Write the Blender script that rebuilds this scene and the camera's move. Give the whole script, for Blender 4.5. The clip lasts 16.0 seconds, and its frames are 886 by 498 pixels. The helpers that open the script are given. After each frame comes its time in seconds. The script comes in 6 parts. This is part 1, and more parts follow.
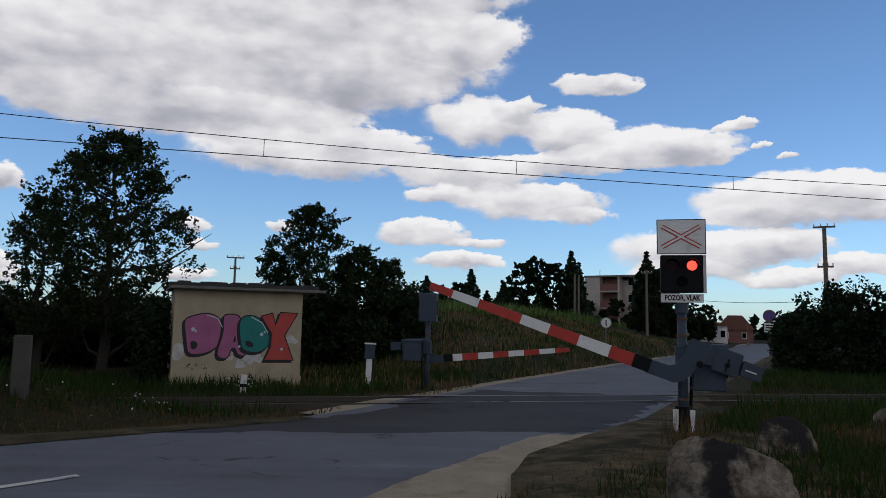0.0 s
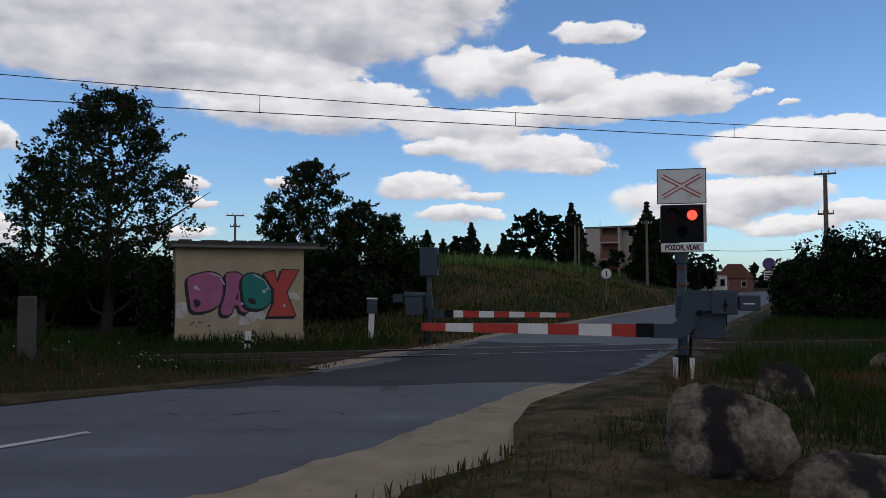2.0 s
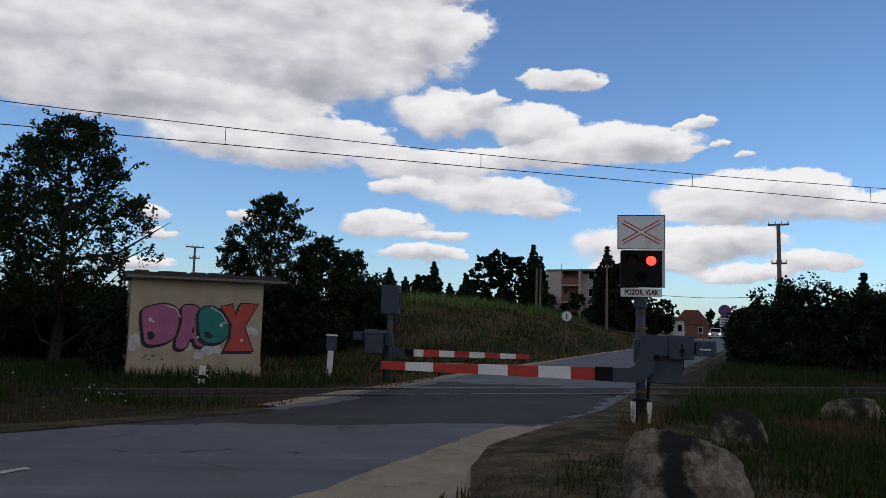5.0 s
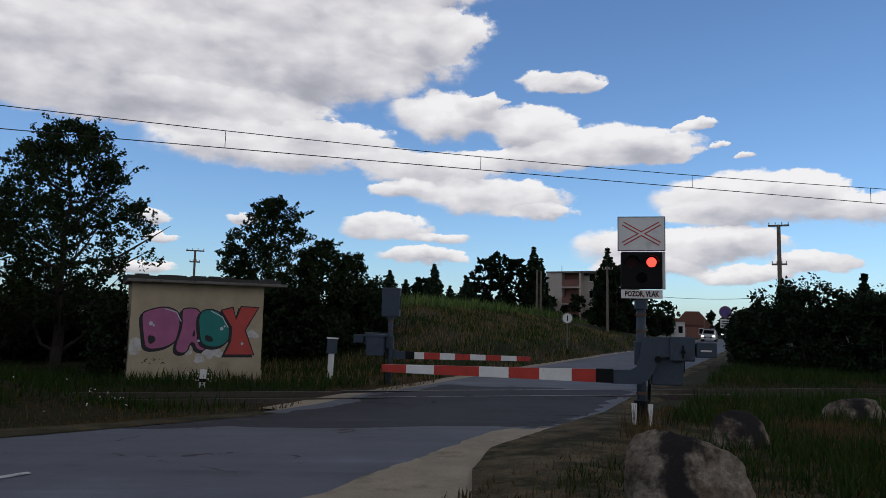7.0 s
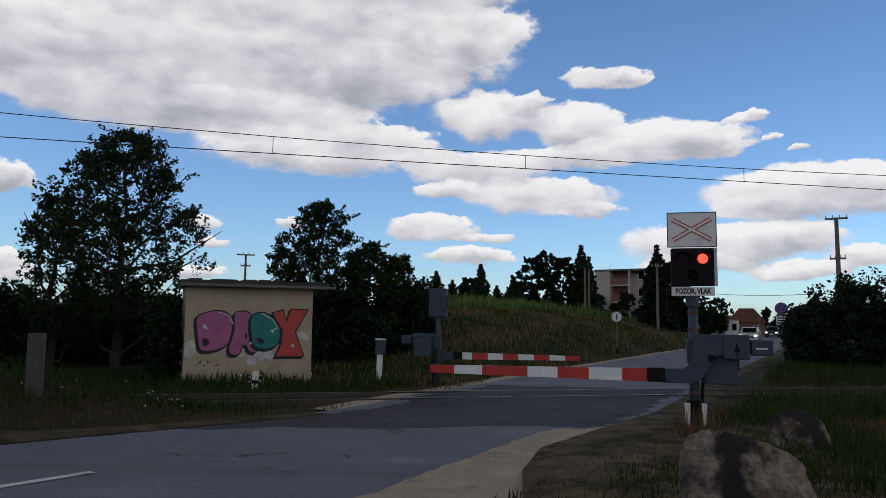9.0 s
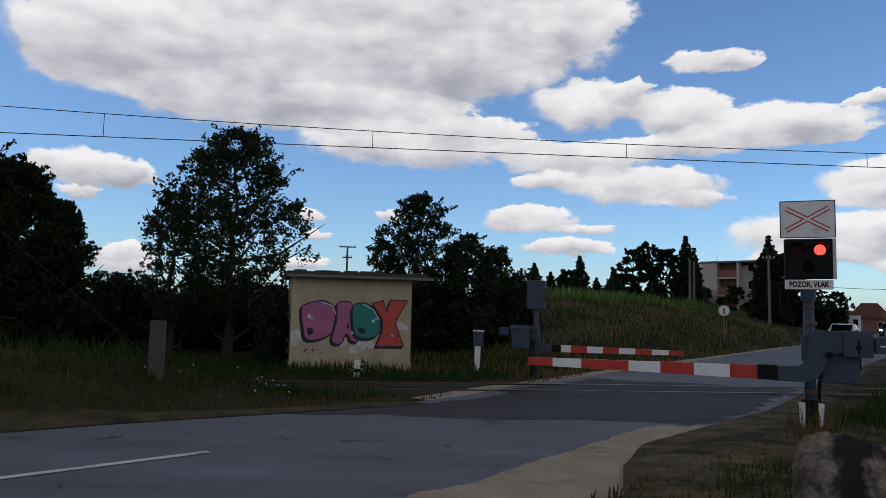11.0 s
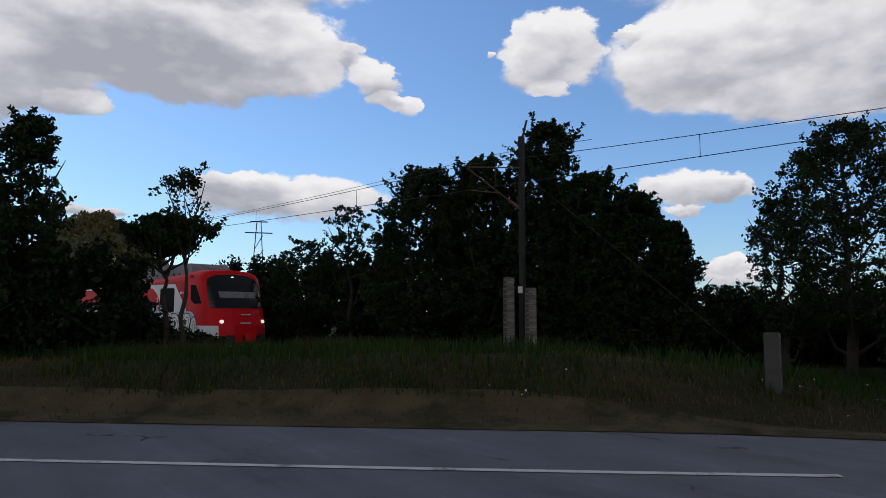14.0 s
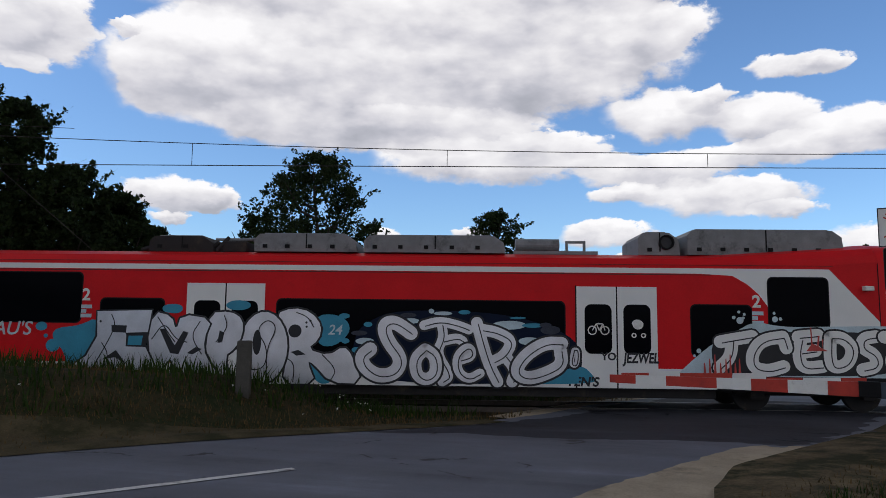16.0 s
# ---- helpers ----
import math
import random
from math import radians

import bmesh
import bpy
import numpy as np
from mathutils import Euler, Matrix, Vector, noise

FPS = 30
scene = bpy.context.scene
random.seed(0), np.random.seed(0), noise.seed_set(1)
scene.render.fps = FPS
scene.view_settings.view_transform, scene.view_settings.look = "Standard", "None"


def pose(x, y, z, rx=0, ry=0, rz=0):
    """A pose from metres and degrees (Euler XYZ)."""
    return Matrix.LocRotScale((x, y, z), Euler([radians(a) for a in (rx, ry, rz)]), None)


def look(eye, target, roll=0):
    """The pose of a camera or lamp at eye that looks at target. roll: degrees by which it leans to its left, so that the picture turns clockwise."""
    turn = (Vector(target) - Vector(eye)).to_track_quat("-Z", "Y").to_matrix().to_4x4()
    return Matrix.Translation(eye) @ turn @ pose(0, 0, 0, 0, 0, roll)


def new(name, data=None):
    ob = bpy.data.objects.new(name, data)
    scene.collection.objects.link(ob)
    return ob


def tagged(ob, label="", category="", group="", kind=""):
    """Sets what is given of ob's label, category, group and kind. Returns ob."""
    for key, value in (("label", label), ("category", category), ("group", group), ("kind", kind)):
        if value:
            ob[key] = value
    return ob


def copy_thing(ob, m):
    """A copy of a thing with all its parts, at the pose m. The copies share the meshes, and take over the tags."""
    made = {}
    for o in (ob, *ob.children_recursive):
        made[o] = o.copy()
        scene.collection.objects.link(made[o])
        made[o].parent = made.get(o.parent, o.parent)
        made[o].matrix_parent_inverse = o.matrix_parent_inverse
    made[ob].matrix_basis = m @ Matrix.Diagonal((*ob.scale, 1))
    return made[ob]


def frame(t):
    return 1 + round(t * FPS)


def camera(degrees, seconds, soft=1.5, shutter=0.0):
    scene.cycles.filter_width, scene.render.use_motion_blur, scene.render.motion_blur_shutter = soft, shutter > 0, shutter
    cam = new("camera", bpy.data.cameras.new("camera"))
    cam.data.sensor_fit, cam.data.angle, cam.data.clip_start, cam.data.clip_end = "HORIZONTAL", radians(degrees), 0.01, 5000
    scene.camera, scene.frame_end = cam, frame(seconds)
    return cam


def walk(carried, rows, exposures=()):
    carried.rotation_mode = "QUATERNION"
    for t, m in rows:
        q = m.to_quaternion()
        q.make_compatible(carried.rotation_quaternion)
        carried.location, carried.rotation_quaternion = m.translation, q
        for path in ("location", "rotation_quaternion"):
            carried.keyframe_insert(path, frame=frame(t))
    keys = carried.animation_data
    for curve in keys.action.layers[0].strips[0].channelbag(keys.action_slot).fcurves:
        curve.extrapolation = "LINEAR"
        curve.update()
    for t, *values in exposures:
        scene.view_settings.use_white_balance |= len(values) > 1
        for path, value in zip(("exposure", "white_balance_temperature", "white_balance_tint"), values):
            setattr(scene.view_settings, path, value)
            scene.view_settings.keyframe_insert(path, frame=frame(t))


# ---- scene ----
EYE = 1.6
cam = camera(64.1, 16.0, soft=0.8)
# seconds, tilt, roll, turn of the standing, hand-held camera
PATH = [
    (0.0, 6.19, -1.10, -0.10), (0.5, 5.11, -0.88, -1.48), (1.0, 3.85, -0.40, -0.91), (1.5, 4.07, -0.05, 0.32),
    (2.0, 2.47, -0.05, -0.01), (2.5, 3.46, -0.14, 0.73), (3.0, 3.46, 1.15, 1.26), (3.5, 5.93, -0.80, -3.90),
    (4.0, 5.64, -1.64, -3.47), (4.5, 5.62, -1.65, -3.22), (7.0, 5.84, -1.29, -3.09), (7.5, 5.71, -1.05, -1.84),
    (8.0, 5.81, -0.79, -0.32), (10.5, 5.70, -0.93, 2.69), (11.0, 5.00, -1.25, 8.58), (11.5, 4.76, -1.38, 15.64),
    (12.0, 4.97, -1.49, 26.66), (12.5, 5.37, -1.05, 35.64), (13.0, 5.82, -0.23, 43.18), (13.5, 5.84, -0.37, 49.79),
    (14.0, 5.34, -0.20, 55.14), (14.5, 5.64, 0.14, 55.36), (15.0, 6.14, 0.13, 44.82), (15.5, 5.89, -0.63, 30.44),
    (16.0, 6.31, -0.63, 14.85),
]
walk(cam, [(t, pose(0, 0, EYE, 90 + tilt, roll, turn)) for t, tilt, roll, turn in PATH], [(0, 0.0), (14.6, 0.0), (15.4, 0.2), (16, 0.17)])

# ---- world, sun, exposure ----
SUN_AZ, SUN_EL = 118.0, 48.0        # degrees to the left of the first view, above the horizon
# clouds: turn, height, half width, half height, in degrees
HIGH_CLOUD = [(31.4, 19.3, 9.3, 3.9), (36.4, 18.7, 3.9, 2.4), (19.1, 20.8, 15.2, 4.9), (6.8, 21.6, 10.6, 4.2), (-1.0, 22.8, 4.8, 2.0), (25.4, 15.7, 8.6, 1.7), (17.1, 15.8, 9.7, 1.6), (19.2, 25.2, 19.2, 2.9), 
    (19.3, 30.3, 21.6, 3.4), (32.2, 26.9, 8.7, 2.7), (2.6, 26.9, 9.1, 2.4), (11.0, 13.3, 8.8, 1.6), (6.8, 14.3, 4.6, 1.2)]
LEFT_CLOUDS = [(45.8, 20.3, 3.1, 2.2), (46.6, 17.8, 1.1, 0.6), (47.6, 21.0, 2.4, 1.8), (35.8, 9.8, 3.4, 1.4), (32.8, 9.3, 1.7, 0.8), (36.3, 8.0, 1.6, 0.4)]
RIGHT_CLOUDS = [(-3.1, 16.4, 4.4, 1.7), (-5.9, 17.2, 1.8, 0.9), (-10.3, 15.4, 3.2, 1.6), (-17.2, 13.9, 5.2, 1.5), (-19.9, 13.4, 2.6, 0.9), (-11.6, 13.1, 5.3, 1.0), (-2.0, 12.3, 5.3, 1.3), (0.3, 10.5, 2.8, 0.7), 
    (-7.0, 10.1, 5.6, 1.3), (-11.0, 8.9, 2.4, 0.6), (-12.6, 19.1, 3.2, 0.7), (-14.4, 18.8, 1.7, 0.6), (-22.6, 15.3, 1.2, 0.4), (-24.2, 13.7, 0.7, 0.2), (-26.8, 12.6, 0.8, 0.2)]
LOW_CLOUDS = [(-26.4, 9.5, 6.2, 1.8), (-30.0, 10.0, 3.0, 1.2), (-23.4, 8.9, 3.0, 0.7), (-33.5, 8.6, 2.8, 1.1), (1.8, 7.5, 3.6, 0.9), (-2.6, 6.8, 2.3, 0.5), (-1.4, 5.2, 3.4, 0.6), (-21.4, 6.1, 7.0, 1.4), 
    (-25.6, 6.5, 2.7, 1.1), (-26.2, 4.0, 4.0, 0.6), (-18.9, 4.6, 3.6, 0.8), (-30.7, 4.7, 2.6, 0.8), (12.6, 7.8, 1.5, 0.4), (18.4, 5.9, 1.2, 0.3), (19.7, 7.4, 1.3, 0.5), (33.1, 9.6, 1.3, 0.9), 
    (20.3, 3.6, 2.5, 0.6), (32.6, 3.9, 1.7, 0.6)]
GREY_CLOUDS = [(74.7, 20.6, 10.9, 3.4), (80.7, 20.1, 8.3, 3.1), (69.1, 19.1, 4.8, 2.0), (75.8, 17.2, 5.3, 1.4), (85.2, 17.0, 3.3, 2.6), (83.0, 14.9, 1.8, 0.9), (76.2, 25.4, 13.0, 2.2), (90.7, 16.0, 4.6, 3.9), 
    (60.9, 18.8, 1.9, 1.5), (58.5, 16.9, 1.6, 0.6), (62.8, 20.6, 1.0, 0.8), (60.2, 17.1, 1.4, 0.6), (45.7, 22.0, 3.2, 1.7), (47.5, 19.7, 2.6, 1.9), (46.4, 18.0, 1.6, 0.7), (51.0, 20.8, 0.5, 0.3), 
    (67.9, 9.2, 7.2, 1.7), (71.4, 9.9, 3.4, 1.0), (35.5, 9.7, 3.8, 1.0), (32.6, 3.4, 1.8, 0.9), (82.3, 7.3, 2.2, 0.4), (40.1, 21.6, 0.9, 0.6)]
CLOUDS = HIGH_CLOUD + LEFT_CLOUDS + RIGHT_CLOUDS + LOW_CLOUDS + GREY_CLOUDS


def node(tree, kind, links=None, **kw):
    n = tree.nodes.new(kind)
    for k, v in kw.items():
        setattr(n, k, v)
    for k, v in (links or {}).items():
        if isinstance(v, bpy.types.NodeSocket):
            tree.links.new(v, n.inputs[k])
        else:
            n.inputs[k].default_value = v
    return n


def mth(tree, op, a, b=0.0, c=0.0, clamp=False):
    return node(tree, "ShaderNodeMath", {0: a, 1: b, 2: c}, operation=op, use_clamp=clamp).outputs[0]


def vec(tree, op, a, b=(0, 0, 0), out=0):
    return node(tree, "ShaderNodeVectorMath", {0: a, 1: b}, operation=op).outputs[out]


def ramp(tree, fac, stops):
    n = node(tree, "ShaderNodeValToRGB", {0: fac})
    el = n.color_ramp.elements
    while len(el) < len(stops):
        el.new(0.5)
    for e, (p, c) in zip(el, stops):
        e.position, e.color = p, (*c, 1) if len(c) == 3 else c
    return n.outputs[0]


def build_world():
    w = bpy.data.worlds.new("sky")
    scene.world = w
    w.use_nodes = True
    t = w.node_tree
    t.nodes.clear()
    sky = node(t, "ShaderNodeTexSky", sky_type="NISHITA", sun_disc=False, sun_elevation=radians(SUN_EL), sun_rotation=radians(-SUN_AZ),
               air_density=1.0, dust_density=0.8, ozone_density=2.5, altitude=200)
    d = node(t, "ShaderNodeTexCoord").outputs["Generated"]
    s = node(t, "ShaderNodeSeparateXYZ", {0: d})
    az = mth(t, "MULTIPLY", mth(t, "ARCTAN2", mth(t, "MULTIPLY", s.outputs[0], -1.0), s.outputs[1]), 57.2958)
    el = mth(t, "MULTIPLY", mth(t, "ARCSINE", s.outputs[2]), 57.2958)
    p0 = node(t, "ShaderNodeCombineXYZ", {0: az, 1: el}).outputs[0]
    # billowing edges: a broad drift and finer curls
    n1 = node(t, "ShaderNodeTexNoise", {"Vector": vec(t, "MULTIPLY", p0, (0.22, 0.42, 0)), "Scale": 1.0, "Detail": 3.0, "Roughness": 0.5})
    n2 = node(t, "ShaderNodeTexNoise", {"Vector": vec(t, "MULTIPLY", p0, (0.7, 1.1, 0)), "Scale": 1.0, "Detail": 6.0, "Roughness": 0.6})
    n4 = node(t, "ShaderNodeTexNoise", {"Vector": vec(t, "MULTIPLY", p0, (0.2, 0.42, 0)), "Scale": 1.0, "Detail": 4.0, "Roughness": 0.5}).outputs[0]
    puff = node(t, "ShaderNodeTexVoronoi", {"Vector": vec(t, "ADD", vec(t, "MULTIPLY", p0, (0.55, 0.85, 0)), vec(t, "MULTIPLY", n2.outputs["Color"], (0.9, 0.9, 0))), "Scale": 1.0}, feature="SMOOTH_F1").outputs[0]
    off = vec(t, "MULTIPLY", vec(t, "SUBTRACT", n1.outputs["Color"], (0.5, 0.5, 0.5)), (3.4, 1.6, 0))
    off2 = vec(t, "MULTIPLY", vec(t, "SUBTRACT", n2.outputs["Color"], (0.5, 0.5, 0.5)), (2.0, 1.1, 0))
    p = vec(t, "ADD", vec(t, "ADD", p0, off), off2)
    across = node(t, "ShaderNodeSeparateXYZ", {0: p})
    total, lean = None, None
    for a, e, ra, re in CLOUDS:
        x = mth(t, "MULTIPLY_ADD", across.outputs[0], 0.79 / ra, -0.79 * a / ra)
        y = mth(t, "MULTIPLY_ADD", across.outputs[1], 0.79 / re, -0.79 * e / re)
        m = mth(t, "SUBTRACT", 1.0, mth(t, "MULTIPLY_ADD", y, y, mth(t, "MULTIPLY", x, x)), clamp=True)
        up = mth(t, "MULTIPLY", y, m)
        total = m if total is None else mth(t, "ADD", total, m)
        lean = up if lean is None else mth(t, "ADD", lean, up)
    # scattered cloud over the rest of the sky
    n3 = node(t, "ShaderNodeTexNoise", {"Vector": vec(t, "MULTIPLY", d, (2.2, 2.2, 5.0)), "Scale": 1.6, "Detail": 6.0, "Roughness": 0.55})
    rest = mth(t, "MULTIPLY", mth(t, "SUBTRACT", n3.outputs[0], 0.40, clamp=True), 12.0)
    away = mth(t, "GREATER_THAN", mth(t, "ABSOLUTE", mth(t, "SUBTRACT", az, 25.0)), 68.0)
    high = mth(t, "GREATER_THAN", el, 32.0)
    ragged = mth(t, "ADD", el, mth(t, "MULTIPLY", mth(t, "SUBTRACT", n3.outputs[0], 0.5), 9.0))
    # unseen dark cloud cap overhead, added to dim the light on the ground
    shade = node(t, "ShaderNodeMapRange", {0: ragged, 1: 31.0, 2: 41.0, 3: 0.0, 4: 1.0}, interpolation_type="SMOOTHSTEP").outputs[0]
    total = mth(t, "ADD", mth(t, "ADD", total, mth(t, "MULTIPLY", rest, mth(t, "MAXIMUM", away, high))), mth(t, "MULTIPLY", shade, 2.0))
    curl = mth(t, "ADD", mth(t, "MULTIPLY", mth(t, "SUBTRACT", n2.outputs[0], 0.5), 0.9), mth(t, "MULTIPLY", mth(t, "SUBTRACT", 0.42, puff), 0.35))
    dens = mth(t, "ADD", total, mth(t, "MULTIPLY", curl, mth(t, "MINIMUM", mth(t, "MULTIPLY", total, 3.0), 1.0)))
    v = mth(t, "DIVIDE", lean, mth(t, "ADD", total, 0.05))
    # crisp sunlit tops, soft thin undersides
    wide = node(t, "ShaderNodeMapRange", {0: v, 1: -0.5, 2: 0.4, 3: 0.62, 4: 0.30}).outputs[0]
    cover = node(t, "ShaderNodeMapRange", {0: dens, 1: 0.03, 2: wide, 3: 0.0, 4: 1.0}, interpolation_type="SMOOTHSTEP").outputs[0]
    cover = mth(t, "MULTIPLY", cover, 0.97)
    lum = mth(t, "ADD", mth(t, "MULTIPLY", v, 0.60), 0.64)
    lum = mth(t, "ADD", lum, mth(t, "ADD", mth(t, "MULTIPLY", mth(t, "SUBTRACT", n4, 0.5), 1.15), mth(t, "MULTIPLY", mth(t, "SUBTRACT", 0.42, puff), 0.28)))
    lum = mth(t, "SUBTRACT", lum, mth(t, "MULTIPLY", mth(t, "SUBTRACT", total, 0.9, clamp=True), 0.20))
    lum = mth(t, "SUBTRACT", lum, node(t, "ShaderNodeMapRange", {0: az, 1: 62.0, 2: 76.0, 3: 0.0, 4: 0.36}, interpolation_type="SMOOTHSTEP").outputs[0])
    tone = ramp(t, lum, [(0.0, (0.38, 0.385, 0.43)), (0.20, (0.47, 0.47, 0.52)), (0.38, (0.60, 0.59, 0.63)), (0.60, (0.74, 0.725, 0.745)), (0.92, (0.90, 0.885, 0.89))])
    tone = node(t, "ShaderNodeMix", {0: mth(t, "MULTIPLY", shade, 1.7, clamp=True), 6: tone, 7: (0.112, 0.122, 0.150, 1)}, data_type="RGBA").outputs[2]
    blue = vec(t, "MULTIPLY", sky.outputs[0], (0.100, 0.124, 0.147))
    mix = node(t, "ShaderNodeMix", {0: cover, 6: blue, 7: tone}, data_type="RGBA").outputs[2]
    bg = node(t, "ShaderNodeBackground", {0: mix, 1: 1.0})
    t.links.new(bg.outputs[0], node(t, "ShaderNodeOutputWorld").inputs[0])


build_world()
sun = new("sun", bpy.data.lights.new("sun", "SUN"))
sun.data.energy, sun.data.angle, sun.data.color = 0.12, radians(12), (1.0, 0.95, 0.88)
sun.matrix_world = look((0, 0, 60), (60 * math.sin(radians(SUN_AZ)) / math.tan(radians(SUN_EL)), -60 * math.cos(radians(SUN_AZ)) / math.tan(radians(SUN_EL)), 0))
scene.view_settings.exposure = 0.0


# ---- materials ----
def mat(name, base, rough=0.8, metal=0.0, vary=0.25, scale=6.0, fine=60.0, bump=0.15, dirt=None, spec=0.4, island=False, obj=False, emit=None, dirt_at=0.55):
    """Base colour with coarse stains, fine grain and relief."""
    m = bpy.data.materials.new(name)
    m.use_nodes = True
    t = m.node_tree
    b = t.nodes["Principled BSDF"]
    co = node(t, "ShaderNodeTexCoord").outputs["Object"]
    big = node(t, "ShaderNodeTexNoise", {"Vector": co, "Scale": scale, "Detail": 5.0, "Roughness": 0.6}).outputs[0]
    small = node(t, "ShaderNodeTexNoise", {"Vector": co, "Scale": fine, "Detail": 3.0}).outputs[0]
    k = mth(t, "ADD", mth(t, "MULTIPLY", big, 0.65), mth(t, "MULTIPLY", small, 0.35))
    if island:
        k = mth(t, "ADD", mth(t, "MULTIPLY", k, 0.4), mth(t, "MULTIPLY", node(t, "ShaderNodeNewGeometry").outputs["Random Per Island"], 0.6))
    if obj:
        k = mth(t, "ADD", mth(t, "MULTIPLY", k, 0.5), mth(t, "MULTIPLY", node(t, "ShaderNodeObjectInfo").outputs["Random"], 0.5))
    lo = [c * (1 - vary) for c in base]
    hi = [min(1, c * (1 + vary)) for c in base]
    col = ramp(t, k, [(0.3, lo), (0.5, base), (0.7, hi)])
    if dirt:
        spots = node(t, "ShaderNodeTexNoise", {"Vector": co, "Scale": scale * 0.6, "Detail": 8.0, "Roughness": 0.7}).outputs[0]
        f = ramp(t, spots, [(dirt_at, (0, 0, 0)), (dirt_at + 0.13, (1, 1, 1))])
        col = node(t, "ShaderNodeMix", {0: f, 6: col, 7: (*dirt, 1)}, data_type="RGBA").outputs[2]
    t.links.new(col, b.inputs["Base Color"])
    r = mth(t, "ADD", rough - 0.08, mth(t, "MULTIPLY", big, 0.16))
    t.links.new(r, b.inputs["Roughness"])
    b.inputs["Metallic"].default_value = metal
    b.inputs["Specular IOR Level"].default_value = spec
    if bump:
        bp = node(t, "ShaderNodeBump", {"Strength": bump, "Distance": 0.02, "Height": k})
        t.links.new(bp.outputs[0], b.inputs["Normal"])
    if emit:
        b.inputs["Emission Color"].default_value, b.inputs["Emission Strength"].default_value = (*emit[0], 1), emit[1]
    return m


def leaf_mat(name, base, thin=0.35):
    m = bpy.data.materials.new(name)
    m.use_nodes = True
    t = m.node_tree
    b = t.nodes["Principled BSDF"]
    r = node(t, "ShaderNodeNewGeometry").outputs["Random Per Island"]
    big = node(t, "ShaderNodeTexNoise", {"Vector": node(t, "ShaderNodeTexCoord").outputs["Object"], "Scale": 0.8, "Detail": 3.0}).outputs[0]
    k = mth(t, "ADD", mth(t, "MULTIPLY", r, 0.6), mth(t, "MULTIPLY", big, 0.4))
    col = ramp(t, k, [(0.15, [c * 0.5 for c in base]), (0.5, base), (0.9, (base[0] * 1.7, base[1] * 1.45, base[2] * 1.2))])
    t.links.new(col, b.inputs["Base Color"])
    b.inputs["Roughness"].default_value = 0.6
    b.inputs["Specular IOR Level"].default_value = 0.12
    tr = node(t, "ShaderNodeBsdfTranslucent", {0: col})
    mx = node(t, "ShaderNodeMixShader", {0: thin, 1: b.outputs[0], 2: tr.outputs[0]})
    t.links.new(mx.outputs[0], t.nodes["Material Output"].inputs[0])
    return m


def road_mat(name, base, patch, crack, shine=0.3):
    """Asphalt: aggregate, worn patches, long streaks, cracks."""
    m = bpy.data.materials.new(name)
    m.use_nodes = True
    t = m.node_tree
    b = t.nodes["Principled BSDF"]
    co = node(t, "ShaderNodeTexCoord").outputs["Object"]
    turned = node(t, "ShaderNodeMapping", {"Vector": co, "Rotation": (0, 0, radians(-52)), "Scale": (0.10, 0.9, 1)}).outputs[0]
    streak = node(t, "ShaderNodeTexNoise", {"Vector": turned, "Scale": 1.6, "Detail": 6.0, "Roughness": 0.62}).outputs[0]
    big = node(t, "ShaderNodeTexNoise", {"Vector": co, "Scale": 0.55, "Detail": 7.0, "Roughness": 0.68}).outputs[0]
    grit = node(t, "ShaderNodeTexNoise", {"Vector": co, "Scale": 70.0, "Detail": 3.0, "Roughness": 0.7}).outputs[0]
    bend = node(t, "ShaderNodeTexNoise", {"Vector": co, "Scale": 1.1, "Detail": 4.0}).outputs["Color"]
    vor = node(t, "ShaderNodeTexVoronoi", {"Vector": vec(t, "ADD", co, vec(t, "MULTIPLY", bend, (1.2, 1.2, 0))), "Scale": 0.42}, feature="DISTANCE_TO_EDGE").outputs[0]
    k = mth(t, "ADD", mth(t, "MULTIPLY", streak, 0.5), mth(t, "ADD", mth(t, "MULTIPLY", big, 0.35), mth(t, "MULTIPLY", grit, 0.15)))
    col = ramp(t, k, [(0.36, patch), (0.46, base), (0.55, [q * 1.25 for q in base]), (0.64, [q * 1.75 for q in base])])
    gap = ramp(t, mth(t, "ADD", vor, mth(t, "MULTIPLY", mth(t, "SUBTRACT", big, 0.42, clamp=True), 0.5)), [(0.006, (1, 1, 1)), (0.016, (0, 0, 0))])
    col = node(t, "ShaderNodeMix", {0: gap, 6: col, 7: (*crack, 1)}, data_type="RGBA").outputs[2]
    t.links.new(col, b.inputs["Base Color"])
    t.links.new(mth(t, "ADD", 0.55, mth(t, "MULTIPLY", streak, 0.35)), b.inputs["Roughness"])
    b.inputs["Specular IOR Level"].default_value = shine
    bp = node(t, "ShaderNodeBump", {"Strength": 0.35, "Distance": 0.012, "Height": grit})
    t.links.new(bp.outputs[0], b.inputs["Normal"])
    return m


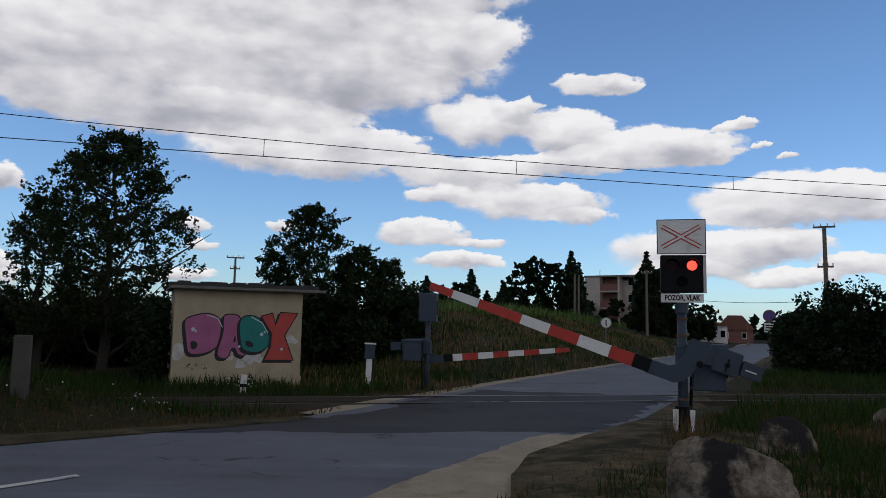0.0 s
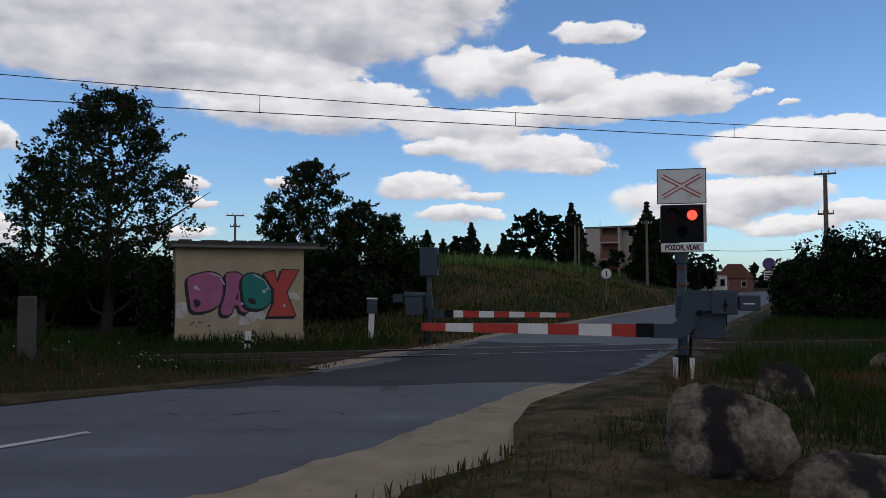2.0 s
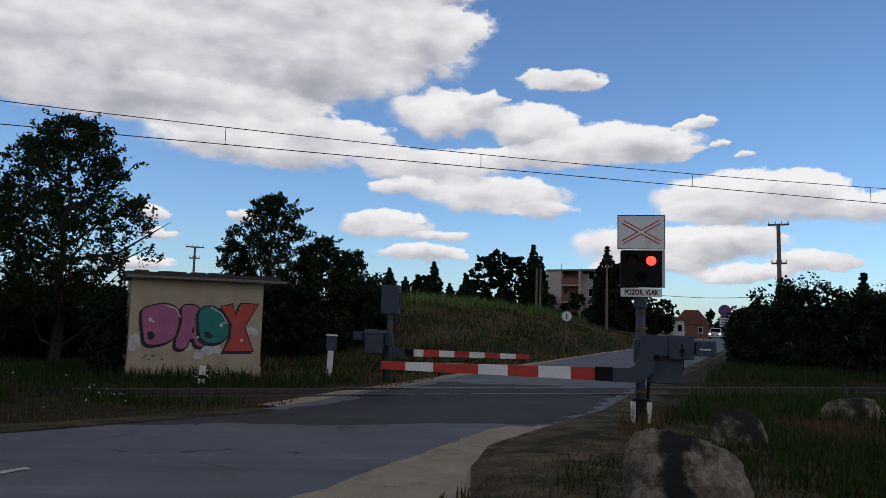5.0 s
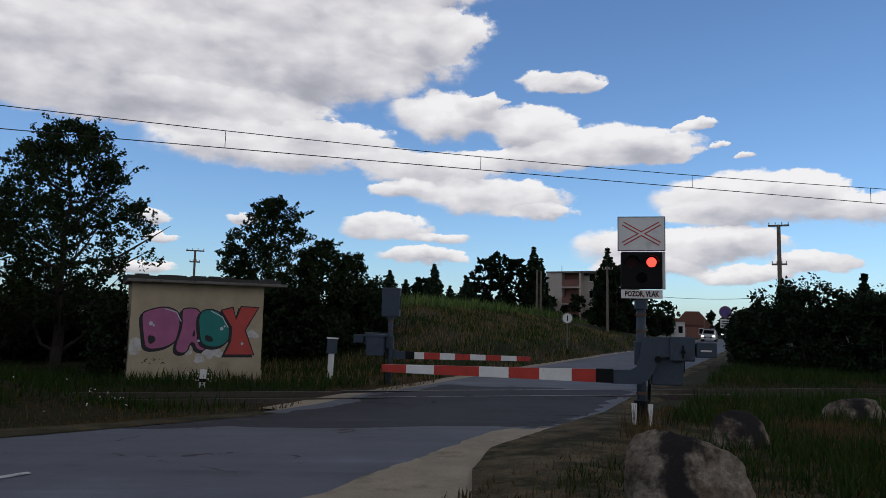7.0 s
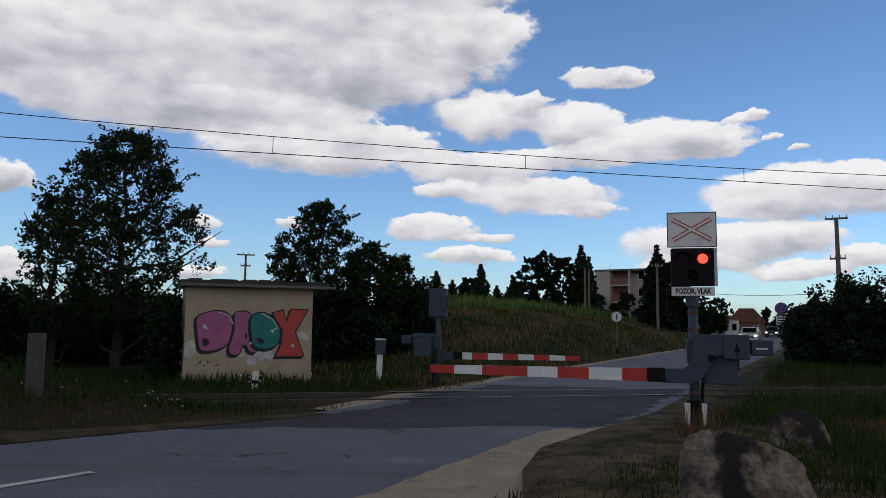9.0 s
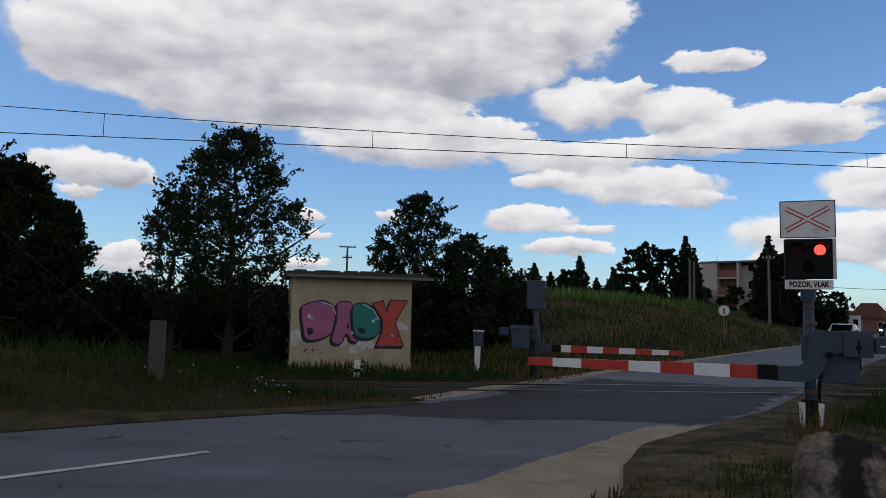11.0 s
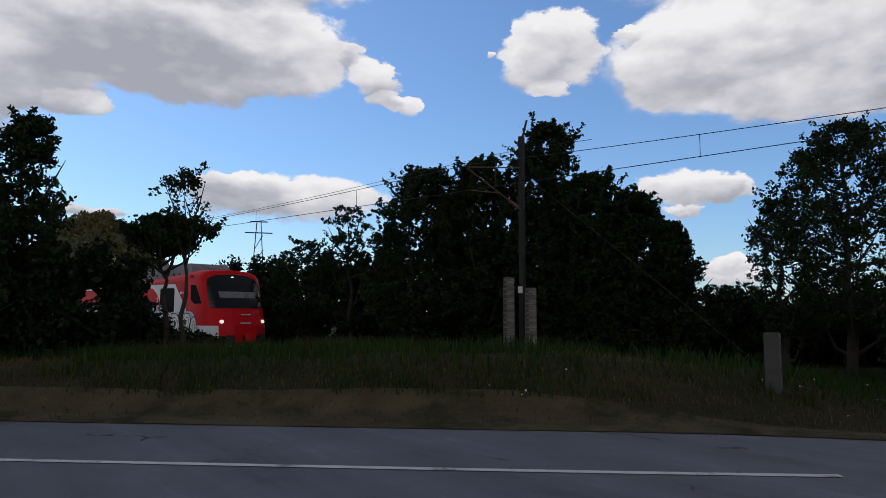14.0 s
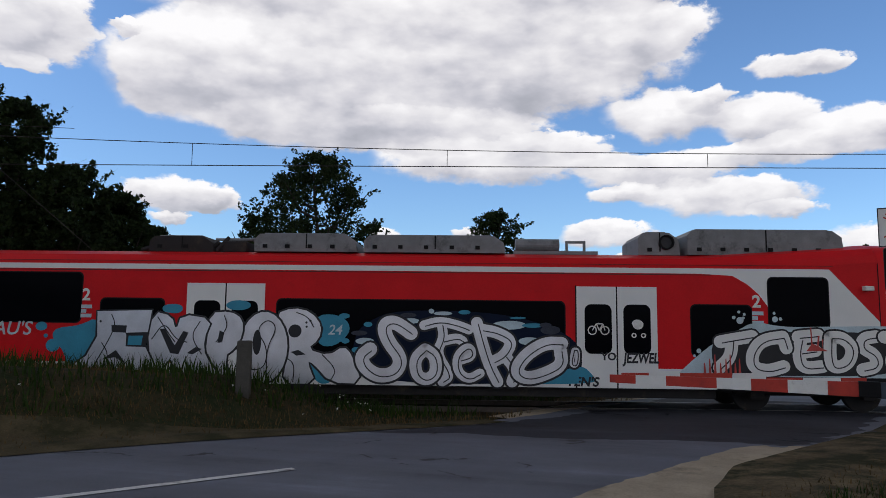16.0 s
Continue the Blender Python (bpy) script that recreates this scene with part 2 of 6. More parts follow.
M = dict(
    # near-black leaf copy: the shade inside thick foliage is put into its colour
    leaf=leaf_mat("leaf", (0.024, 0.042, 0.015)), leaf_shaded=leaf_mat("shaded_leaf", (0.013, 0.025, 0.010), 0.15), needle=leaf_mat("needle", (0.026, 0.046, 0.024), 0.15),
    # the distant hill's leaf is a lighter copy, sunlight put into its colour
    grass=leaf_mat("grass_blade", (0.028, 0.055, 0.011)), straw=leaf_mat("dry_grass", (0.11, 0.078, 0.036)), russet=leaf_mat("russet_grass", (0.085, 0.048, 0.024)), tan=leaf_mat("bleached_grass", (0.17, 0.125, 0.06)), sunlit_leaf=leaf_mat("sunlit_leaf", (0.14, 0.12, 0.05)), corn=leaf_mat("maize", (0.10, 0.16, 0.045)),
    bark=mat("bark", (0.038, 0.031, 0.024), 0.9, scale=8, fine=50, bump=0.6),
    asphalt=road_mat("asphalt", (0.108, 0.116, 0.142), (0.058, 0.062, 0.08), (0.035, 0.035, 0.04)),
    asphalt_dark=road_mat("dark_asphalt", (0.040, 0.041, 0.050), (0.018, 0.018, 0.022), (0.010, 0.010, 0.012), 0.12),
    sand=mat("sandy_gravel", (0.36, 0.295, 0.21), 0.95, scale=1.5, fine=45, vary=0.3, bump=0.5, dirt=(0.17, 0.14, 0.10)),
    earth=mat("dry_verge", (0.080, 0.064, 0.036), 0.97, scale=1.2, fine=35, vary=0.5, bump=0.9, dirt=(0.03, 0.031, 0.014), dirt_at=0.48, spec=0.1),
    litter=mat("dry_litter", (0.115, 0.088, 0.05), 0.97, scale=2.2, fine=28, vary=0.7, bump=1.0, dirt=(0.034, 0.034, 0.016), dirt_at=0.45, spec=0.1),
    # concrete at about half the base colour, for the square post
    concrete_dark=mat("dark_concrete", (0.07, 0.066, 0.058), 0.95, scale=6, vary=0.35),
    rail_bright=mat("polished_rail", (0.22, 0.21, 0.20), 0.35, 0.8, scale=6, dirt=(0.15, 0.13, 0.11)),
    line=mat("road_paint", (0.62, 0.62, 0.6), 0.7, scale=4, vary=0.15, dirt=(0.2, 0.2, 0.21)),
    plaster=mat("ochre_plaster", (0.42, 0.35, 0.24), 0.92, scale=2.2, fine=40, vary=0.16, dirt=(0.33, 0.28, 0.20)),
    concrete=mat("weathered_concrete", (0.15, 0.14, 0.125), 0.9, scale=5, vary=0.35, dirt=(0.08, 0.075, 0.068)),
    steel=mat("grey_paint", (0.042, 0.058, 0.082), 0.55, scale=5, vary=0.2, dirt=(0.035, 0.042, 0.055), spec=0.3),
    dark=mat("black_plastic", (0.008, 0.008, 0.009), 0.7, bump=0.05, spec=0.15), white=mat("white_paint", (0.72, 0.71, 0.68), 0.5, scale=5, vary=0.08, dirt=(0.5, 0.48, 0.44)),
    red=mat("red_reflective", (0.45, 0.035, 0.02), 0.45, scale=7, vary=0.18, dirt=(0.30, 0.03, 0.02)),
    rail=mat("rail_steel", (0.09, 0.075, 0.065), 0.5, 0.7, scale=8), rust=mat("rusty_steel", (0.12, 0.07, 0.045), 0.8, 0.3, scale=10),
    ballast=mat("ballast_stone", (0.06, 0.052, 0.045), 0.95, scale=8, fine=30, vary=0.4, bump=0.8, dirt=(0.09, 0.08, 0.07)),
    brick=mat("pale_brick", (0.17, 0.148, 0.13), 0.9, scale=8, obj=True, vary=0.3), mortar=mat("mortar", (0.08, 0.074, 0.068), 0.95),
    felt=mat("roof_felt", (0.05, 0.047, 0.045), 0.9, scale=4), wood=mat("grey_wood", (0.16, 0.13, 0.10), 0.85, scale=6),
    train_red=mat("train_red", (0.60, 0.010, 0.014), 0.42, scale=1.2, fine=30, vary=0.12, bump=0.02, dirt=(0.45, 0.010, 0.012), spec=0.12, dirt_at=0.62),
    train_white=mat("train_white", (0.74, 0.73, 0.71), 0.35, scale=1.5, vary=0.06, bump=0.02), train_grey=mat("roof_grey", (0.19, 0.195, 0.20), 0.55, scale=3, vary=0.3, dirt=(0.07, 0.07, 0.07)),
    glass=mat("dark_glass", (0.003, 0.0035, 0.005), 0.12, scale=2, bump=0.0, spec=0.015), screen=mat("windscreen_glass", (0.004, 0.005, 0.006), 0.10, scale=2, bump=0.0, spec=0.4), slate=mat("slate_spray", (0.045, 0.05, 0.068), 0.75, scale=1.5, vary=0.5, bump=0.0, spec=0.15), under=mat("underframe", (0.022, 0.02, 0.02), 0.85, scale=5, dirt=(0.05, 0.04, 0.03)),
    silver=mat("silver_spray", (0.60, 0.60, 0.64), 0.36, 0.92, scale=2, vary=0.2, bump=0.0), black=mat("black_spray", (0.012, 0.012, 0.016), 0.5, bump=0.0),
    blue=mat("blue_spray", (0.03, 0.24, 0.36), 0.5, scale=2, bump=0.0), navy=mat("navy_spray", (0.008, 0.013, 0.03), 0.85, scale=2, bump=0.0, spec=0.1), pale=mat("pale_spray", (0.45, 0.55, 0.6), 0.5, scale=2, bump=0.0),
    pink=mat("pink_spray", (0.38, 0.12, 0.24), 0.75, scale=2, vary=0.2), teal=mat("teal_spray", (0.02, 0.19, 0.17), 0.75, scale=2, vary=0.2), coral=mat("red_spray", (0.48, 0.07, 0.06), 0.75, scale=2, vary=0.2),
    lit=mat("red_light", (0.3, 0.01, 0.01), 0.3, emit=((1.0, 0.05, 0.03), 2.8)), lamp=mat("headlight", (0.8, 0.8, 0.8), 0.3, emit=((1.0, 0.97, 0.9), 2.5)), lamp_dim=mat("train_headlight", (0.7, 0.7, 0.7), 0.3, emit=((1.0, 0.97, 0.9), 0.7)),
    lens=mat("dark_red_lens", (0.03, 0.003, 0.003), 0.3, bump=0.0, spec=0.1), violet=mat("faded_blue_sign", (0.10, 0.06, 0.22), 0.5, bump=0.02),
    haze=mat("thin_white_spray", (0.55, 0.54, 0.53), 0.9, scale=5, vary=0.3, dirt=(0.42, 0.35, 0.24), dirt_at=0.52),
    tile=mat("roof_tile", (0.16, 0.07, 0.05), 0.9, scale=6), facade=mat("pale_render", (0.44, 0.38, 0.33), 0.9, scale=1.0, vary=0.1),
    balcony=mat("brown_panel", (0.20, 0.09, 0.07), 0.8), car_white=mat("car_paint_pale", (0.5, 0.5, 0.5), 0.25, bump=0.0), car_dark=mat("car_paint_dark", (0.03, 0.035, 0.05), 0.25, bump=0.0),
    rubber=mat("rubber", (0.02, 0.02, 0.02), 0.9), copper=mat("contact_wire", (0.04, 0.035, 0.03), 0.6, 0.3),
    hill=mat("far_wood", (0.06, 0.075, 0.03), 0.95, scale=0.08, fine=0.6, vary=0.5, bump=0.0),
)


# ---- mesh helpers ----
def part(name, bm, material, parent=None, label="", smooth=False):
    me = bpy.data.meshes.new(name)
    bm.to_mesh(me)
    bm.free()
    for mm in (material if isinstance(material, (list, tuple)) else [material]):
        me.materials.append(mm)
    if smooth:
        for p in me.polygons:
            p.use_smooth = True
    ob = new(name, me)
    ob.parent = parent
    if label:
        ob["label"] = label
    return ob


def box(bm, x0, x1, y0, y1, z0, z1, bevel=0.0, m=None):
    g = bmesh.ops.create_cube(bm, size=1.0, matrix=(m or Matrix()) @ Matrix.LocRotScale(((x0 + x1) / 2, (y0 + y1) / 2, (z0 + z1) / 2), None, (abs(x1 - x0), abs(y1 - y0), abs(z1 - z0))))
    if bevel:
        es = list({e for v in g["verts"] for e in v.link_edges})
        bmesh.ops.bevel(bm, geom=es, offset=bevel, segments=2, affect="EDGES", profile=0.5)
    return bm


def B(*a, **k):
    return box(bmesh.new(), *a, **k)


def tube(bm, a, b, r0, r1=None, n=10, caps=True):
    a, b = Vector(a), Vector(b)
    q = (b - a).to_track_quat("Z", "Y").to_matrix().to_4x4()
    bmesh.ops.create_cone(bm, cap_ends=caps, segments=n, radius1=r0, radius2=r0 if r1 is None else r1, depth=(b - a).length, matrix=Matrix.Translation((a + b) / 2) @ q)
    return bm


def Tb(*a, **k):
    return tube(bmesh.new(), *a, **k)


def slab(bm, pts, y0, y1, m=None):
    """A flat shape in the x-z plane with thickness from y0 to y1."""
    m = m or Matrix()
    v0 = [bm.verts.new(m @ Vector((x, y0, z))) for x, z in pts]
    v1 = [bm.verts.new(m @ Vector((x, y1, z))) for x, z in pts]
    n = len(pts)
    bm.faces.new(v0)
    bm.faces.new(v1[::-1])
    for i in range(n):
        bm.faces.new((v0[i], v1[i], v1[(i + 1) % n], v0[(i + 1) % n]))
    bmesh.ops.recalc_face_normals(bm, faces=bm.faces)
    return bm


def S(*a, **k):
    return slab(bmesh.new(), *a, **k)


def empty(name, m, label, category, group="", kind=""):
    e = new(name)
    e.empty_display_size = 0.2
    e.matrix_basis = m
    return tagged(e, label, category, group, kind)


def raw(name, verts, faces, material, parent=None, smooth=False):
    me = bpy.data.meshes.new(name)
    verts, faces = np.asarray(verts, np.float32), np.asarray(faces, np.int32)
    k = faces.shape[1]
    me.vertices.add(len(verts))
    me.vertices.foreach_set("co", verts.ravel())
    me.loops.add(faces.size)
    me.loops.foreach_set("vertex_index", faces.ravel())
    me.polygons.add(len(faces))
    me.polygons.foreach_set("loop_start", np.arange(0, faces.size, k, dtype=np.int32))
    me.update(calc_edges=True)
    me.validate()
    me.materials.append(material)
    if smooth:
        me.polygons.foreach_set("use_smooth", np.ones(len(faces), bool))
    ob = new(name, me)
    ob.parent = parent
    return ob


def words(name, text, size, material, parent, m, bold=0.0, depth=0.002, label="", shear=0.0, spacing=1.0):
    c = bpy.data.curves.new(name, "FONT")
    c.body, c.size, c.extrude, c.offset, c.align_x, c.align_y, c.shear, c.space_character = text, size, depth, bold, "CENTER", "CENTER", shear, spacing
    c.resolution_u = 4
    tmp = bpy.data.objects.new("tmp", c)
    scene.collection.objects.link(tmp)
    me = bpy.data.meshes.new_from_object(tmp.evaluated_get(bpy.context.evaluated_depsgraph_get()))
    bpy.data.objects.remove(tmp)
    me.materials.clear()
    me.materials.append(material)
    ob = new(name, me)
    ob.parent, ob.matrix_basis = parent, m
    if label:
        ob["label"] = label
    return ob


# ---- plan ----
TURN = 13.3                                   # the track's heading
U = Vector((math.cos(radians(TURN)), math.sin(radians(TURN)), 0))
N = Vector((-U.y, U.x, 0))
TRACK = N * 16.8
RAIL_Z = -0.15


def on_track(s, n=0.0, z=RAIL_Z):
    p = TRACK + U * s + N * n
    return Vector((p.x, p.y, z))


def polar(az, d, z=0.0):
    a = radians(az)
    return Vector((-math.sin(a) * d, math.cos(a) * d, z))


ROAD = [(-60.0, -61.0), (-30.0, -24.6), (-9.24, 0.52), (-5.6, 4.95), (-3.4, 7.75), (-1.2, 10.75), (0.7, 14.0), (2.45, 17.6), (4.6, 21.9), (12.0, 35.9), (20.3, 51.6), (31.0, 72.0), (45.0, 98.5), (58.0, 121.0), (80.0, 150.0), (120.0, 190.0)]
ROAD_V = np.array(ROAD)


def smooth_line(pts, step=1.0):
    p = np.array(pts, float)
    out = []
    for i in range(len(p) - 1):
        a, b = p[i], p[i + 1]
        ta = (p[i + 1] - p[max(i - 1, 0)]) / 2
        tb = (p[min(i + 2, len(p) - 1)] - p[i]) / 2
        L = np.linalg.norm(b - a)
        if i:
            ta *= min(1, L / max(1e-6, np.linalg.norm(ta)))
        tb *= min(1, L / max(1e-6, np.linalg.norm(tb)))
        for k in range(max(2, int(L / step))):
            t = k / max(2, int(L / step))
            out.append((2 * t**3 - 3 * t**2 + 1) * a + (t**3 - 2 * t**2 + t) * ta + (-2 * t**3 + 3 * t**2) * b + (t**3 - t**2) * tb)
    return np.array(out + [p[-1]])


LINE = smooth_line(ROAD)
TANG = np.gradient(LINE, axis=0)
TANG /= np.linalg.norm(TANG, axis=1)[:, None]
SIDE = np.stack([TANG[:, 1], -TANG[:, 0]], 1)      # to the right of the way to the crossing


def road_frame(x, y):
    """Signed distance from the road's middle (right positive), and the index along it."""
    d = np.hypot(LINE[:, 0] - x, LINE[:, 1] - y)
    i = int(d.argmin())
    return float((x - LINE[i, 0]) * SIDE[i, 0] + (y - LINE[i, 1]) * SIDE[i, 1]), i


def sstep(a, b, x):
    t = min(1.0, max(0.0, (x - a) / (b - a)))
    return t * t * (3 - 2 * t)


def height(x, y):
    """The lie of the land."""
    n = -U.y * x + U.x * y            # across the track, from the viewer
    s = U.x * x + U.y * y             # along the track
    off, i = road_frame(x, y)
    near = sstep(3.0, 3.9, abs(off))
    z = -0.2 * sstep(9.0, 15.0, n)
    # bank between road and track, rising away from the crossing
    up = sstep(0.0, -5.2, s) * (0.92 - 0.12 * sstep(-7.0, -11.0, s) - 0.34 * sstep(-12.0, -20.0, s))
    z += up * sstep(3.2, 5.2, -off) * sstep(15.1, 13.2, n) * (1.0 if off < 0 else 0.0)
    # the hill beyond the track, along the road
    if off < 0 and n > 18:
        along = math.hypot(x - 2, y - 18)
        z += (1.75 * sstep(115, 40, along)) * sstep(4.0, 15.0, -off) * sstep(19.5, 30.0, n) * sstep(2.0, 10.0, s)
        z += 0.9 * sstep(3.2, 5.0, -off) * sstep(21, 30, n) * sstep(90, 45, along) * sstep(2.0, 10.0, s)
    # rising ground far off
    z += 0.004 * max(0, n - 60) * near
    z += near * 0.06 * noise.noise(Vector((x * 0.5, y * 0.5, 0))) + near * 0.12 * noise.noise(Vector((x * 0.12, y * 0.12, 3)))
    # rough verge on the near side
    if abs(n - 16.8) < 1.7:
        z = min(z, RAIL_Z - 0.12) if abs(off) > 3.4 else RAIL_Z - 0.03
    return z


def grid_lines(lo, hi, mid0, mid1, fine, coarse):
    out, x = [], mid0
    while x < mid1:
        out.append(x)
        x += fine
    st = fine
    while x < hi:
        out.append(x)
        st = min(coarse, st * 1.16)
        x += st
    out.append(hi)
    x, st, left = mid0, fine, []
    while x > lo:
        st = min(coarse, st * 1.16)
        x -= st
        left.append(max(x, lo))
    return left[::-1] + out


def ground_material():
    m = bpy.data.materials.new("verge")
    m.use_nodes = True
    t = m.node_tree
    b = t.nodes["Principled BSDF"]
    co = node(t, "ShaderNodeTexCoord").outputs["Object"]
    a = node(t, "ShaderNodeTexNoise", {"Vector": co, "Scale": 0.35, "Detail": 7.0, "Roughness": 0.65}).outputs[0]
    f = node(t, "ShaderNodeTexNoise", {"Vector": co, "Scale": 9.0, "Detail": 5.0, "Roughness": 0.7}).outputs[0]
    k = mth(t, "ADD", mth(t, "MULTIPLY", a, 0.6), mth(t, "MULTIPLY", f, 0.4))
    col = ramp(t, k, [(0.32, (0.012, 0.019, 0.007)), (0.46, (0.022, 0.03, 0.011)), (0.57, (0.052, 0.04, 0.02)), (0.70, (0.085, 0.062, 0.036))])
    t.links.new(col, b.inputs["Base Color"])
    b.inputs["Roughness"].default_value = 0.95
    b.inputs["Specular IOR Level"].default_value = 0.15
    bp = node(t, "ShaderNodeBump", {"Strength": 0.8, "Distance": 0.06, "Height": f})
    t.links.new(bp.outputs[0], b.inputs["Normal"])
    return m


def build_ground():
    xs, ys = grid_lines(-2500, 2500, -22, 16, 0.5, 180), grid_lines(-2000, 2600, -4, 40, 0.5, 180)
    v = [(x, y, height(x, y) - (0.06 if -3.4 < road_frame(x, y)[0] < (4.0 if road_frame(x, y)[1] < 60 or y < 12 else 3.2) else 0.0)) for y in ys for x in xs]
    w = len(xs)
    f = [(j * w + i, j * w + i + 1, (j + 1) * w + i + 1, (j + 1) * w + i) for j in range(len(ys) - 1) for i in range(w - 1)]
    return tagged(raw("ground", v, f, ground_material(), smooth=True), "grassy verge and field with dry patches", "ground", kind="structure")


def strip(name, i0, i1, o0, o1, lift, material, label, wob=0.0, seed=0.0, kind="structure", category="road", dip=-1, follow=False, taper=0):
    v, f = [], []
    for i in range(i0, i1):
        for c in range(5):
            end = o1 if not taper else o0 + 0.25 + (o1 - o0 - 0.25) * min(1.0, (i1 - 1 - i) / taper)
            o = o0 + (end - o0) * c / 4
            if c in (0, 4):
                o += wob * noise.noise(Vector((i * 0.35 + seed, c * 3.1, seed)))
            x, y = LINE[i] + SIDE[i] * o
            n = -U.y * x + U.x * y
            z = -0.2 * sstep(9.0, 15.0, n) + 0.03 * sstep(1.6, 0.4, abs(n - 16.8))
            v.append((x, y, (height(x, y) if follow else z) + lift - 0.012 * (o / 3) ** 2 - (0.09 if c == dip else 0.05 if follow and c in (0, 4) else 0.0) - (0.07 if follow and i in (i0, i1 - 1) else 0.0)))
    for j in range(i1 - i0 - 1):
        for c in range(4):
            f.append((j * 5 + c, j * 5 + c + 1, (j + 1) * 5 + c + 1, (j + 1) * 5 + c))
    return tagged(raw(name, v, f, material, smooth=True), label, category, kind=kind)


def near_index(x, y):
    return road_frame(x, y)[1]


build_ground()
iA, iB = near_index(-1.2, 10.75), near_index(4.6, 21.9)
strip("road", 0, len(LINE), -2.85, 2.85, 0.012, M["asphalt"], "worn grey asphalt road with patches", 0.15)


def on_line(i, o):
    """A point at a broken index along the road, o metres to the right of its middle."""
    k = min(int(i), len(LINE) - 2)
    f = i - k
    p, q = LINE[k] * (1 - f) + LINE[k + 1] * f, SIDE[k] * (1 - f) + SIDE[k + 1] * f
    return p + q * o


def spread(name, start, end, inner, outer, material, label, thick=0.02, seed=0.0, category="road", rows=90, cols=14, over=0.012, follow=False):
    """A thin uneven layer on the ground with ragged edges, between two lines along the road."""
    v, f = [], []
    for j in range(rows):
        for c in range(cols):
            u, w = j / (rows - 1), c / (cols - 1)
            i = start(w) + (end(w) - start(w)) * u
            o0, o1 = inner(i), outer(i)
            x, y = on_line(i, o0 + (o1 - o0) * w)
            n = -U.y * x + U.x * y
            base = height(x, y) if follow else -0.2 * sstep(9.0, 15.0, n) + 0.03 * sstep(1.6, 0.4, abs(n - 16.8)) - 0.012 * ((o0 + (o1 - o0) * w) / 3) ** 2
            rim = min(1.0, 5.0 * min(w, 1 - w), 9.0 * min(u, 1 - u))
            q = Vector((x, y, seed))
            z = over - 0.016 + thick * rim ** 0.7 + 0.010 * noise.noise(q * 1.7) + 0.006 * noise.noise(q * 6.0)
            v.append((x, y, base + z))
    for j in range(rows - 1):
        for c in range(cols - 1):
            f.append((j * cols + c, j * cols + c + 1, (j + 1) * cols + c + 1, (j + 1) * cols + c))
    return tagged(raw(name, v, f, material, smooth=True), label, category, kind="structure")


def along(*pts):
    """Offset along the road from (index, offset) pairs."""
    return lambda i: float(np.interp(i, [p[0] for p in pts], [p[1] for p in pts]))


iS = near_index(-14, -5)
spread("road_crossing", lambda w: iA - 1.6 + 3.6 * w + 0.7 * noise.noise(Vector((w * 3.0, 4.2, 0))), lambda w: iB - 2.0 + w, lambda i: -2.75, lambda i: 2.95, M["asphalt_dark"], "dark newer asphalt at the level crossing", 0.034, 5.0, over=0.016)
spread("road_shoulder", lambda w: iS, lambda w: iA + 3.2, along((iA - 4, 2.5), (iA - 1, 2.3), (iA + 1, 2.1), (iA + 3, 2.6)),
       along((iA - 6, 4.9), (iA - 3, 4.9), (iA - 2, 4.5), (iA - 1, 3.6), (iA, 3.05), (iA + 2, 2.95), (iA + 3.2, 2.9)), M["sand"], "sandy gravel shoulder beside the asphalt", 0.03, 9.0, over=0.006, rows=140)
strip("road_shoulder", iA + 2, iB + 60, 2.7, 3.6, 0.006, M["litter"], "narrow earthy edge of the road", 0.3, 11, dip=4)
strip("road_shoulder", iA + 2, len(LINE) - 30, -3.7, -2.6, 0.008, M["sand"], "pale gravel edge of the road", 0.3, 2, dip=0)
spread("verge_strip", lambda w: near_index(-30, -24.6), lambda w: iA + 1.5, along((iA - 30, -4.3), (iA - 6, -4.1), (iA - 2, -3.5), (iA + 2, -2.9)), along((iA - 20, -2.75), (iA - 4, -2.6), (iA + 2, -2.35)), M["earth"], "dry mown grass strip along the road", 0.05, 4.0, "verge", 160, 12, 0.03, True)
spread("verge_strip", lambda w: iA - 12, lambda w: iA + 4.0, along((iA - 4, 4.4), (iA - 2, 4.1), (iA - 1, 3.3), (iA, 2.8), (iA + 4, 2.8)), along((iA - 4, 7.4), (iA, 7.2), (iA + 4, 5.2)), M["litter"], "bare brown earth with dry litter beside the gravel", 0.06, 6.0, "verge", 120, 20, 0.03, True)


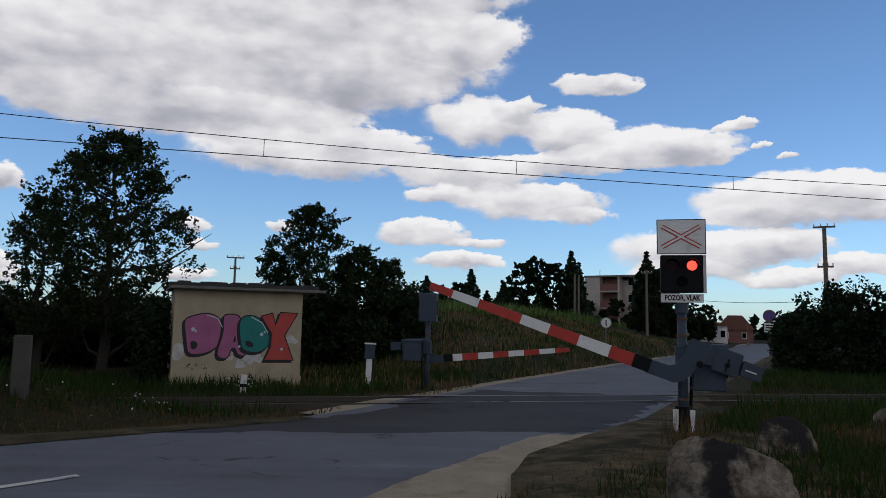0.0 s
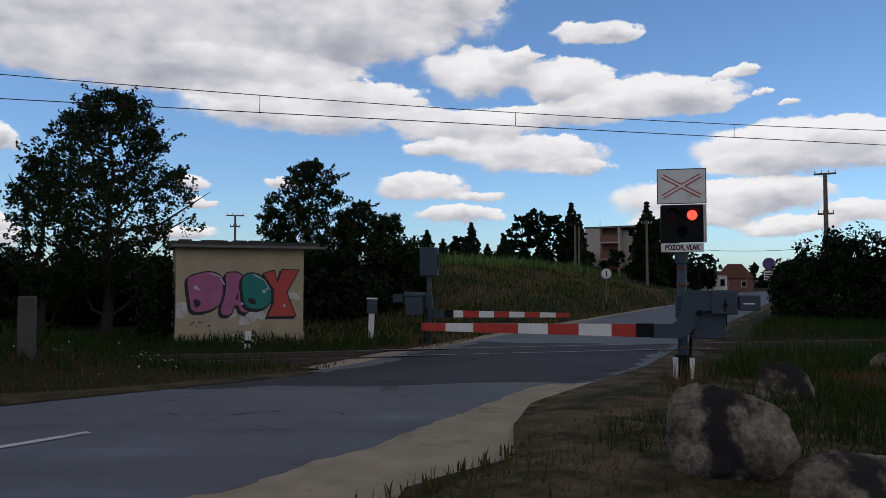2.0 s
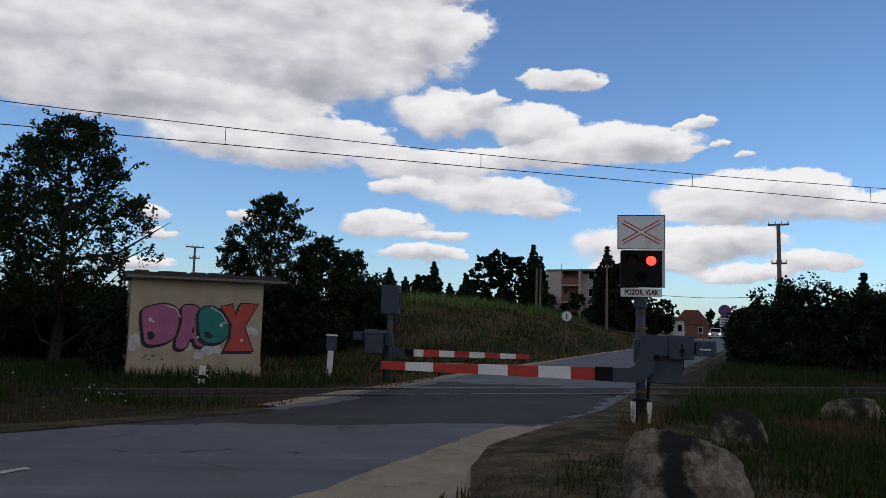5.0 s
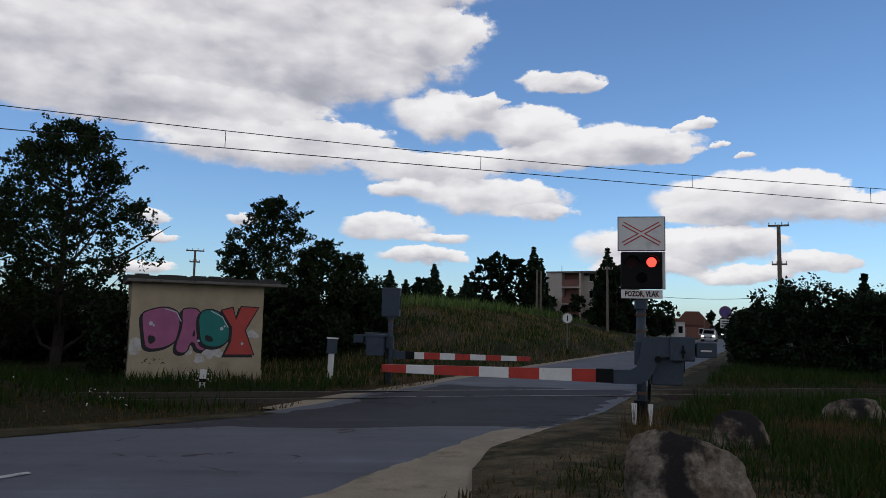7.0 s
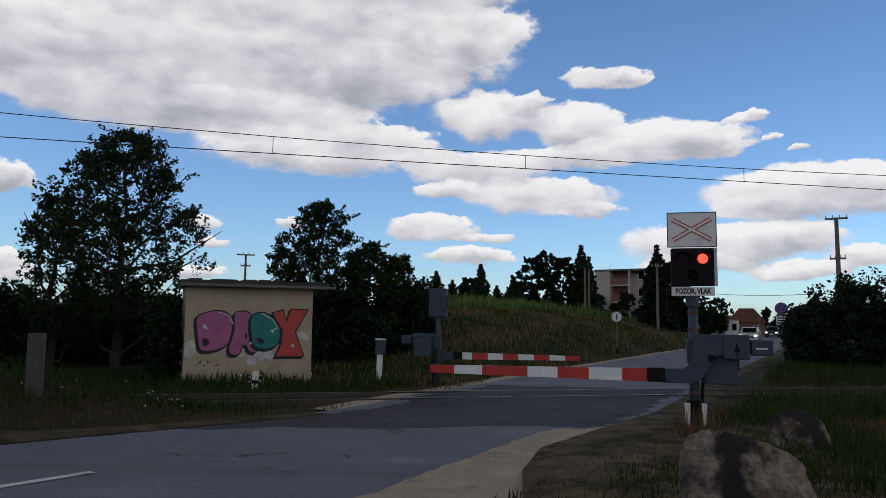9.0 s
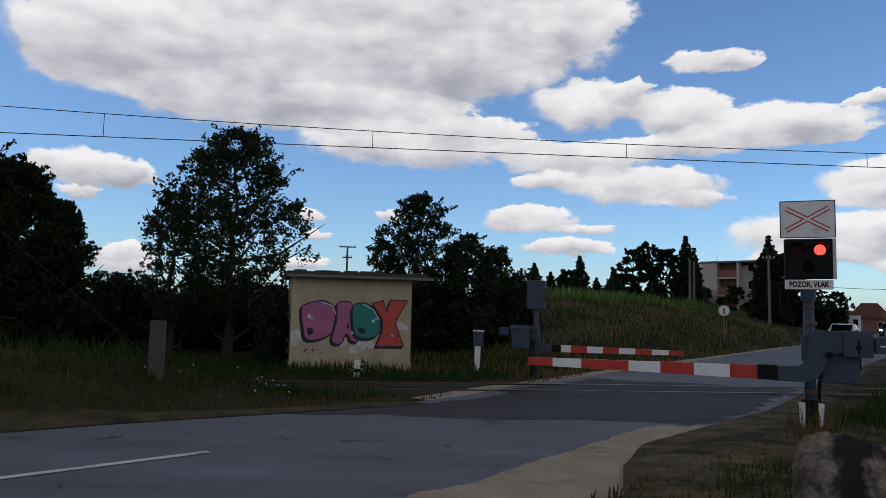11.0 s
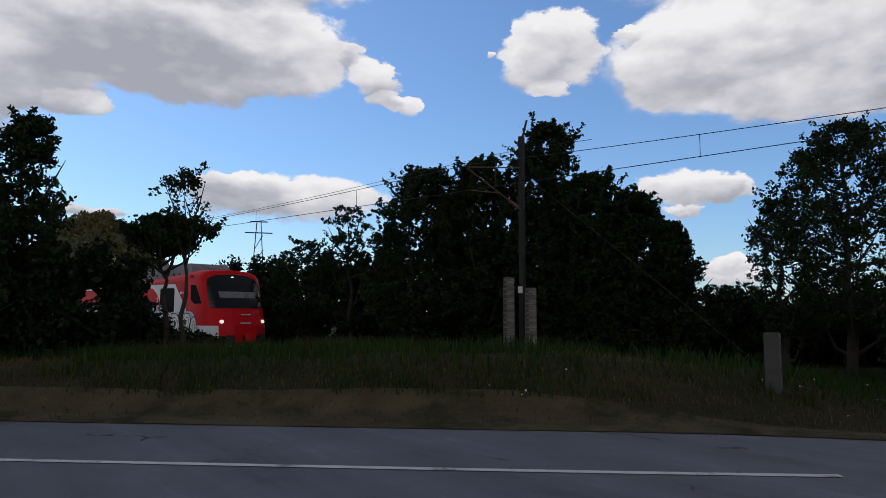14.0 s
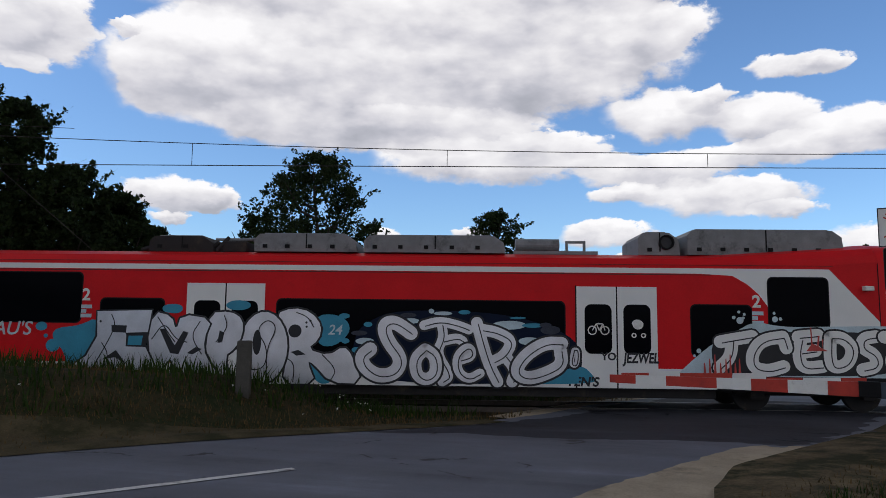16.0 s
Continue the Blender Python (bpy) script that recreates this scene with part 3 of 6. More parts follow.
def build_track():
    for k, side in enumerate((-0.7175, 0.7175)):
        r = bmesh.new()
        for w, z0, z1 in ((0.07, -0.04, 0.0), (0.02, -0.13, -0.04), (0.13, -0.15, -0.13)):
            box(r, -400, 130, side - w / 2, side + w / 2, z0, z1)
        ob = part("rail", r, M["rail"])
        ob.matrix_basis = pose(*on_track(0), 0, 0, TURN)
        part("rail_head", B(2.6, 9.2, side - 0.03, side + 0.03, -0.02, 0.010), M["rail_bright"], ob, "polished rail head on the crossing")
        part("groove", B(2.6, 9.2, side - 0.12, side - 0.035, -0.02, 0.004), M["under"], ob)
        tagged(ob, "worn steel rail of the single track", "rail", "rails of the track", "structure")
    bm = bmesh.new()
    v = []
    slabw = [(-2.1, -0.45), (-1.45, -0.16), (1.45, -0.16), (2.1, -0.45)]
    for a, b in ((-400, 2.2), (9.9, 130)):
        vs = [[bm.verts.new((x, y, z)) for y, z in slabw] for x in np.linspace(a, b, 60)]
        for p, q in zip(vs, vs[1:]):
            for i in range(3):
                bm.faces.new((p[i], q[i], q[i + 1], p[i + 1]))
    ob = part("ballast", bm, M["ballast"])
    ob.matrix_basis = pose(*on_track(0), 0, 0, TURN)
    tagged(ob, "dusty stone ballast under the track", "ballast", kind="stuff")


build_track()
# ---- plants ----
rng = np.random.default_rng(7)


def leaves(centers, spread, per, size, flat=0.0, droop=0.0):
    """Quads scattered about the centres."""
    c = np.repeat(np.asarray(centers, float), per, axis=0)
    n = len(c)
    sp = np.repeat(np.broadcast_to(np.asarray(spread, float).reshape(-1, 1), (len(centers), 1)), per, axis=0)
    d = rng.normal(size=(n, 3))
    d /= np.linalg.norm(d, axis=1)[:, None]
    p = c + d * sp * (0.35 + 0.75 * rng.random((n, 1))) * np.array([1, 1, 0.8])
    a = rng.normal(size=(n, 3))
    a[:, 2] = a[:, 2] * (1 - flat) - droop
    a /= np.linalg.norm(a, axis=1)[:, None]
    b = np.cross(a, rng.normal(size=(n, 3)))
    b /= np.linalg.norm(b, axis=1)[:, None]
    k = size * (0.6 + 0.8 * rng.random((n, 1)))
    a, b = a * k * 0.5, b * k * 0.3
    v = np.stack([p - a, p + b, p + a, p - b], 1).reshape(-1, 3)
    return v, np.arange(4 * n).reshape(-1, 4)


def ground_z(p):
    return height(p[0], p[1])


def tree(az, d, top, r, label, low=0.25, twigs=420, per=30, size=0.13, material="leaf", lean=0.0, group="", seed=1, limbs=14, fill=0.3, shoot=0.35, wide=0.4):
    """Tapered trunk, curved limbs, twigs with leaves along them; the crown is widest at the share wide of its height."""
    global rng
    rng = np.random.default_rng(seed)
    p = polar(az, d)
    z0 = ground_z(p) - 0.1
    h = EYE + d * math.tan(radians(top)) - z0
    th = empty("tree", pose(p.x, p.y, z0), label, "tree", group)
    bm = bmesh.new()
    last, r0 = Vector((0, 0, 0)), (0.018 * h + 0.04) * (1.0 if r > 1.2 else 0.6)
    trunk = [last]
    for k in range(1, 9):
        f = k / 8
        q = Vector((lean * f + 0.10 * rng.normal(), 0.10 * rng.normal(), f * h * 0.9))
        tube(bm, last, q, r0 * (1 - 0.9 * (f - 1 / 8)), r0 * (1 - 0.9 * f), 8, False)
        trunk.append(q)
        last = q
    part("trunk", bm, M["bark"], th, smooth=True)

    def girth(f):
        u = (f - low) / max(0.05, 1 - low)
        u = min(1.0, max(0.0, u))
        return r * (0.45 + 0.55 * math.sin(math.pi / 2 * u / wide) if u < wide else math.cos(math.pi / 2 * (u - wide) / (1 - wide) * 0.93) ** 0.62)

    def stem(f):
        k = min(7, int(f / 0.9 * 8))
        t = min(1.0, f / 0.9 * 8 - k)
        return trunk[k].lerp(trunk[k + 1], max(0.0, t))
    paths = [[stem(0.5), stem(0.7), stem(0.88)]]
    for i in range(limbs):
        f = low + (0.93 - low) * ((i + rng.random()) / limbs)
        g = max(0.08, f - 0.10 - 0.12 * rng.random())
        a = stem(g)
        ang = i * 2.4 + 0.8 * rng.random()
        reach = girth(f) * (0.72 + 0.42 * rng.random())
        tip = Vector((stem(f).x + math.cos(ang) * reach, math.sin(ang) * reach, f * h + 0.06 * h * rng.random()))
        mid = a.lerp(tip, 0.5) + Vector((0, 0, -0.05 * h * rng.random() - 0.02 * h))
        bm = tube(bmesh.new(), a, mid, 0.30 * r0 + 0.012, 0.2 * r0 + 0.008, 6, False)
        tube(bm, mid, tip, 0.2 * r0 + 0.008, 0.007, 6, False)
        part("limb", bm, M["bark"], th)
        paths.append([a, mid, tip])
    pts, spreads, rib = [], [], []
    shift = Vector((seed * 3.7, seed * 1.3, 0))
    made = 0
    while made < twigs:
        f = low + (1 - low) * rng.random() ** 0.92
        ang = 6.2832 * rng.random()
        g = girth(f) * (0.86 + 0.7 * noise.noise(Vector((math.cos(ang) * 1.4, math.sin(ang) * 1.4, f * 3.2)) + shift))
        rel = (fill + (1 - fill) * rng.random()) ** 0.6
        q = stem(f) + Vector((math.cos(ang), math.sin(ang), 0)) * g * rel
        q.z = f * h
        if noise.noise(q * 1.9 + shift) < -0.34 + 0.34 * rel - 0.3 * max(0.0, 0.35 - f):
            continue
        made += 1
        out = Vector((q.x - stem(f).x, q.y - stem(f).y, 0))
        out = (out.normalized() if out.length > 0.05 else Vector((0, 0, 0))) * 0.7 + Vector((0, 0, 0.5)) + Vector(rng.normal(size=3)) * 0.6
        L = (0.16 + 0.3 * rng.random()) * r ** 0.5 * 0.6
        long = rel > 0.7 and rng.random() < (0.32 if shoot > 0.5 else 0.2)
        if long:
            L += shoot * (0.5 + rng.random())
            out.z = abs(out.z) + 0.3
        e = q + out.normalized() * L
        e.z = min(e.z, h + (0.3 if long else 0.0))
        bow = Vector(rng.normal(size=3)) * 0.10 * L
        for k in range(per):
            u = -0.1 + 0.9 * (k + rng.random()) / per
            pts.append(q.lerp(e, u) + bow * (4 * u * (1 - u)))
            spreads.append((0.05 if long else 0.08) + (0.10 if long else 0.17) * max(0.0, 1.05 - u))
        w = Vector(rng.normal(size=3)).normalized() * 0.007
        c = q.lerp(e, 0.5) + bow
        rib += [q - w, q + w, c + w * 0.7, c - w * 0.7, c - w * 0.7, c + w * 0.7, e + w * 0.2, e - w * 0.2]
    tagged(raw("twig_growth", [tuple(x) for x in rib], np.arange(len(rib)).reshape(-1, 4), M["bark"], th), kind="stuff")
    v, f = leaves(pts, spreads, 1, size, droop=0.25)
    raw("crown", v, f, M[material], th)
    return th


def conifer(az, d, h, r, label, seed=1, group="far conifers", base=None):
    global rng
    rng = np.random.default_rng(seed)
    p = polar(az, d)
    z0 = (ground_z(p) if base is None else base) - 0.1
    th = empty("conifer", pose(p.x, p.y, z0), label, "tree", group)
    part("trunk", Tb((0, 0, 0), (0, 0, h * 0.97), 0.016 * h, 0.01, 7), M["bark"], th)
    cs, rad = [], []
    for k in range(26):
        f = 0.12 + 0.88 * k / 25
        reach = r * (1 - f) ** 0.8 + 0.08
        m = max(2, int(9 * (1 - f)) + 2)
        for j in range(m):
            a = j * 6.283 / m + k
            rr = reach * (0.55 + 0.6 * rng.random())
            for t in (0.4, 0.75, 1.0):
                cs.append((math.cos(a) * rr * t, math.sin(a) * rr * t, f * h - 0.1 * rr * t))
                rad.append(0.06 * r + 0.12 * r * (1 - f))
    v, f = leaves(cs, rad, 16, 0.028 * h + 0.1, flat=0.4)
    raw("crown", v, f, M["needle"], th)
    return th


def thicket(name, pts, h, depth, label, per_m=10, per=60, size=0.2, material="leaf_shaded", seed=3, ragged=0.35, category="bush"):
    """A run of scrub along a line of (az, distance, height) places."""
    global rng
    rng = np.random.default_rng(seed)
    th = empty(name, pose(0, 0, 0), label, category)
    cs, rad = [], []
    stems = bmesh.new()
    for (a0, d0, h0), (a1, d1, h1) in zip(pts, pts[1:]):
        p, q = polar(a0, d0), polar(a1, d1)
        n = max(3, int((q - p).length * per_m))
        for i in range(n):
            t = rng.random()
            w = p.lerp(q, t)
            away = Vector((w.x, w.y, 0)).normalized()
            w = w + away * depth * rng.random()
            hh = (h0 + (h1 - h0) * t) * (1 - ragged * rng.random() * (0.4 + noise.noise(w * 0.4) ** 2 * 3))
            g = ground_z(w)
            zz = g + hh * (1 - rng.random() ** 1.15 * 0.97)
            cs.append((w.x, w.y, zz))
            rad.append(0.3 + 0.3 * rng.random())
            if i % 25 == 0:
                tube(stems, (w.x, w.y, g - 0.1), (w.x + rng.normal() * 0.3, w.y, g + (zz - g) * 0.6), 0.03, 0.01, 5, False)
    tagged(part("undergrowth", stems, M["bark"], th), kind="stuff")
    v, f = leaves(cs, rad, per, size)
    raw("foliage", v, f, M[material], th)
    inner = [(x + 0.04 * x * depth / 3 / max(1, math.hypot(x, y) / 30), y + 0.04 * y * depth / 3 / max(1, math.hypot(x, y) / 30), max(z - 0.35, ground_z((x, y)) + 0.2)) for x, y, z in cs]
    v, f = leaves(inner, [0.45], 14, size * (2.6 if size > 0.15 else 1.2))
    raw("inner_foliage", v, f, M[material], th)
    return th


tree(25.4, 25, 13.2, 2.75, "tall dark leafy tree beside the painted shed", 0.2, 900, 32, 0.115, seed=11, limbs=24, fill=0.2, shoot=0.4, wide=0.45)
tree(29.6, 25.5, 8.6, 1.3, "small leafy tree among the scrub", 0.15, 260, 30, 0.11, seed=12, limbs=10)
tree(10.8, 31, 9.1, 1.75, "leafy tree standing behind the shed", 0.12, 560, 36, 0.13, seed=13, fill=0.2, limbs=16, wide=0.6)
tree(13.4, 31.5, 5.6, 1.0, "slim leafy tree behind the shed", 0.12, 160, 30, 0.13, seed=14, fill=0.25, limbs=9)
tree(6.8, 31, 6.0, 1.5, "low leafy tree at the foot of the hill", 0.08, 330, 34, 0.14, seed=15, limbs=12)
tree(4.4, 31.5, 5.1, 1.3, "low leafy tree at the foot of the hill", 0.08, 260, 34, 0.14, seed=16, limbs=10)
tree(47.0, 27, 15.2, 1.7, "tall cherry tree leaning over the mast", 0.1, 800, 40, 0.15, seed=21, limbs=22, fill=0.2, shoot=0.8, wide=0.35)
tree(52.0, 28, 12.2, 2.5, "spreading dark leafy tree behind the mast", 0.05, 1000, 44, 0.15, seed=22, limbs=18, fill=0.2, shoot=0.7)
tree(56.6, 29, 11.4, 2.7, "spreading dark leafy tree behind the mast", 0.05, 1000, 44, 0.15, seed=23, limbs=18, fill=0.2, shoot=0.7)
tree(43.4, 27, 10.9, 2.0, "dark leafy tree beside the track", 0.05, 900, 44, 0.15, seed=24, limbs=16, fill=0.2, shoot=0.7)
tree(40.2, 27, 9.4, 1.6, "round dark leafy tree beside the track", 0.05, 760, 44, 0.15, seed=25, limbs=16, fill=0.2)
tree(37.2, 27, 7.0, 1.3, "low dark leafy tree beside the track", 0.05, 480, 40, 0.15, seed=26, fill=0.2)
tree(62.6, 34, 8.6, 1.6, "thin leafy tree among the scrub", 0.15, 150, 30, 0.16, seed=27, shoot=0.6)
tree(66.4, 37, 5.8, 1.8, "thin leafy tree among the scrub", 0.15, 150, 30, 0.17, seed=28, shoot=0.6)
tree(75.2, 21, 10.8, 0.75, "slender young tree on the bank", 0.62, 70, 24, 0.11, seed=31, limbs=9, shoot=0.5)
tree(76.6, 21.4, 7.2, 1.35, "bushy young tree on the bank", 0.76, 260, 40, 0.12, seed=35, limbs=12, fill=0.1)
tree(88.5, 22, 9.0, 1.2, "bushy young tree on the bank", 0.1, 200, 34, 0.14, seed=32)
tree(86.0, 21, 13.4, 1.3, "slim leafy tree on the bank", 0.1, 420, 36, 0.13, seed=33, fill=0.2)
tree(91.0, 20, 11.0, 1.8, "leafy tree on the bank", 0.1, 300, 34, 0.15, seed=34)
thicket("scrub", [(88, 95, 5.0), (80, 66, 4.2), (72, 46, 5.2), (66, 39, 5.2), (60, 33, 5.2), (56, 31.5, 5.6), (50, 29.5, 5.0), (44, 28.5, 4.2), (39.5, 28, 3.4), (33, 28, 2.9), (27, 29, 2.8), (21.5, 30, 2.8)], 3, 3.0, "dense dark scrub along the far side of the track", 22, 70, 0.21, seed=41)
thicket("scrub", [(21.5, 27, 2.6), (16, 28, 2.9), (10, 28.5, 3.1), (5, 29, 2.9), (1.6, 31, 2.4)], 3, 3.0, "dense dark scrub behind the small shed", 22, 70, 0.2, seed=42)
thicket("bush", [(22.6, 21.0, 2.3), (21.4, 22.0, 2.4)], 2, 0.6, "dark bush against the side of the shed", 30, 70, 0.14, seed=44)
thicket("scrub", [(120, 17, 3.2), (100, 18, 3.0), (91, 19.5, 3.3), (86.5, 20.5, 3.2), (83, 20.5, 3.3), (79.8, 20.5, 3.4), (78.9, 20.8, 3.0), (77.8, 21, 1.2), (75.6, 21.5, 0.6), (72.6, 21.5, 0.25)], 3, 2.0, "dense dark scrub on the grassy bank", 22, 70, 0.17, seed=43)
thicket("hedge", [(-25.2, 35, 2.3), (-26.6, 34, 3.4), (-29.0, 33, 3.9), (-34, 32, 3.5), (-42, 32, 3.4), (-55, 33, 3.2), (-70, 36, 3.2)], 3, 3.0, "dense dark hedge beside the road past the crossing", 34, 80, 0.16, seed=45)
conifer(-33.8, 40, 4.6, 0.9, "young spruce rising over the hedge", 51, "spruces over the hedge")
conifer(-35.4, 41, 4.3, 0.9, "young spruce rising over the hedge", 52, "spruces over the hedge")
CON = "dark spruce on the hill behind the maize"
for i, (az, d, top, r) in enumerate(((1.3, 75, 4.0, 1.8), (0.0, 78, 3.3, 1.6), (-2.3, 75, 4.6, 1.7), (-3.6, 80, 2.9, 1.6), (-5.0, 78, 3.6, 2.0), (-10.3, 82, 6.1, 2.2), (-10.9, 84, 5.2, 1.6), (-16.1, 76, 6.0, 2.0))):
    b = ground_z(polar(az, d))
    conifer(az, d, d * math.tan(radians(top)) + EYE - b, r, CON, 60 + i)
for i, (az, d, top, r) in enumerate(((-6.4, 80, 5.0, 2.4), (-7.6, 80, 5.6, 2.6), (-8.9, 81, 5.0, 2.4), (-1.2, 82, 3.4, 2.0), (-16.0, 74, 4.8, 1.6), (-16.8, 72, 4.6, 2.2), (-17.9, 76, 3.2, 2.0), (-19.0, 135, 2.5, 3.2), (-20.4, 140, 1.9, 3.2))):
    b = ground_z(polar(az, d))
    tree(az, d, top, r, "dark rounded tree on the hill near the flats", 0.05, 200, 30, 0.34, "leaf_shaded", seed=80 + i, group="trees on the hill", fill=0.15, wide=0.5)
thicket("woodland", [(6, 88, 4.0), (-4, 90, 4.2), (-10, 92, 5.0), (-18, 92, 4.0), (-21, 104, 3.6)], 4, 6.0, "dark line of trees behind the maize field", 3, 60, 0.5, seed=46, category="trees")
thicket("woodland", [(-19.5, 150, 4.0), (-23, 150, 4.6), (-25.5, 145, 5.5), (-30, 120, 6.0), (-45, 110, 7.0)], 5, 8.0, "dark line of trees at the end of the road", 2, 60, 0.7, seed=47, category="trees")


def far_hill():
    bm = bmesh.new()
    rows = []
    for k in range(41):
        az = 71 + 20 * k / 40
        h = 35 * math.exp(-((az - 81.4) / 5.2) ** 2) + 5
        rows.append([bm.verts.new(polar(az, 250 + 60 * j / 6, h * math.sin(math.pi * (j / 6) * 0.5) + (1.6 * noise.noise(Vector((az * 1.3, j, 0))) if j else -2))) for j in range(7)])
    for a, b in zip(rows, rows[1:]):
        for j in range(6):
            bm.faces.new((a[j], b[j], b[j + 1], a[j + 1]))
    hill = tagged(part("backdrop_hill", bm, M["hill"], smooth=True), "distant hill with a pale quarry scar", "hill", kind="structure")
    global rng
    rng = np.random.default_rng(5)
    cs = [polar(a, dd, z) for a, dd, z in ((71 + 20 * x, 252 + 55 * y, (35 * math.exp(-((71 + 20 * x - 81.4) / 5.2) ** 2) + 5) * math.sin(math.pi * (y * 55 / 60) * 0.5) + 1.5) for x, y in rng.random((900, 2)))]
    v, f = leaves(cs, [2.0], 40, 1.3)
    tagged(raw("far_wood", v, f, M["sunlit_leaf"]), "mixed woodland covering the distant hill", "trees", kind="stuff")
    part("scar", S([(-4, 0), (-2.5, 3.0), (0, 4.2), (2.5, 2.4), (4.5, 0.4)], -0.6, 0.6), M["sand"], hill, "pale bare earth scar").matrix_basis = pose(*polar(80.4, 258, 17), 20, 0, 80.4)


far_hill()


def blades(name, label, places, h0, h1, material, width=0.02, seed=1, category="grass"):
    """Upright bent grass blades as one mass."""
    r = np.random.default_rng(seed)
    p = np.asarray(places, float)
    n = len(p)
    a = r.random(n) * 6.283
    h = h0 + (h1 - h0) * r.random(n) ** 1.5
    w = width * (0.6 + 0.8 * r.random(n))
    side = np.stack([np.cos(a), np.sin(a), np.zeros(n)], 1) * w[:, None]
    bend = r.random((n, 1)) * 0.55 * h[:, None]
    b = r.random(n) * 6.283
    lean = np.stack([np.cos(b), np.sin(b), np.zeros(n)], 1) * bend
    up = np.stack([np.zeros(n), np.zeros(n), h], 1)
    v = np.stack([p - side, p + side, p + up * 0.55 + lean * 0.35 + side * 0.7, p + up * 0.55 + lean * 0.35 - side * 0.7, p + up + lean], 1).reshape(-1, 3)
    i = np.arange(n)[:, None] * 5
    f = np.concatenate([i + [0, 1, 2], i + [0, 2, 3], i + [3, 2, 4]])
    return tagged(raw(name, v, f, M[material]), label, category, kind="stuff")


def scatter(n, x0, x1, y0, y1, keep, seed):
    r = np.random.default_rng(seed)
    out = []
    for x, y in zip(x0 + (x1 - x0) * r.random(n), y0 + (y1 - y0) * r.random(n)):
        off, _ = road_frame(x, y)
        nn = -U.y * x + U.x * y
        if keep(x, y, off, nn, noise.noise(Vector((x * 0.35, y * 0.35, 7)))):
            out.append((x, y, height(x, y) - 0.02))
    return out


def track_clear(nn):
    return abs(nn - 16.8) > 1.35


blades("grass", "uncut green grass on the verges", scatter(80000, -24, 1, -2, 25, lambda x, y, off, nn, k: (off < -4.4 and k > -0.35 or off < -3.9 and k > 0.1) and track_clear(nn) and nn < 24, 1), 0.10, 0.42, "grass", 0.014, 1)
blades("dry_grass", "dry straw-coloured grass on the verges", scatter(50000, -24, 1, -2, 24, lambda x, y, off, nn, k: off < -2.9 and track_clear(nn) and nn < 24 and (k < -0.2 or off > -5.0), 2), 0.04, 0.18, "straw", 0.011, 2)
blades("grass", "uncut green grass beside the signal", scatter(60000, 0.5, 22, 4, 30, lambda x, y, off, nn, k: off > 4.3 and track_clear(nn) and k > -0.2 and x > 0.28 * y + 0.4 and math.hypot(x - 2.2, y - 5.6) > 1.0 and math.hypot(x, y) > 7.5, 3), 0.12, 0.5, "grass", 0.012, 3)
blades("dry_grass", "dry trampled grass beside the gravel", scatter(36000, 0, 16, 4, 26, lambda x, y, off, nn, k: 4.5 < off and track_clear(nn) and (off < 6.5 or k < -0.1) and math.hypot(x - 2.2, y - 5.6) > 0.8, 4), 0.04, 0.26, "straw", 0.009, 4)
blades("grass", "short grass and weeds round the boulders", scatter(26000, -1, 8, 3, 15, lambda x, y, off, nn, k: off > 4.3 and track_clear(nn) and k + 0.3 * (off - 5.5) > -0.1 and math.hypot(x - 2.2, y - 5.6) > 0.55, 14), 0.11, 0.27, "grass", 0.010, 14)
blades("dry_grass", "fallen dry stalks among the weeds", scatter(16000, -1, 8, 3, 15, lambda x, y, off, nn, k: off > 3.9 and track_clear(nn) and math.hypot(x - 2.2, y - 5.6) > 0.55, 15), 0.10, 0.17, "straw", 0.012, 15)
blades("grass", "long grass on the slope below the maize", scatter(26000, -7, 26, 19, 60, lambda x, y, off, nn, k: off < -3.4 and nn > 19.5 and k > -0.2, 5), 0.12, 0.45, "grass", 0.03, 5)
blades("dry_grass", "dry grass on the slope below the maize", scatter(40000, -6, 26, 19, 60, lambda x, y, off, nn, k: -14 < off < -3.2 and nn > 19.5 and k < 0.25, 6), 0.10, 0.36, "tan", 0.018, 6)
blades("maize", "field of green maize on the hilltop", scatter(26000, -12, 30, 30, 85, lambda x, y, off, nn, k: off < -13.5 and nn > 30, 8), 0.6, 1.15, "corn", 0.06, 8, "maize")
blades("dry_grass", "short mown dry grass along the road edge", scatter(60000, -20, 0, -3, 13, lambda x, y, off, nn, k: -4.6 < off < -2.75 and nn < 14, 23), 0.05, 0.13, "straw", 0.008, 23)
blades("russet_grass", "tall reddish seeding grass on the bank", scatter(16000, -20, -7, 2, 12, lambda x, y, off, nn, k: -11 < off < -5.8 and track_clear(nn) and k > 0.02 + 0.25 * abs(math.degrees(math.atan2(-x, y)) - 66) / 14, 19), 0.12, 0.5, "russet", 0.006, 19)
blades("weeds", "dry stalks standing beside the signal post", [(*(polar(-17.0 - 3.5 * q, 10.0 + 1.4 * w).xy), -0.02) for q, w in np.random.default_rng(9).random((160, 2))], 0.2, 0.6, "straw", 0.008, 9)


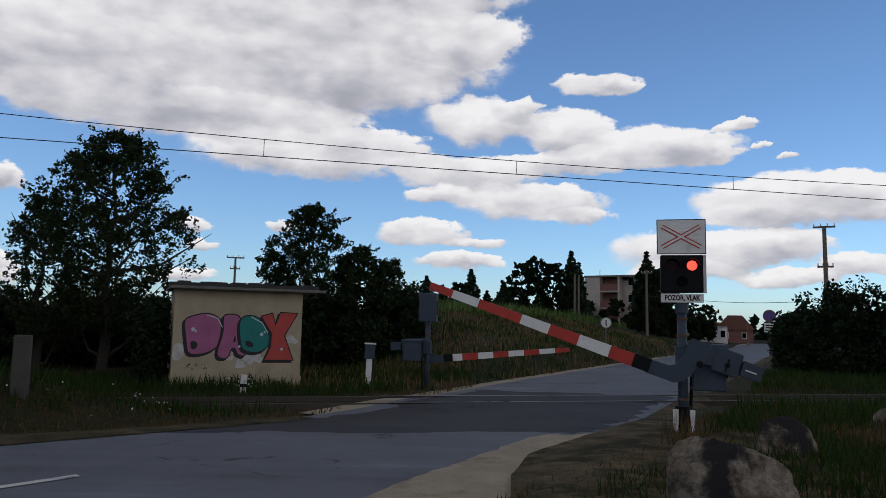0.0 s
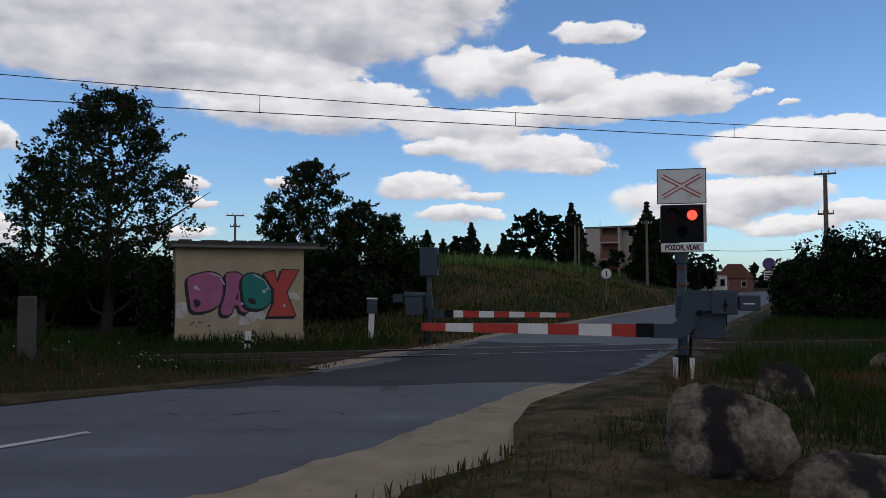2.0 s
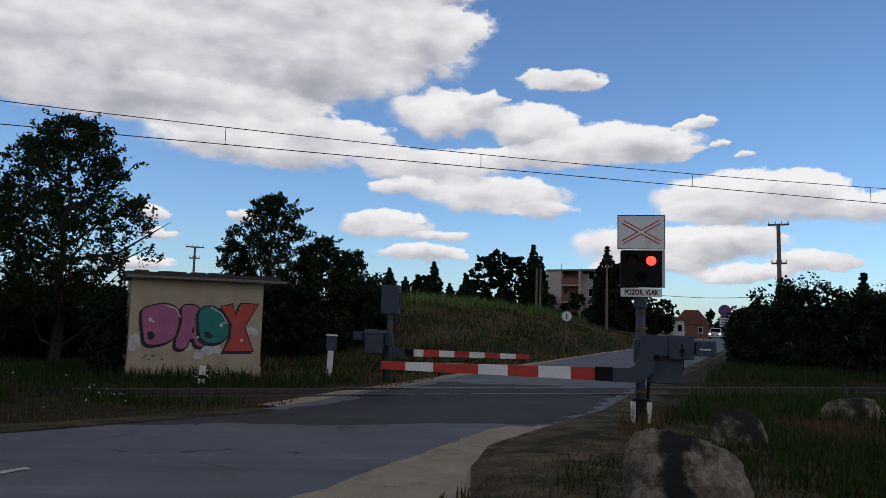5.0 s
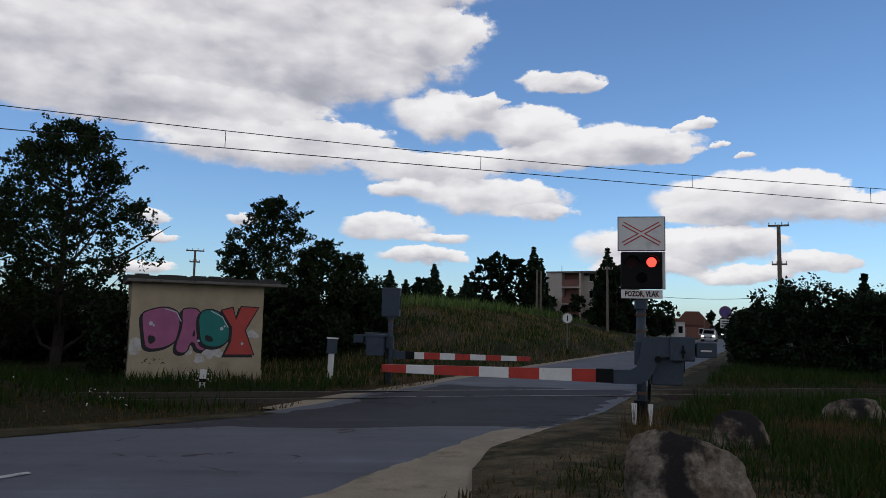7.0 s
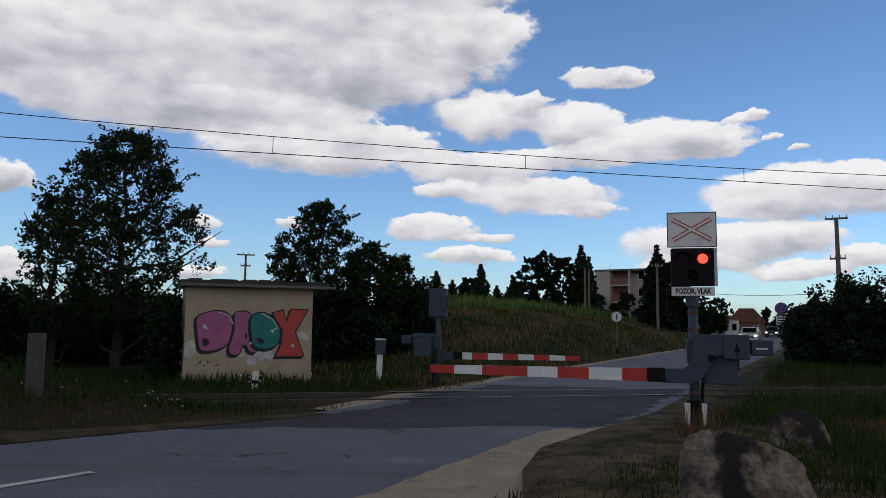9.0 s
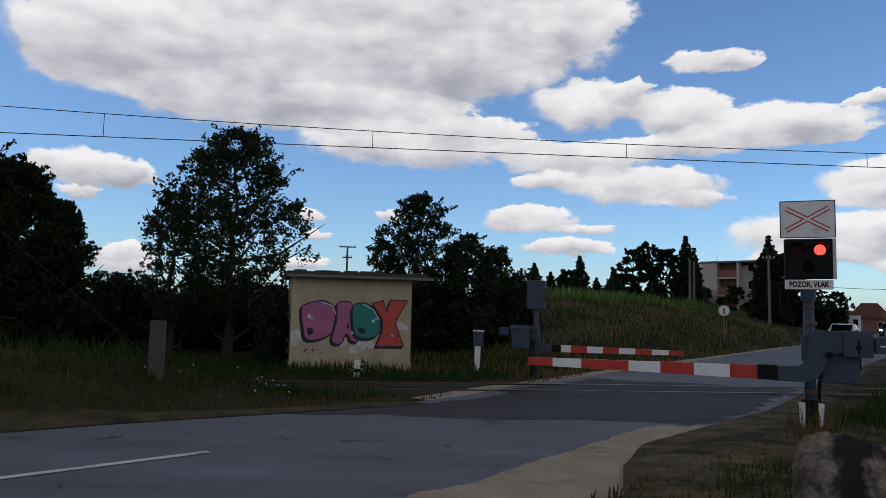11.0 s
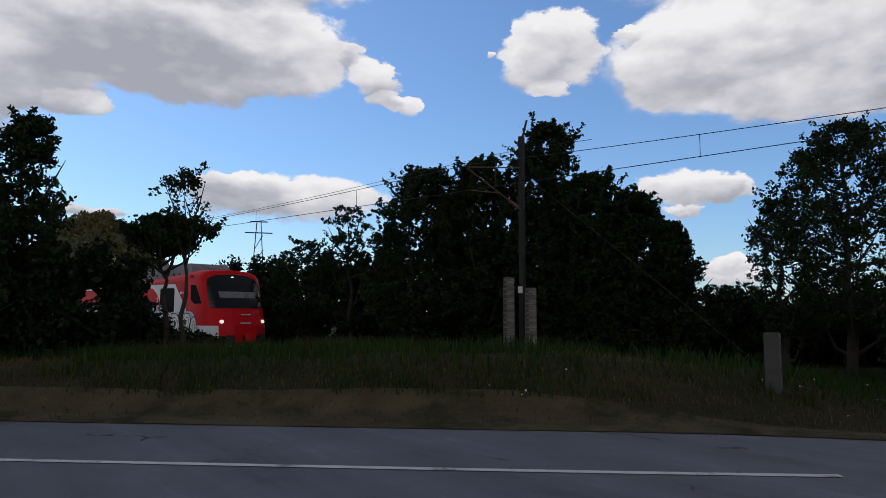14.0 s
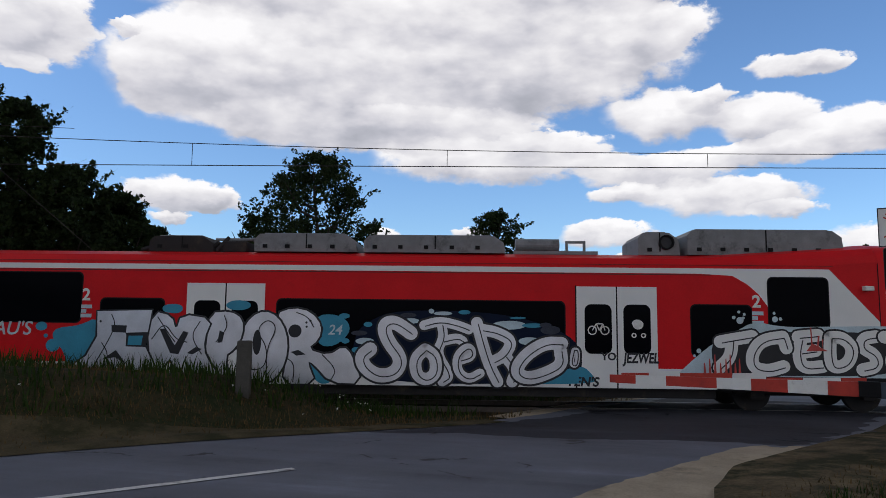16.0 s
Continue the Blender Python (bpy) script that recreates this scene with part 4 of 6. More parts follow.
def flowers():
    r = np.random.default_rng(12)
    pts = []
    for az, d, n, sp in ((15.2, 18.6, 30, 0.5), (21, 14.2, 10, 1.2), (26, 13.0, 6, 1.4), (48, 11.5, 4, 1.5)):
        for _ in range(n):
            p = polar(az + r.normal() * sp * 1.4, d + r.normal() * 0.5)
            if track_clear(-U.y * p.x + U.x * p.y):
                pts.append((p.x, p.y, height(p.x, p.y) + 0.18 + 0.18 * r.random()))
    global rng
    rng = np.random.default_rng(13)
    v, f = leaves(pts, [0.02], 3, 0.04)
    tagged(raw("flowers", v, f, M["white"]), "small white wild flowers in the grass", "flowers", kind="stuff")


flowers()

# ---- level crossing ----
def disc(bm, x, z, y, r, n=20, t=0.01):
    return tube(bm, (x, y, z), (x, y - t, z), r, n=n)


def barrier_arm(parent, pivot, cuts, z_arm, label):
    """The arm about its pivot: bracket, boom in bands, counterweight."""
    arm = part("barrier_arm", S([(-0.70, -0.18), (-0.40, -0.17), (-0.32, -0.12), (-0.27, 0.02), (-0.23, 0.30), (-0.19, 0.335), (0.20, 0.335), (0.20, 0.04), (0.08, 0.03), (0.0, -0.04), (-0.06, -0.18), (-0.14, -0.32), (-0.27, -0.39), (-0.70, -0.39)], -0.16, -0.08), M["steel"], parent, label)
    arm.matrix_basis = pose(*pivot)
    part("arm_housing", B(0.17, 0.54, -0.20, -0.04, -0.02, 0.345, 0.02), M["steel"], arm)
    part("counterweight_bar", B(0.54, 0.60, -0.14, -0.05, 0.08, 0.24, 0.01), M["dark"], arm)
    part("counterweight", B(0.56, 0.86, -0.17, -0.02, 0.04, 0.27, 0.014), M["steel"], arm)
    part("weight_mark", B(0.62, 0.78, -0.174, -0.1702, 0.135, 0.155), M["white"], arm)
    part("lock_bolt", Tb((0.36, -0.20, 0.12), (0.36, -0.23, 0.12), 0.035, n=8), M["dark"], arm)
    part("lock_bar", B(0.35, 0.37, -0.215, -0.2, 0.02, 0.22, 0.004), M["dark"], arm)
    part("bolt", disc(bmesh.new(), 0, 0, -0.16, 0.05, 12, 0.03), M["dark"], arm)
    part("clamp", B(-0.92, -0.66, -0.18, -0.06, z_arm - 0.10, z_arm + 0.11, 0.01), M["dark"], arm)
    x, n = -0.9, len(cuts)
    for i, (length, colour) in enumerate(cuts):
        h0 = 0.10 - 0.04 * i / n
        part("boom_band", S([(x, z_arm - h0), (x, z_arm + h0), (x - length, z_arm + h0 - 0.005), (x - length, z_arm - h0 + 0.005)], -0.15, -0.09), M[colour], arm, "white reflective band" if colour == "white" else "")
        x -= length
    return arm


def crossing_unit(name, m, cuts, near):
    th = empty(name, m, "grey level crossing barrier with red light signal on its post" if near else "grey level crossing barrier seen from behind on the far verge", "crossing barrier", "level crossing barriers")
    part("post", Tb((0, 0, -0.1), (0, 0, 2.1), 0.075, 0.07, 14), M["steel"], th, smooth=True)
    part("collar", Tb((0, 0, 1.86), (0, 0, 2.0), 0.1, 0.1, 14), M["steel"], th)
    part("gear_cabinet", B(0.14, 0.62, -0.06, 0.32, 0.70 if near else 0.80, 1.32, 0.02), M["steel"], th)
    part("cabinet_lid", B(0.08, 0.66, -0.07, 0.34, 1.32, 1.40, 0.015), M["steel"], th)
    part("bracket", B(-0.1, 0.12, -0.07, 0.1, 1.0, 1.36, 0.01), M["steel"], th)
    if near:
        part("foot_sleeve", Tb((0, 0, -0.02), (0, 0, 0.46), 0.10, 0.12, 12), M["dark"], th, "black rubber foot")
        for sx in (-1, 1):
            part("foot_stripe", S([(sx * 0.08, 0.42), (sx * 0.16, 0.42), (sx * 0.15, 0.14), (sx * 0.08, 0.02)], -0.13, -0.10), M["white"], th, "yellowed reflective stripe")
        words("letter", "A", 0.1, M["white"], th, pose(0, -0.135, 0.08, 90, 0, 0))
        # the signal: sign, lamp box, plate
        hd = part("lamp_box", B(-0.31, 0.31, -0.16, -0.02, 2.17, 2.74, 0.015), M["dark"], th, "black lamp housing")
        part("back_board", B(-0.29, 0.37, -0.02, 0.0, 2.17, 2.76, 0.004), M["white"], hd)
        for sx in (-0.145, 0.145):
            part("lens", disc(bmesh.new(), sx, 2.58, -0.16, 0.085), M["lens"], hd)
            hood = bmesh.new()
            for k in range(11):
                a0, a1 = radians(180 * k / 11), radians(180 * (k + 1) / 11)
                q = [bm_v for bm_v in ((sx + 0.1 * math.cos(a0), 2.58 + 0.1 * math.sin(a0)), (sx + 0.1 * math.cos(a1), 2.58 + 0.1 * math.sin(a1)), (sx + 0.108 * math.cos(a1), 2.58 + 0.108 * math.sin(a1)), (sx + 0.108 * math.cos(a0), 2.58 + 0.108 * math.sin(a0)))]
                slab(hood, q, -0.30, -0.16)
            part("hood", hood, M["dark"], hd)
        part("lens", disc(bmesh.new(), 0.0, 2.34, -0.16, 0.085), M["glass"], hd, "unlit white lens")
        sg = part("cross_sign", B(-0.36, 0.36, -0.12, -0.09, 2.76, 3.30, 0.012), M["white"], th, "white board with a red-edged diagonal cross")
        part("sign_border", frame_bm(-0.36, 0.36, 2.76, 3.30, 0.012, -0.124, -0.1205), M["black"], sg)
        for sgn in (-1, 1):
            for w, mm, y in ((0.034, "red", -0.1235), (0.016, "white", -0.1265)):
                part("cross_bar", S(bar_pts((-0.28, 3.03 - sgn * 0.16), (0.28, 3.03 + sgn * 0.16), w), y - 0.002 + sgn * 0.0006, y), M[mm], sg)
        pl = part("name_plate", B(-0.31, 0.31, -0.14, -0.12, 2.02, 2.155, 0.003), M["white"], th, "white plate with dark red lettering")
        lt = words("lettering", "POZOR, VLAK", 0.098, M["lens"], pl, pose(0, -0.1415, 2.087, 90, 0, 0), 0.0035, 0.001)
        lt.data.transform(Matrix.Diagonal((0.82, 1.12, 1, 1)))
        light = part("red_light", disc(bmesh.new(), 0, 0, 0, 0.075, 20, 0.006), M["lit"], th, "glowing red warning light")
    else:
        hd = part("lamp_box", B(-0.26, 0.26, -0.14, 0.12, 1.9, 2.72, 0.03), M["steel"], th, "grey-blue back of the lamp board")
        part("hinge", B(-0.27, -0.24, -0.1, 0.08, 2.1, 2.5, 0.005), M["dark"], hd)
        light = None
    for bx, bz in ((0.12, 0.74), (0.56, 0.74), (0.12, 1.22), (0.56, 1.22)):
        part("bolt", disc(bmesh.new(), bx, bz, -0.05, 0.018, 8, 0.015), M["rust"], th)
    part("cabinet_handle", Tb((0.64, 0.05, 0.9), (0.64, 0.05, 1.08), 0.012, n=6), M["dark"], th)
    part("cable_conduit", Tb((0.1, 0.1, 0.0), (0.14, 0.12, 0.9), 0.025, n=8), M["dark"], th)
    for cz in (0.55, 1.5, 1.75):
        part("clamp_band", Tb((0, 0, cz), (0, 0, cz + 0.04), 0.084, n=14), M["rust"], th)
    arm = barrier_arm(th, (0.23, 0, 1.10), cuts, -0.28, "")
    return th, arm, light


def bar_pts(a, b, w):
    d = Vector((b[0] - a[0], b[1] - a[1])).normalized()
    n = Vector((-d.y, d.x)) * w
    return [(a[0] + n.x, a[1] + n.y), (a[0] - n.x, a[1] - n.y), (b[0] - n.x, b[1] - n.y), (b[0] + n.x, b[1] + n.y)]


def frame_bm(x0, x1, z0, z1, w, y0, y1):
    bm = bmesh.new()
    box(bm, x0, x1, y0, y1, z1 - w, z1)
    box(bm, x0, x1, y0, y1, z0, z0 + w)
    box(bm, x0, x0 + w, y0, y1, z0 + w, z1 - w)
    box(bm, x1 - w, x1, y0, y1, z0 + w, z1 - w)
    return bm


near_at = polar(-18.65, 11.5)
near_unit, near_arm, near_light = crossing_unit("crossing_barrier", pose(near_at.x, near_at.y, 0, 0, 0, -13.5), [(0.39, "red"), (0.5, "white"), (0.48, "red"), (0.47, "white"), (0.73, "red"), (0.46, "white"), (0.41, "red")], True)
far_at = polar(1.1, 20.3)
far_unit, far_arm, _ = crossing_unit("crossing_barrier", pose(far_at.x, far_at.y, -0.2, 0, 0, 167.7), [(0.3, "white"), (0.45, "red"), (0.43, "white"), (0.43, "red"), (0.43, "white"), (0.43, "red"), (0.43, "white"), (0.38, "red")], False)


# ---- rocks ----
def rock_mat():
    """Pale broken stone with rusty bloom, lichen and a dark weathered streak."""
    m = bpy.data.materials.new("pale_rock")
    m.use_nodes = True
    t = m.node_tree
    b = t.nodes["Principled BSDF"]
    co = node(t, "ShaderNodeTexCoord").outputs["Object"]
    warp = node(t, "ShaderNodeTexNoise", {"Vector": co, "Scale": 3.2, "Detail": 6.0, "Roughness": 0.65})
    fine = node(t, "ShaderNodeTexNoise", {"Vector": co, "Scale": 24.0, "Detail": 5.0, "Roughness": 0.7}).outputs[0]
    bloom = node(t, "ShaderNodeTexNoise", {"Vector": vec(t, "ADD", co, (3, 1, 7)), "Scale": 4.5, "Detail": 5.0, "Roughness": 0.6}).outputs[0]
    col = ramp(t, mth(t, "ADD", mth(t, "MULTIPLY", warp.outputs[0], 0.6), mth(t, "MULTIPLY", fine, 0.4)), [(0.34, (0.035, 0.029, 0.024)), (0.45, (0.13, 0.106, 0.08)), (0.55, (0.24, 0.20, 0.155)), (0.68, (0.44, 0.39, 0.33))])
    col = node(t, "ShaderNodeMix", {0: ramp(t, bloom, [(0.54, (0, 0, 0)), (0.70, (0.6, 0.6, 0.6))]), 6: col, 7: (0.15, 0.085, 0.045, 1)}, data_type="RGBA").outputs[2]
    x = node(t, "ShaderNodeSeparateXYZ", {0: co}).outputs[0]
    band = mth(t, "ADD", mth(t, "ABSOLUTE", mth(t, "ADD", x, 0.05)), mth(t, "MULTIPLY", mth(t, "SUBTRACT", warp.outputs[0], 0.5), 1.3))
    col = node(t, "ShaderNodeMix", {0: ramp(t, band, [(0.03, (1, 1, 1)), (0.24, (0, 0, 0))]), 6: col, 7: (0.028, 0.024, 0.024, 1)}, data_type="RGBA").outputs[2]
    t.links.new(col, b.inputs["Base Color"])
    b.inputs["Roughness"].default_value = 0.95
    b.inputs["Specular IOR Level"].default_value = 0.2
    bp = node(t, "ShaderNodeBump", {"Strength": 0.9, "Distance": 0.03, "Height": mth(t, "ADD", fine, warp.outputs[0])})
    t.links.new(bp.outputs[0], b.inputs["Normal"])
    return m


M["stone"] = rock_mat()


def boulder(az, d, sx, sy, sz, rz, seed, label, up=0.2, cuts=9):
    """A broken stone: a lump cut by several flat faces, then roughened."""
    bm = bmesh.new()
    bmesh.ops.create_icosphere(bm, subdivisions=5, radius=1.0)
    r = random.Random(int(seed * 10))
    planes = [(Vector((r.gauss(0, 1), r.gauss(0, 1), r.gauss(0, 0.7))).normalized(), 0.66 + 0.22 * r.random()) for _ in range(cuts)]
    for v in bm.verts:
        q = v.co.copy()
        p = q * (1.12 + 0.16 * noise.noise(q * 1.2 + Vector((seed, 0, 0))))
        for n, lim in planes:
            over = p.dot(n) - lim
            if over > 0:
                p -= n * over * 0.85
        p *= 1 + 0.07 * noise.noise(q * 3.1 + Vector((0, seed, 0))) + 0.035 * noise.noise(q * 8 + Vector((0, 0, seed))) - 0.05 * abs(noise.noise(q * 5 + Vector((seed, seed, 0))))
        v.co = Vector((p.x * sx, p.y * sy, p.z * sz))
    ob = part("boulder", bm, M["stone"], smooth=True)
    p = polar(az, d)
    ob.matrix_basis = pose(p.x, p.y, height(p.x, p.y) + sz * up, 0, 0, rz)
    return tagged(ob, label, "rock", "boulders on the verge")


boulder(-21.9, 6.0, 0.43, 0.40, 0.46, -22, 3.1, "large pale weathered boulder beside the gravel", 0.70)
boulder(-29.5, 5.3, 0.58, 0.42, 0.30, 20, 4.4, "pale flat boulder in the trodden grass", 0.25)
boulder(-25.4, 10.3, 0.40, 0.36, 0.40, 40, 8.7, "grey weathered boulder in the grass")
boulder(-33.0, 15.5, 0.6, 0.45, 0.32, 0, 5.2, "low dark boulder half hidden in grass")
boulder(-39.0, 12.5, 0.5, 0.45, 0.35, 30, 6.4, "low dark boulder half hidden in grass")


# ---- shed ----
def paint(parent, name, pts, material, y, label="", grow=0.0):
    c = Vector((sum(p[0] for p in pts) / len(pts), sum(p[1] for p in pts) / len(pts)))
    if grow:
        out, n = [], len(pts)
        area = sum(pts[i][0] * pts[(i + 1) % n][1] - pts[(i + 1) % n][0] * pts[i][1] for i in range(n))
        sg = 1 if area > 0 else -1
        for i in range(n):
            a, b, d = Vector(pts[i - 1]), Vector(pts[i]), Vector(pts[(i + 1) % n])
            e0, e1 = (b - a).normalized(), (d - b).normalized()
            nn = Vector((e0.y + e1.y, -e0.x - e1.x)) * sg
            nn = nn.normalized() * grow / max(0.5, (1 + e0.dot(e1)) / 2) ** 0.5
            out.append((b.x + nn.x, b.y + nn.y))
        pts = out
    bm = bmesh.new()
    slab(bm, pts, y, y + 0.0015)
    return part(name, bm, material, parent, label)


def round_off(pts, k=2):
    for _ in range(k):
        out = []
        n = len(pts)
        for i in range(n):
            a, b = pts[i], pts[(i + 1) % n]
            out += [(a[0] * 0.75 + b[0] * 0.25, a[1] * 0.75 + b[1] * 0.25), (a[0] * 0.25 + b[0] * 0.75, a[1] * 0.25 + b[1] * 0.75)]
        pts = out
    return pts


def shed():
    W, H, D = 3.55, 2.72, 2.6
    at = polar(20.65, 21, -0.22)
    th = empty("shed", pose(*at, 0, 0, 23), "small ochre plastered shed with flat roof and painted lettering", "shed")
    wall = part("wall", B(0, W, 0, 0.2, 0.28, H), M["plaster"], th)
    for q in ((0, W, D - 0.2, D), (0, 0.2, 0.2, D - 0.2), (W - 0.2, W, 0.2, D - 0.2)):
        part("wall", B(*q, 0.28, H), M["plaster"], th)
    part("plinth", B(-0.03, W + 0.03, -0.03, D, -0.1, 0.28, 0.01), M["plaster"], th, "stained rough plaster plinth")
    roof = part("roof", B(-0.15, W + 0.42, -0.35, D + 0.2, H, H + 0.06), M["concrete"], th, "thin concrete roof slab")
    felt = bmesh.new()
    box(felt, -0.16, W + 0.40, -0.33, D + 0.2, H + 0.06, H + 0.16)
    for k in range(14):
        x = rng.random() * W
        box(felt, x, x + 0.3, -0.34 + 0.02 * rng.random(), 0.2, H + 0.15, H + 0.19 + 0.02 * rng.random())
    part("roof_felt", felt, M["felt"], roof, "ragged dark roofing felt")
    for k in range(5):
        part("gutter_length", B(-0.15 + k * 0.86, 0.695 + k * 0.86, -0.42, -0.35, H - 0.02, H + 0.06, 0.012), M["concrete"], roof)
    sc = 0.006

    def P(*q):
        return [((x - 105) * sc, 0.36 + (515 - y) * sc * 1.06) for x, y in q]
    letters = [("pink", P((150, 285), (170, 268), (245, 248), (300, 262), (330, 310), (326, 365), (292, 410), (230, 432), (175, 430), (165, 380))),
               ("pink", P((322, 268), (335, 252), (405, 254), (428, 350), (440, 440), (396, 434), (386, 402), (366, 404), (354, 452), (294, 442), (330, 335))),
               ("teal", P((396, 268), (455, 252), (515, 280), (550, 335), (545, 390), (495, 425), (420, 415), (406, 370))),
               ("coral", P((500, 258), (552, 244), (570, 300), (590, 240), (674, 242), (614, 345), (660, 456), (522, 456), (550, 395), (552, 335)))]
    white = [P((600, 350), (640, 308), (690, 295), (692, 395), (650, 405)), P((360, 420), (450, 430), (500, 430), (480, 470), (400, 490), (340, 465)), P((108, 385), (150, 380), (160, 440), (112, 440)), P((320, 450), (365, 400), (385, 460))]
    rr = random.Random(8)
    for k in range(26):
        x, y, w = rr.choice(((640, 350, 45), (420, 465, 60), (130, 425, 25), (480, 440, 50)))
        x, y, s = x + rr.uniform(-w, w), y + rr.uniform(-22, 22), rr.uniform(8, 22)
        white.append(P(*[(min(x + s * rr.uniform(0.7, 1.5) * math.cos(a), 692), y + s * rr.uniform(0.5, 1.2) * math.sin(a)) for a in np.linspace(0, 5.5, 8)]))
    for n_, q in enumerate(white):
        q = [(max(0.02, x), z) for x, z in q]
        if n_ < 2:
            continue
        paint(wall, "paint_cloud", round_off(q), M["haze"], -0.003 - 0.0001 * n_, "patchy white spray paint")
    for i, (c, q) in enumerate(letters):
        soft = q if c == "coral" else round_off(q, 2)
        paint(wall, "letter_shadow", [(x - 0.055, z - 0.06) for x, z in soft], M["black"], -0.006 - 0.002 * i, grow=0.02)
        paint(wall, "letter_edge", soft, M["black"], -0.0068 - 0.002 * i, grow=0.022)
        paint(wall, "painted_letter", soft, M[c], -0.0076 - 0.002 * i, "large spray-painted letter", grow=-0.012)
    for q in (P((180, 372), (212, 376), (216, 398), (190, 415)), P((428, 368), (462, 374), (472, 398), (436, 398)), P((372, 378), (382, 340), (388, 375))):
        paint(wall, "letter_hole", round_off(q, 1), M["black"], -0.0165)
    for x, y, r in ((192, 322, 9), (205, 330, 5), (505, 340, 8), (518, 330, 5), (403, 395, 6), (603, 406, 7)):
        paint(wall, "paint_dot", P(*[(x + r * math.cos(a), y + r * math.sin(a)) for a in np.linspace(0, 5.6, 9)]), M["pale"], -0.0172)
    for q in (((250, 258), (300, 272), (322, 312)), ((452, 262), (505, 288), (535, 335))):
        for a, b in zip(q, q[1:]):
            paint(wall, "paint_stroke", P(*bar_pts(a, b, 2.2)), M["pale"], -0.0172)
    r = random.Random(4)
    for k in range(16):
        x, y = 165 + r.random() * 95, 470 + r.random() * 30
        paint(wall, "scribble", P(*bar_pts((x, y), (x + r.uniform(-14, 14), y + r.uniform(-9, 9)), 1.6)), M["black"], -0.004)


shed()


# ---- posts by the line ----
def marker(az, d, z, h, w, label, box_top=False, material="white", tilt=0.0):
    p = polar(az, d, z)
    th = empty("marker_post", pose(*p, 0, tilt, az), label, "post")
    part("stake", B(-w / 2, w / 2, -w / 2, w / 2, -0.2, h, 0.012), M[material], th)
    if box_top:
        part("box", B(-0.15, 0.15, -0.1, 0.1, h, h + 0.42, 0.015), M["steel"], th, "grey metal junction box")
        part("lid", B(-0.17, 0.17, -0.12, 0.12, h + 0.42, h + 0.46, 0.008), M["white"], th)
    else:
        part("band", B(-w / 2 - 0.003, w / 2 + 0.003, -w / 2 - 0.003, w / 2 + 0.003, h * 0.45, h * 0.6), M["dark"], th)


marker(15.4, 19.0, -0.3, 0.56, 0.16, "short whitewashed concrete marker post in the grass", tilt=3)
marker(5.8, 21.0, -0.22, 0.82, 0.17, "white post with grey junction box beside the track", True, tilt=2)
pp = polar(30.35, 13.0)
cp = empty("concrete_post", pose(pp.x, pp.y, 0.0, 0, 0, 20), "weathered square concrete post on the grassy bank", "post")
part("shaft", B(-0.12, 0.12, -0.1, 0.1, 0.0, 1.33, 0.025), M["concrete_dark"], cp)


# ---- overhead line ----
def wire(bm, pts, r=0.008, n=5):
    for a, b in zip(pts, pts[1:]):
        tube(bm, a, b, r, r, n, False)
    return bm


def mess_z(s):
    k = ((s + 14.1) % 44.0) - 22.0
    return 5.84 + k * k * 0.00100


def overhead():
    bm = bmesh.new()
    line = [on_track(s, 0.15 * math.cos(s / 14), 5.5) for s in np.arange(-187, 122, 2.0)]
    wire(bm, line, 0.011)
    tagged(part("contact_wire", bm, M["copper"]), "dark contact wire over the track", "wire")
    bm = bmesh.new()
    wire(bm, [on_track(s, 0.15 * math.cos(s / 14), mess_z(s)) for s in np.arange(-187, 122, 1.0)], 0.010)
    car = tagged(part("carrier_wire", bm, M["copper"]), "dark sagging carrier wire over the track", "wire")
    for s in np.arange(-0.4 - 6.3 * 14, 60, 6.3):
        part("dropper", Tb(on_track(s, 0.15 * math.cos(s / 14), 5.5), on_track(s, 0.15 * math.cos(s / 14), mess_z(s)), 0.008, n=5), M["copper"], car)
    for k, s in enumerate((-14.1, -58.1, -102.1)):
        p = on_track(s, 3.0, -0.2)
        th = empty("catenary_mast", pose(*p, 0, 0, TURN), "dark steel catenary mast beside the track", "mast", "catenary masts")
        part("mast", B(-0.085, 0.085, -0.085, 0.085, -0.2, 8.0, 0.015), M["under"], th)
        part("bracket_tube", Tb((0, 0, 5.4), (0, -2.9, 6.4), 0.03), M["rust"], th)
        part("bracket_tube", Tb((0, 0, 6.9), (0, -2.9, 6.45), 0.025), M["rust"], th)
        part("steady_arm", Tb((0, -1.2, 5.85), (0, -2.85, 5.72), 0.02), M["rust"], th)
        part("insulator", Tb((0, -0.3, 5.5), (0, -0.7, 5.64), 0.06), M["balcony"], th)
        if k == 0:
            part("warning_plate", B(-0.09, 0.09, -0.13, -0.115, 2.55, 2.78), M["white"], th, "small pale warning plate")
            part("top_bracket", Tb((0, 0, 7.8), (0.3, -0.1, 8.5), 0.04), M["rust"], th)
    bm = bmesh.new()
    wire(bm, [on_track(s, 2.4, 7.2 - 0.6 * math.sin(math.pi * ((s + 14.1) % 44) / 44)) for s in np.arange(-187, -10, 2.0)], 0.008)
    tagged(part("feeder_wire", bm, M["copper"]), "thin feeder wire on the masts", "wire")
    tagged(part("guy_wire", Tb(on_track(-14.0, 3.2, 6.4), on_track(-6.2, 4.0, -0.2), 0.012, n=5), M["copper"]), "slanting guy wire of the mast", "wire")


overhead()


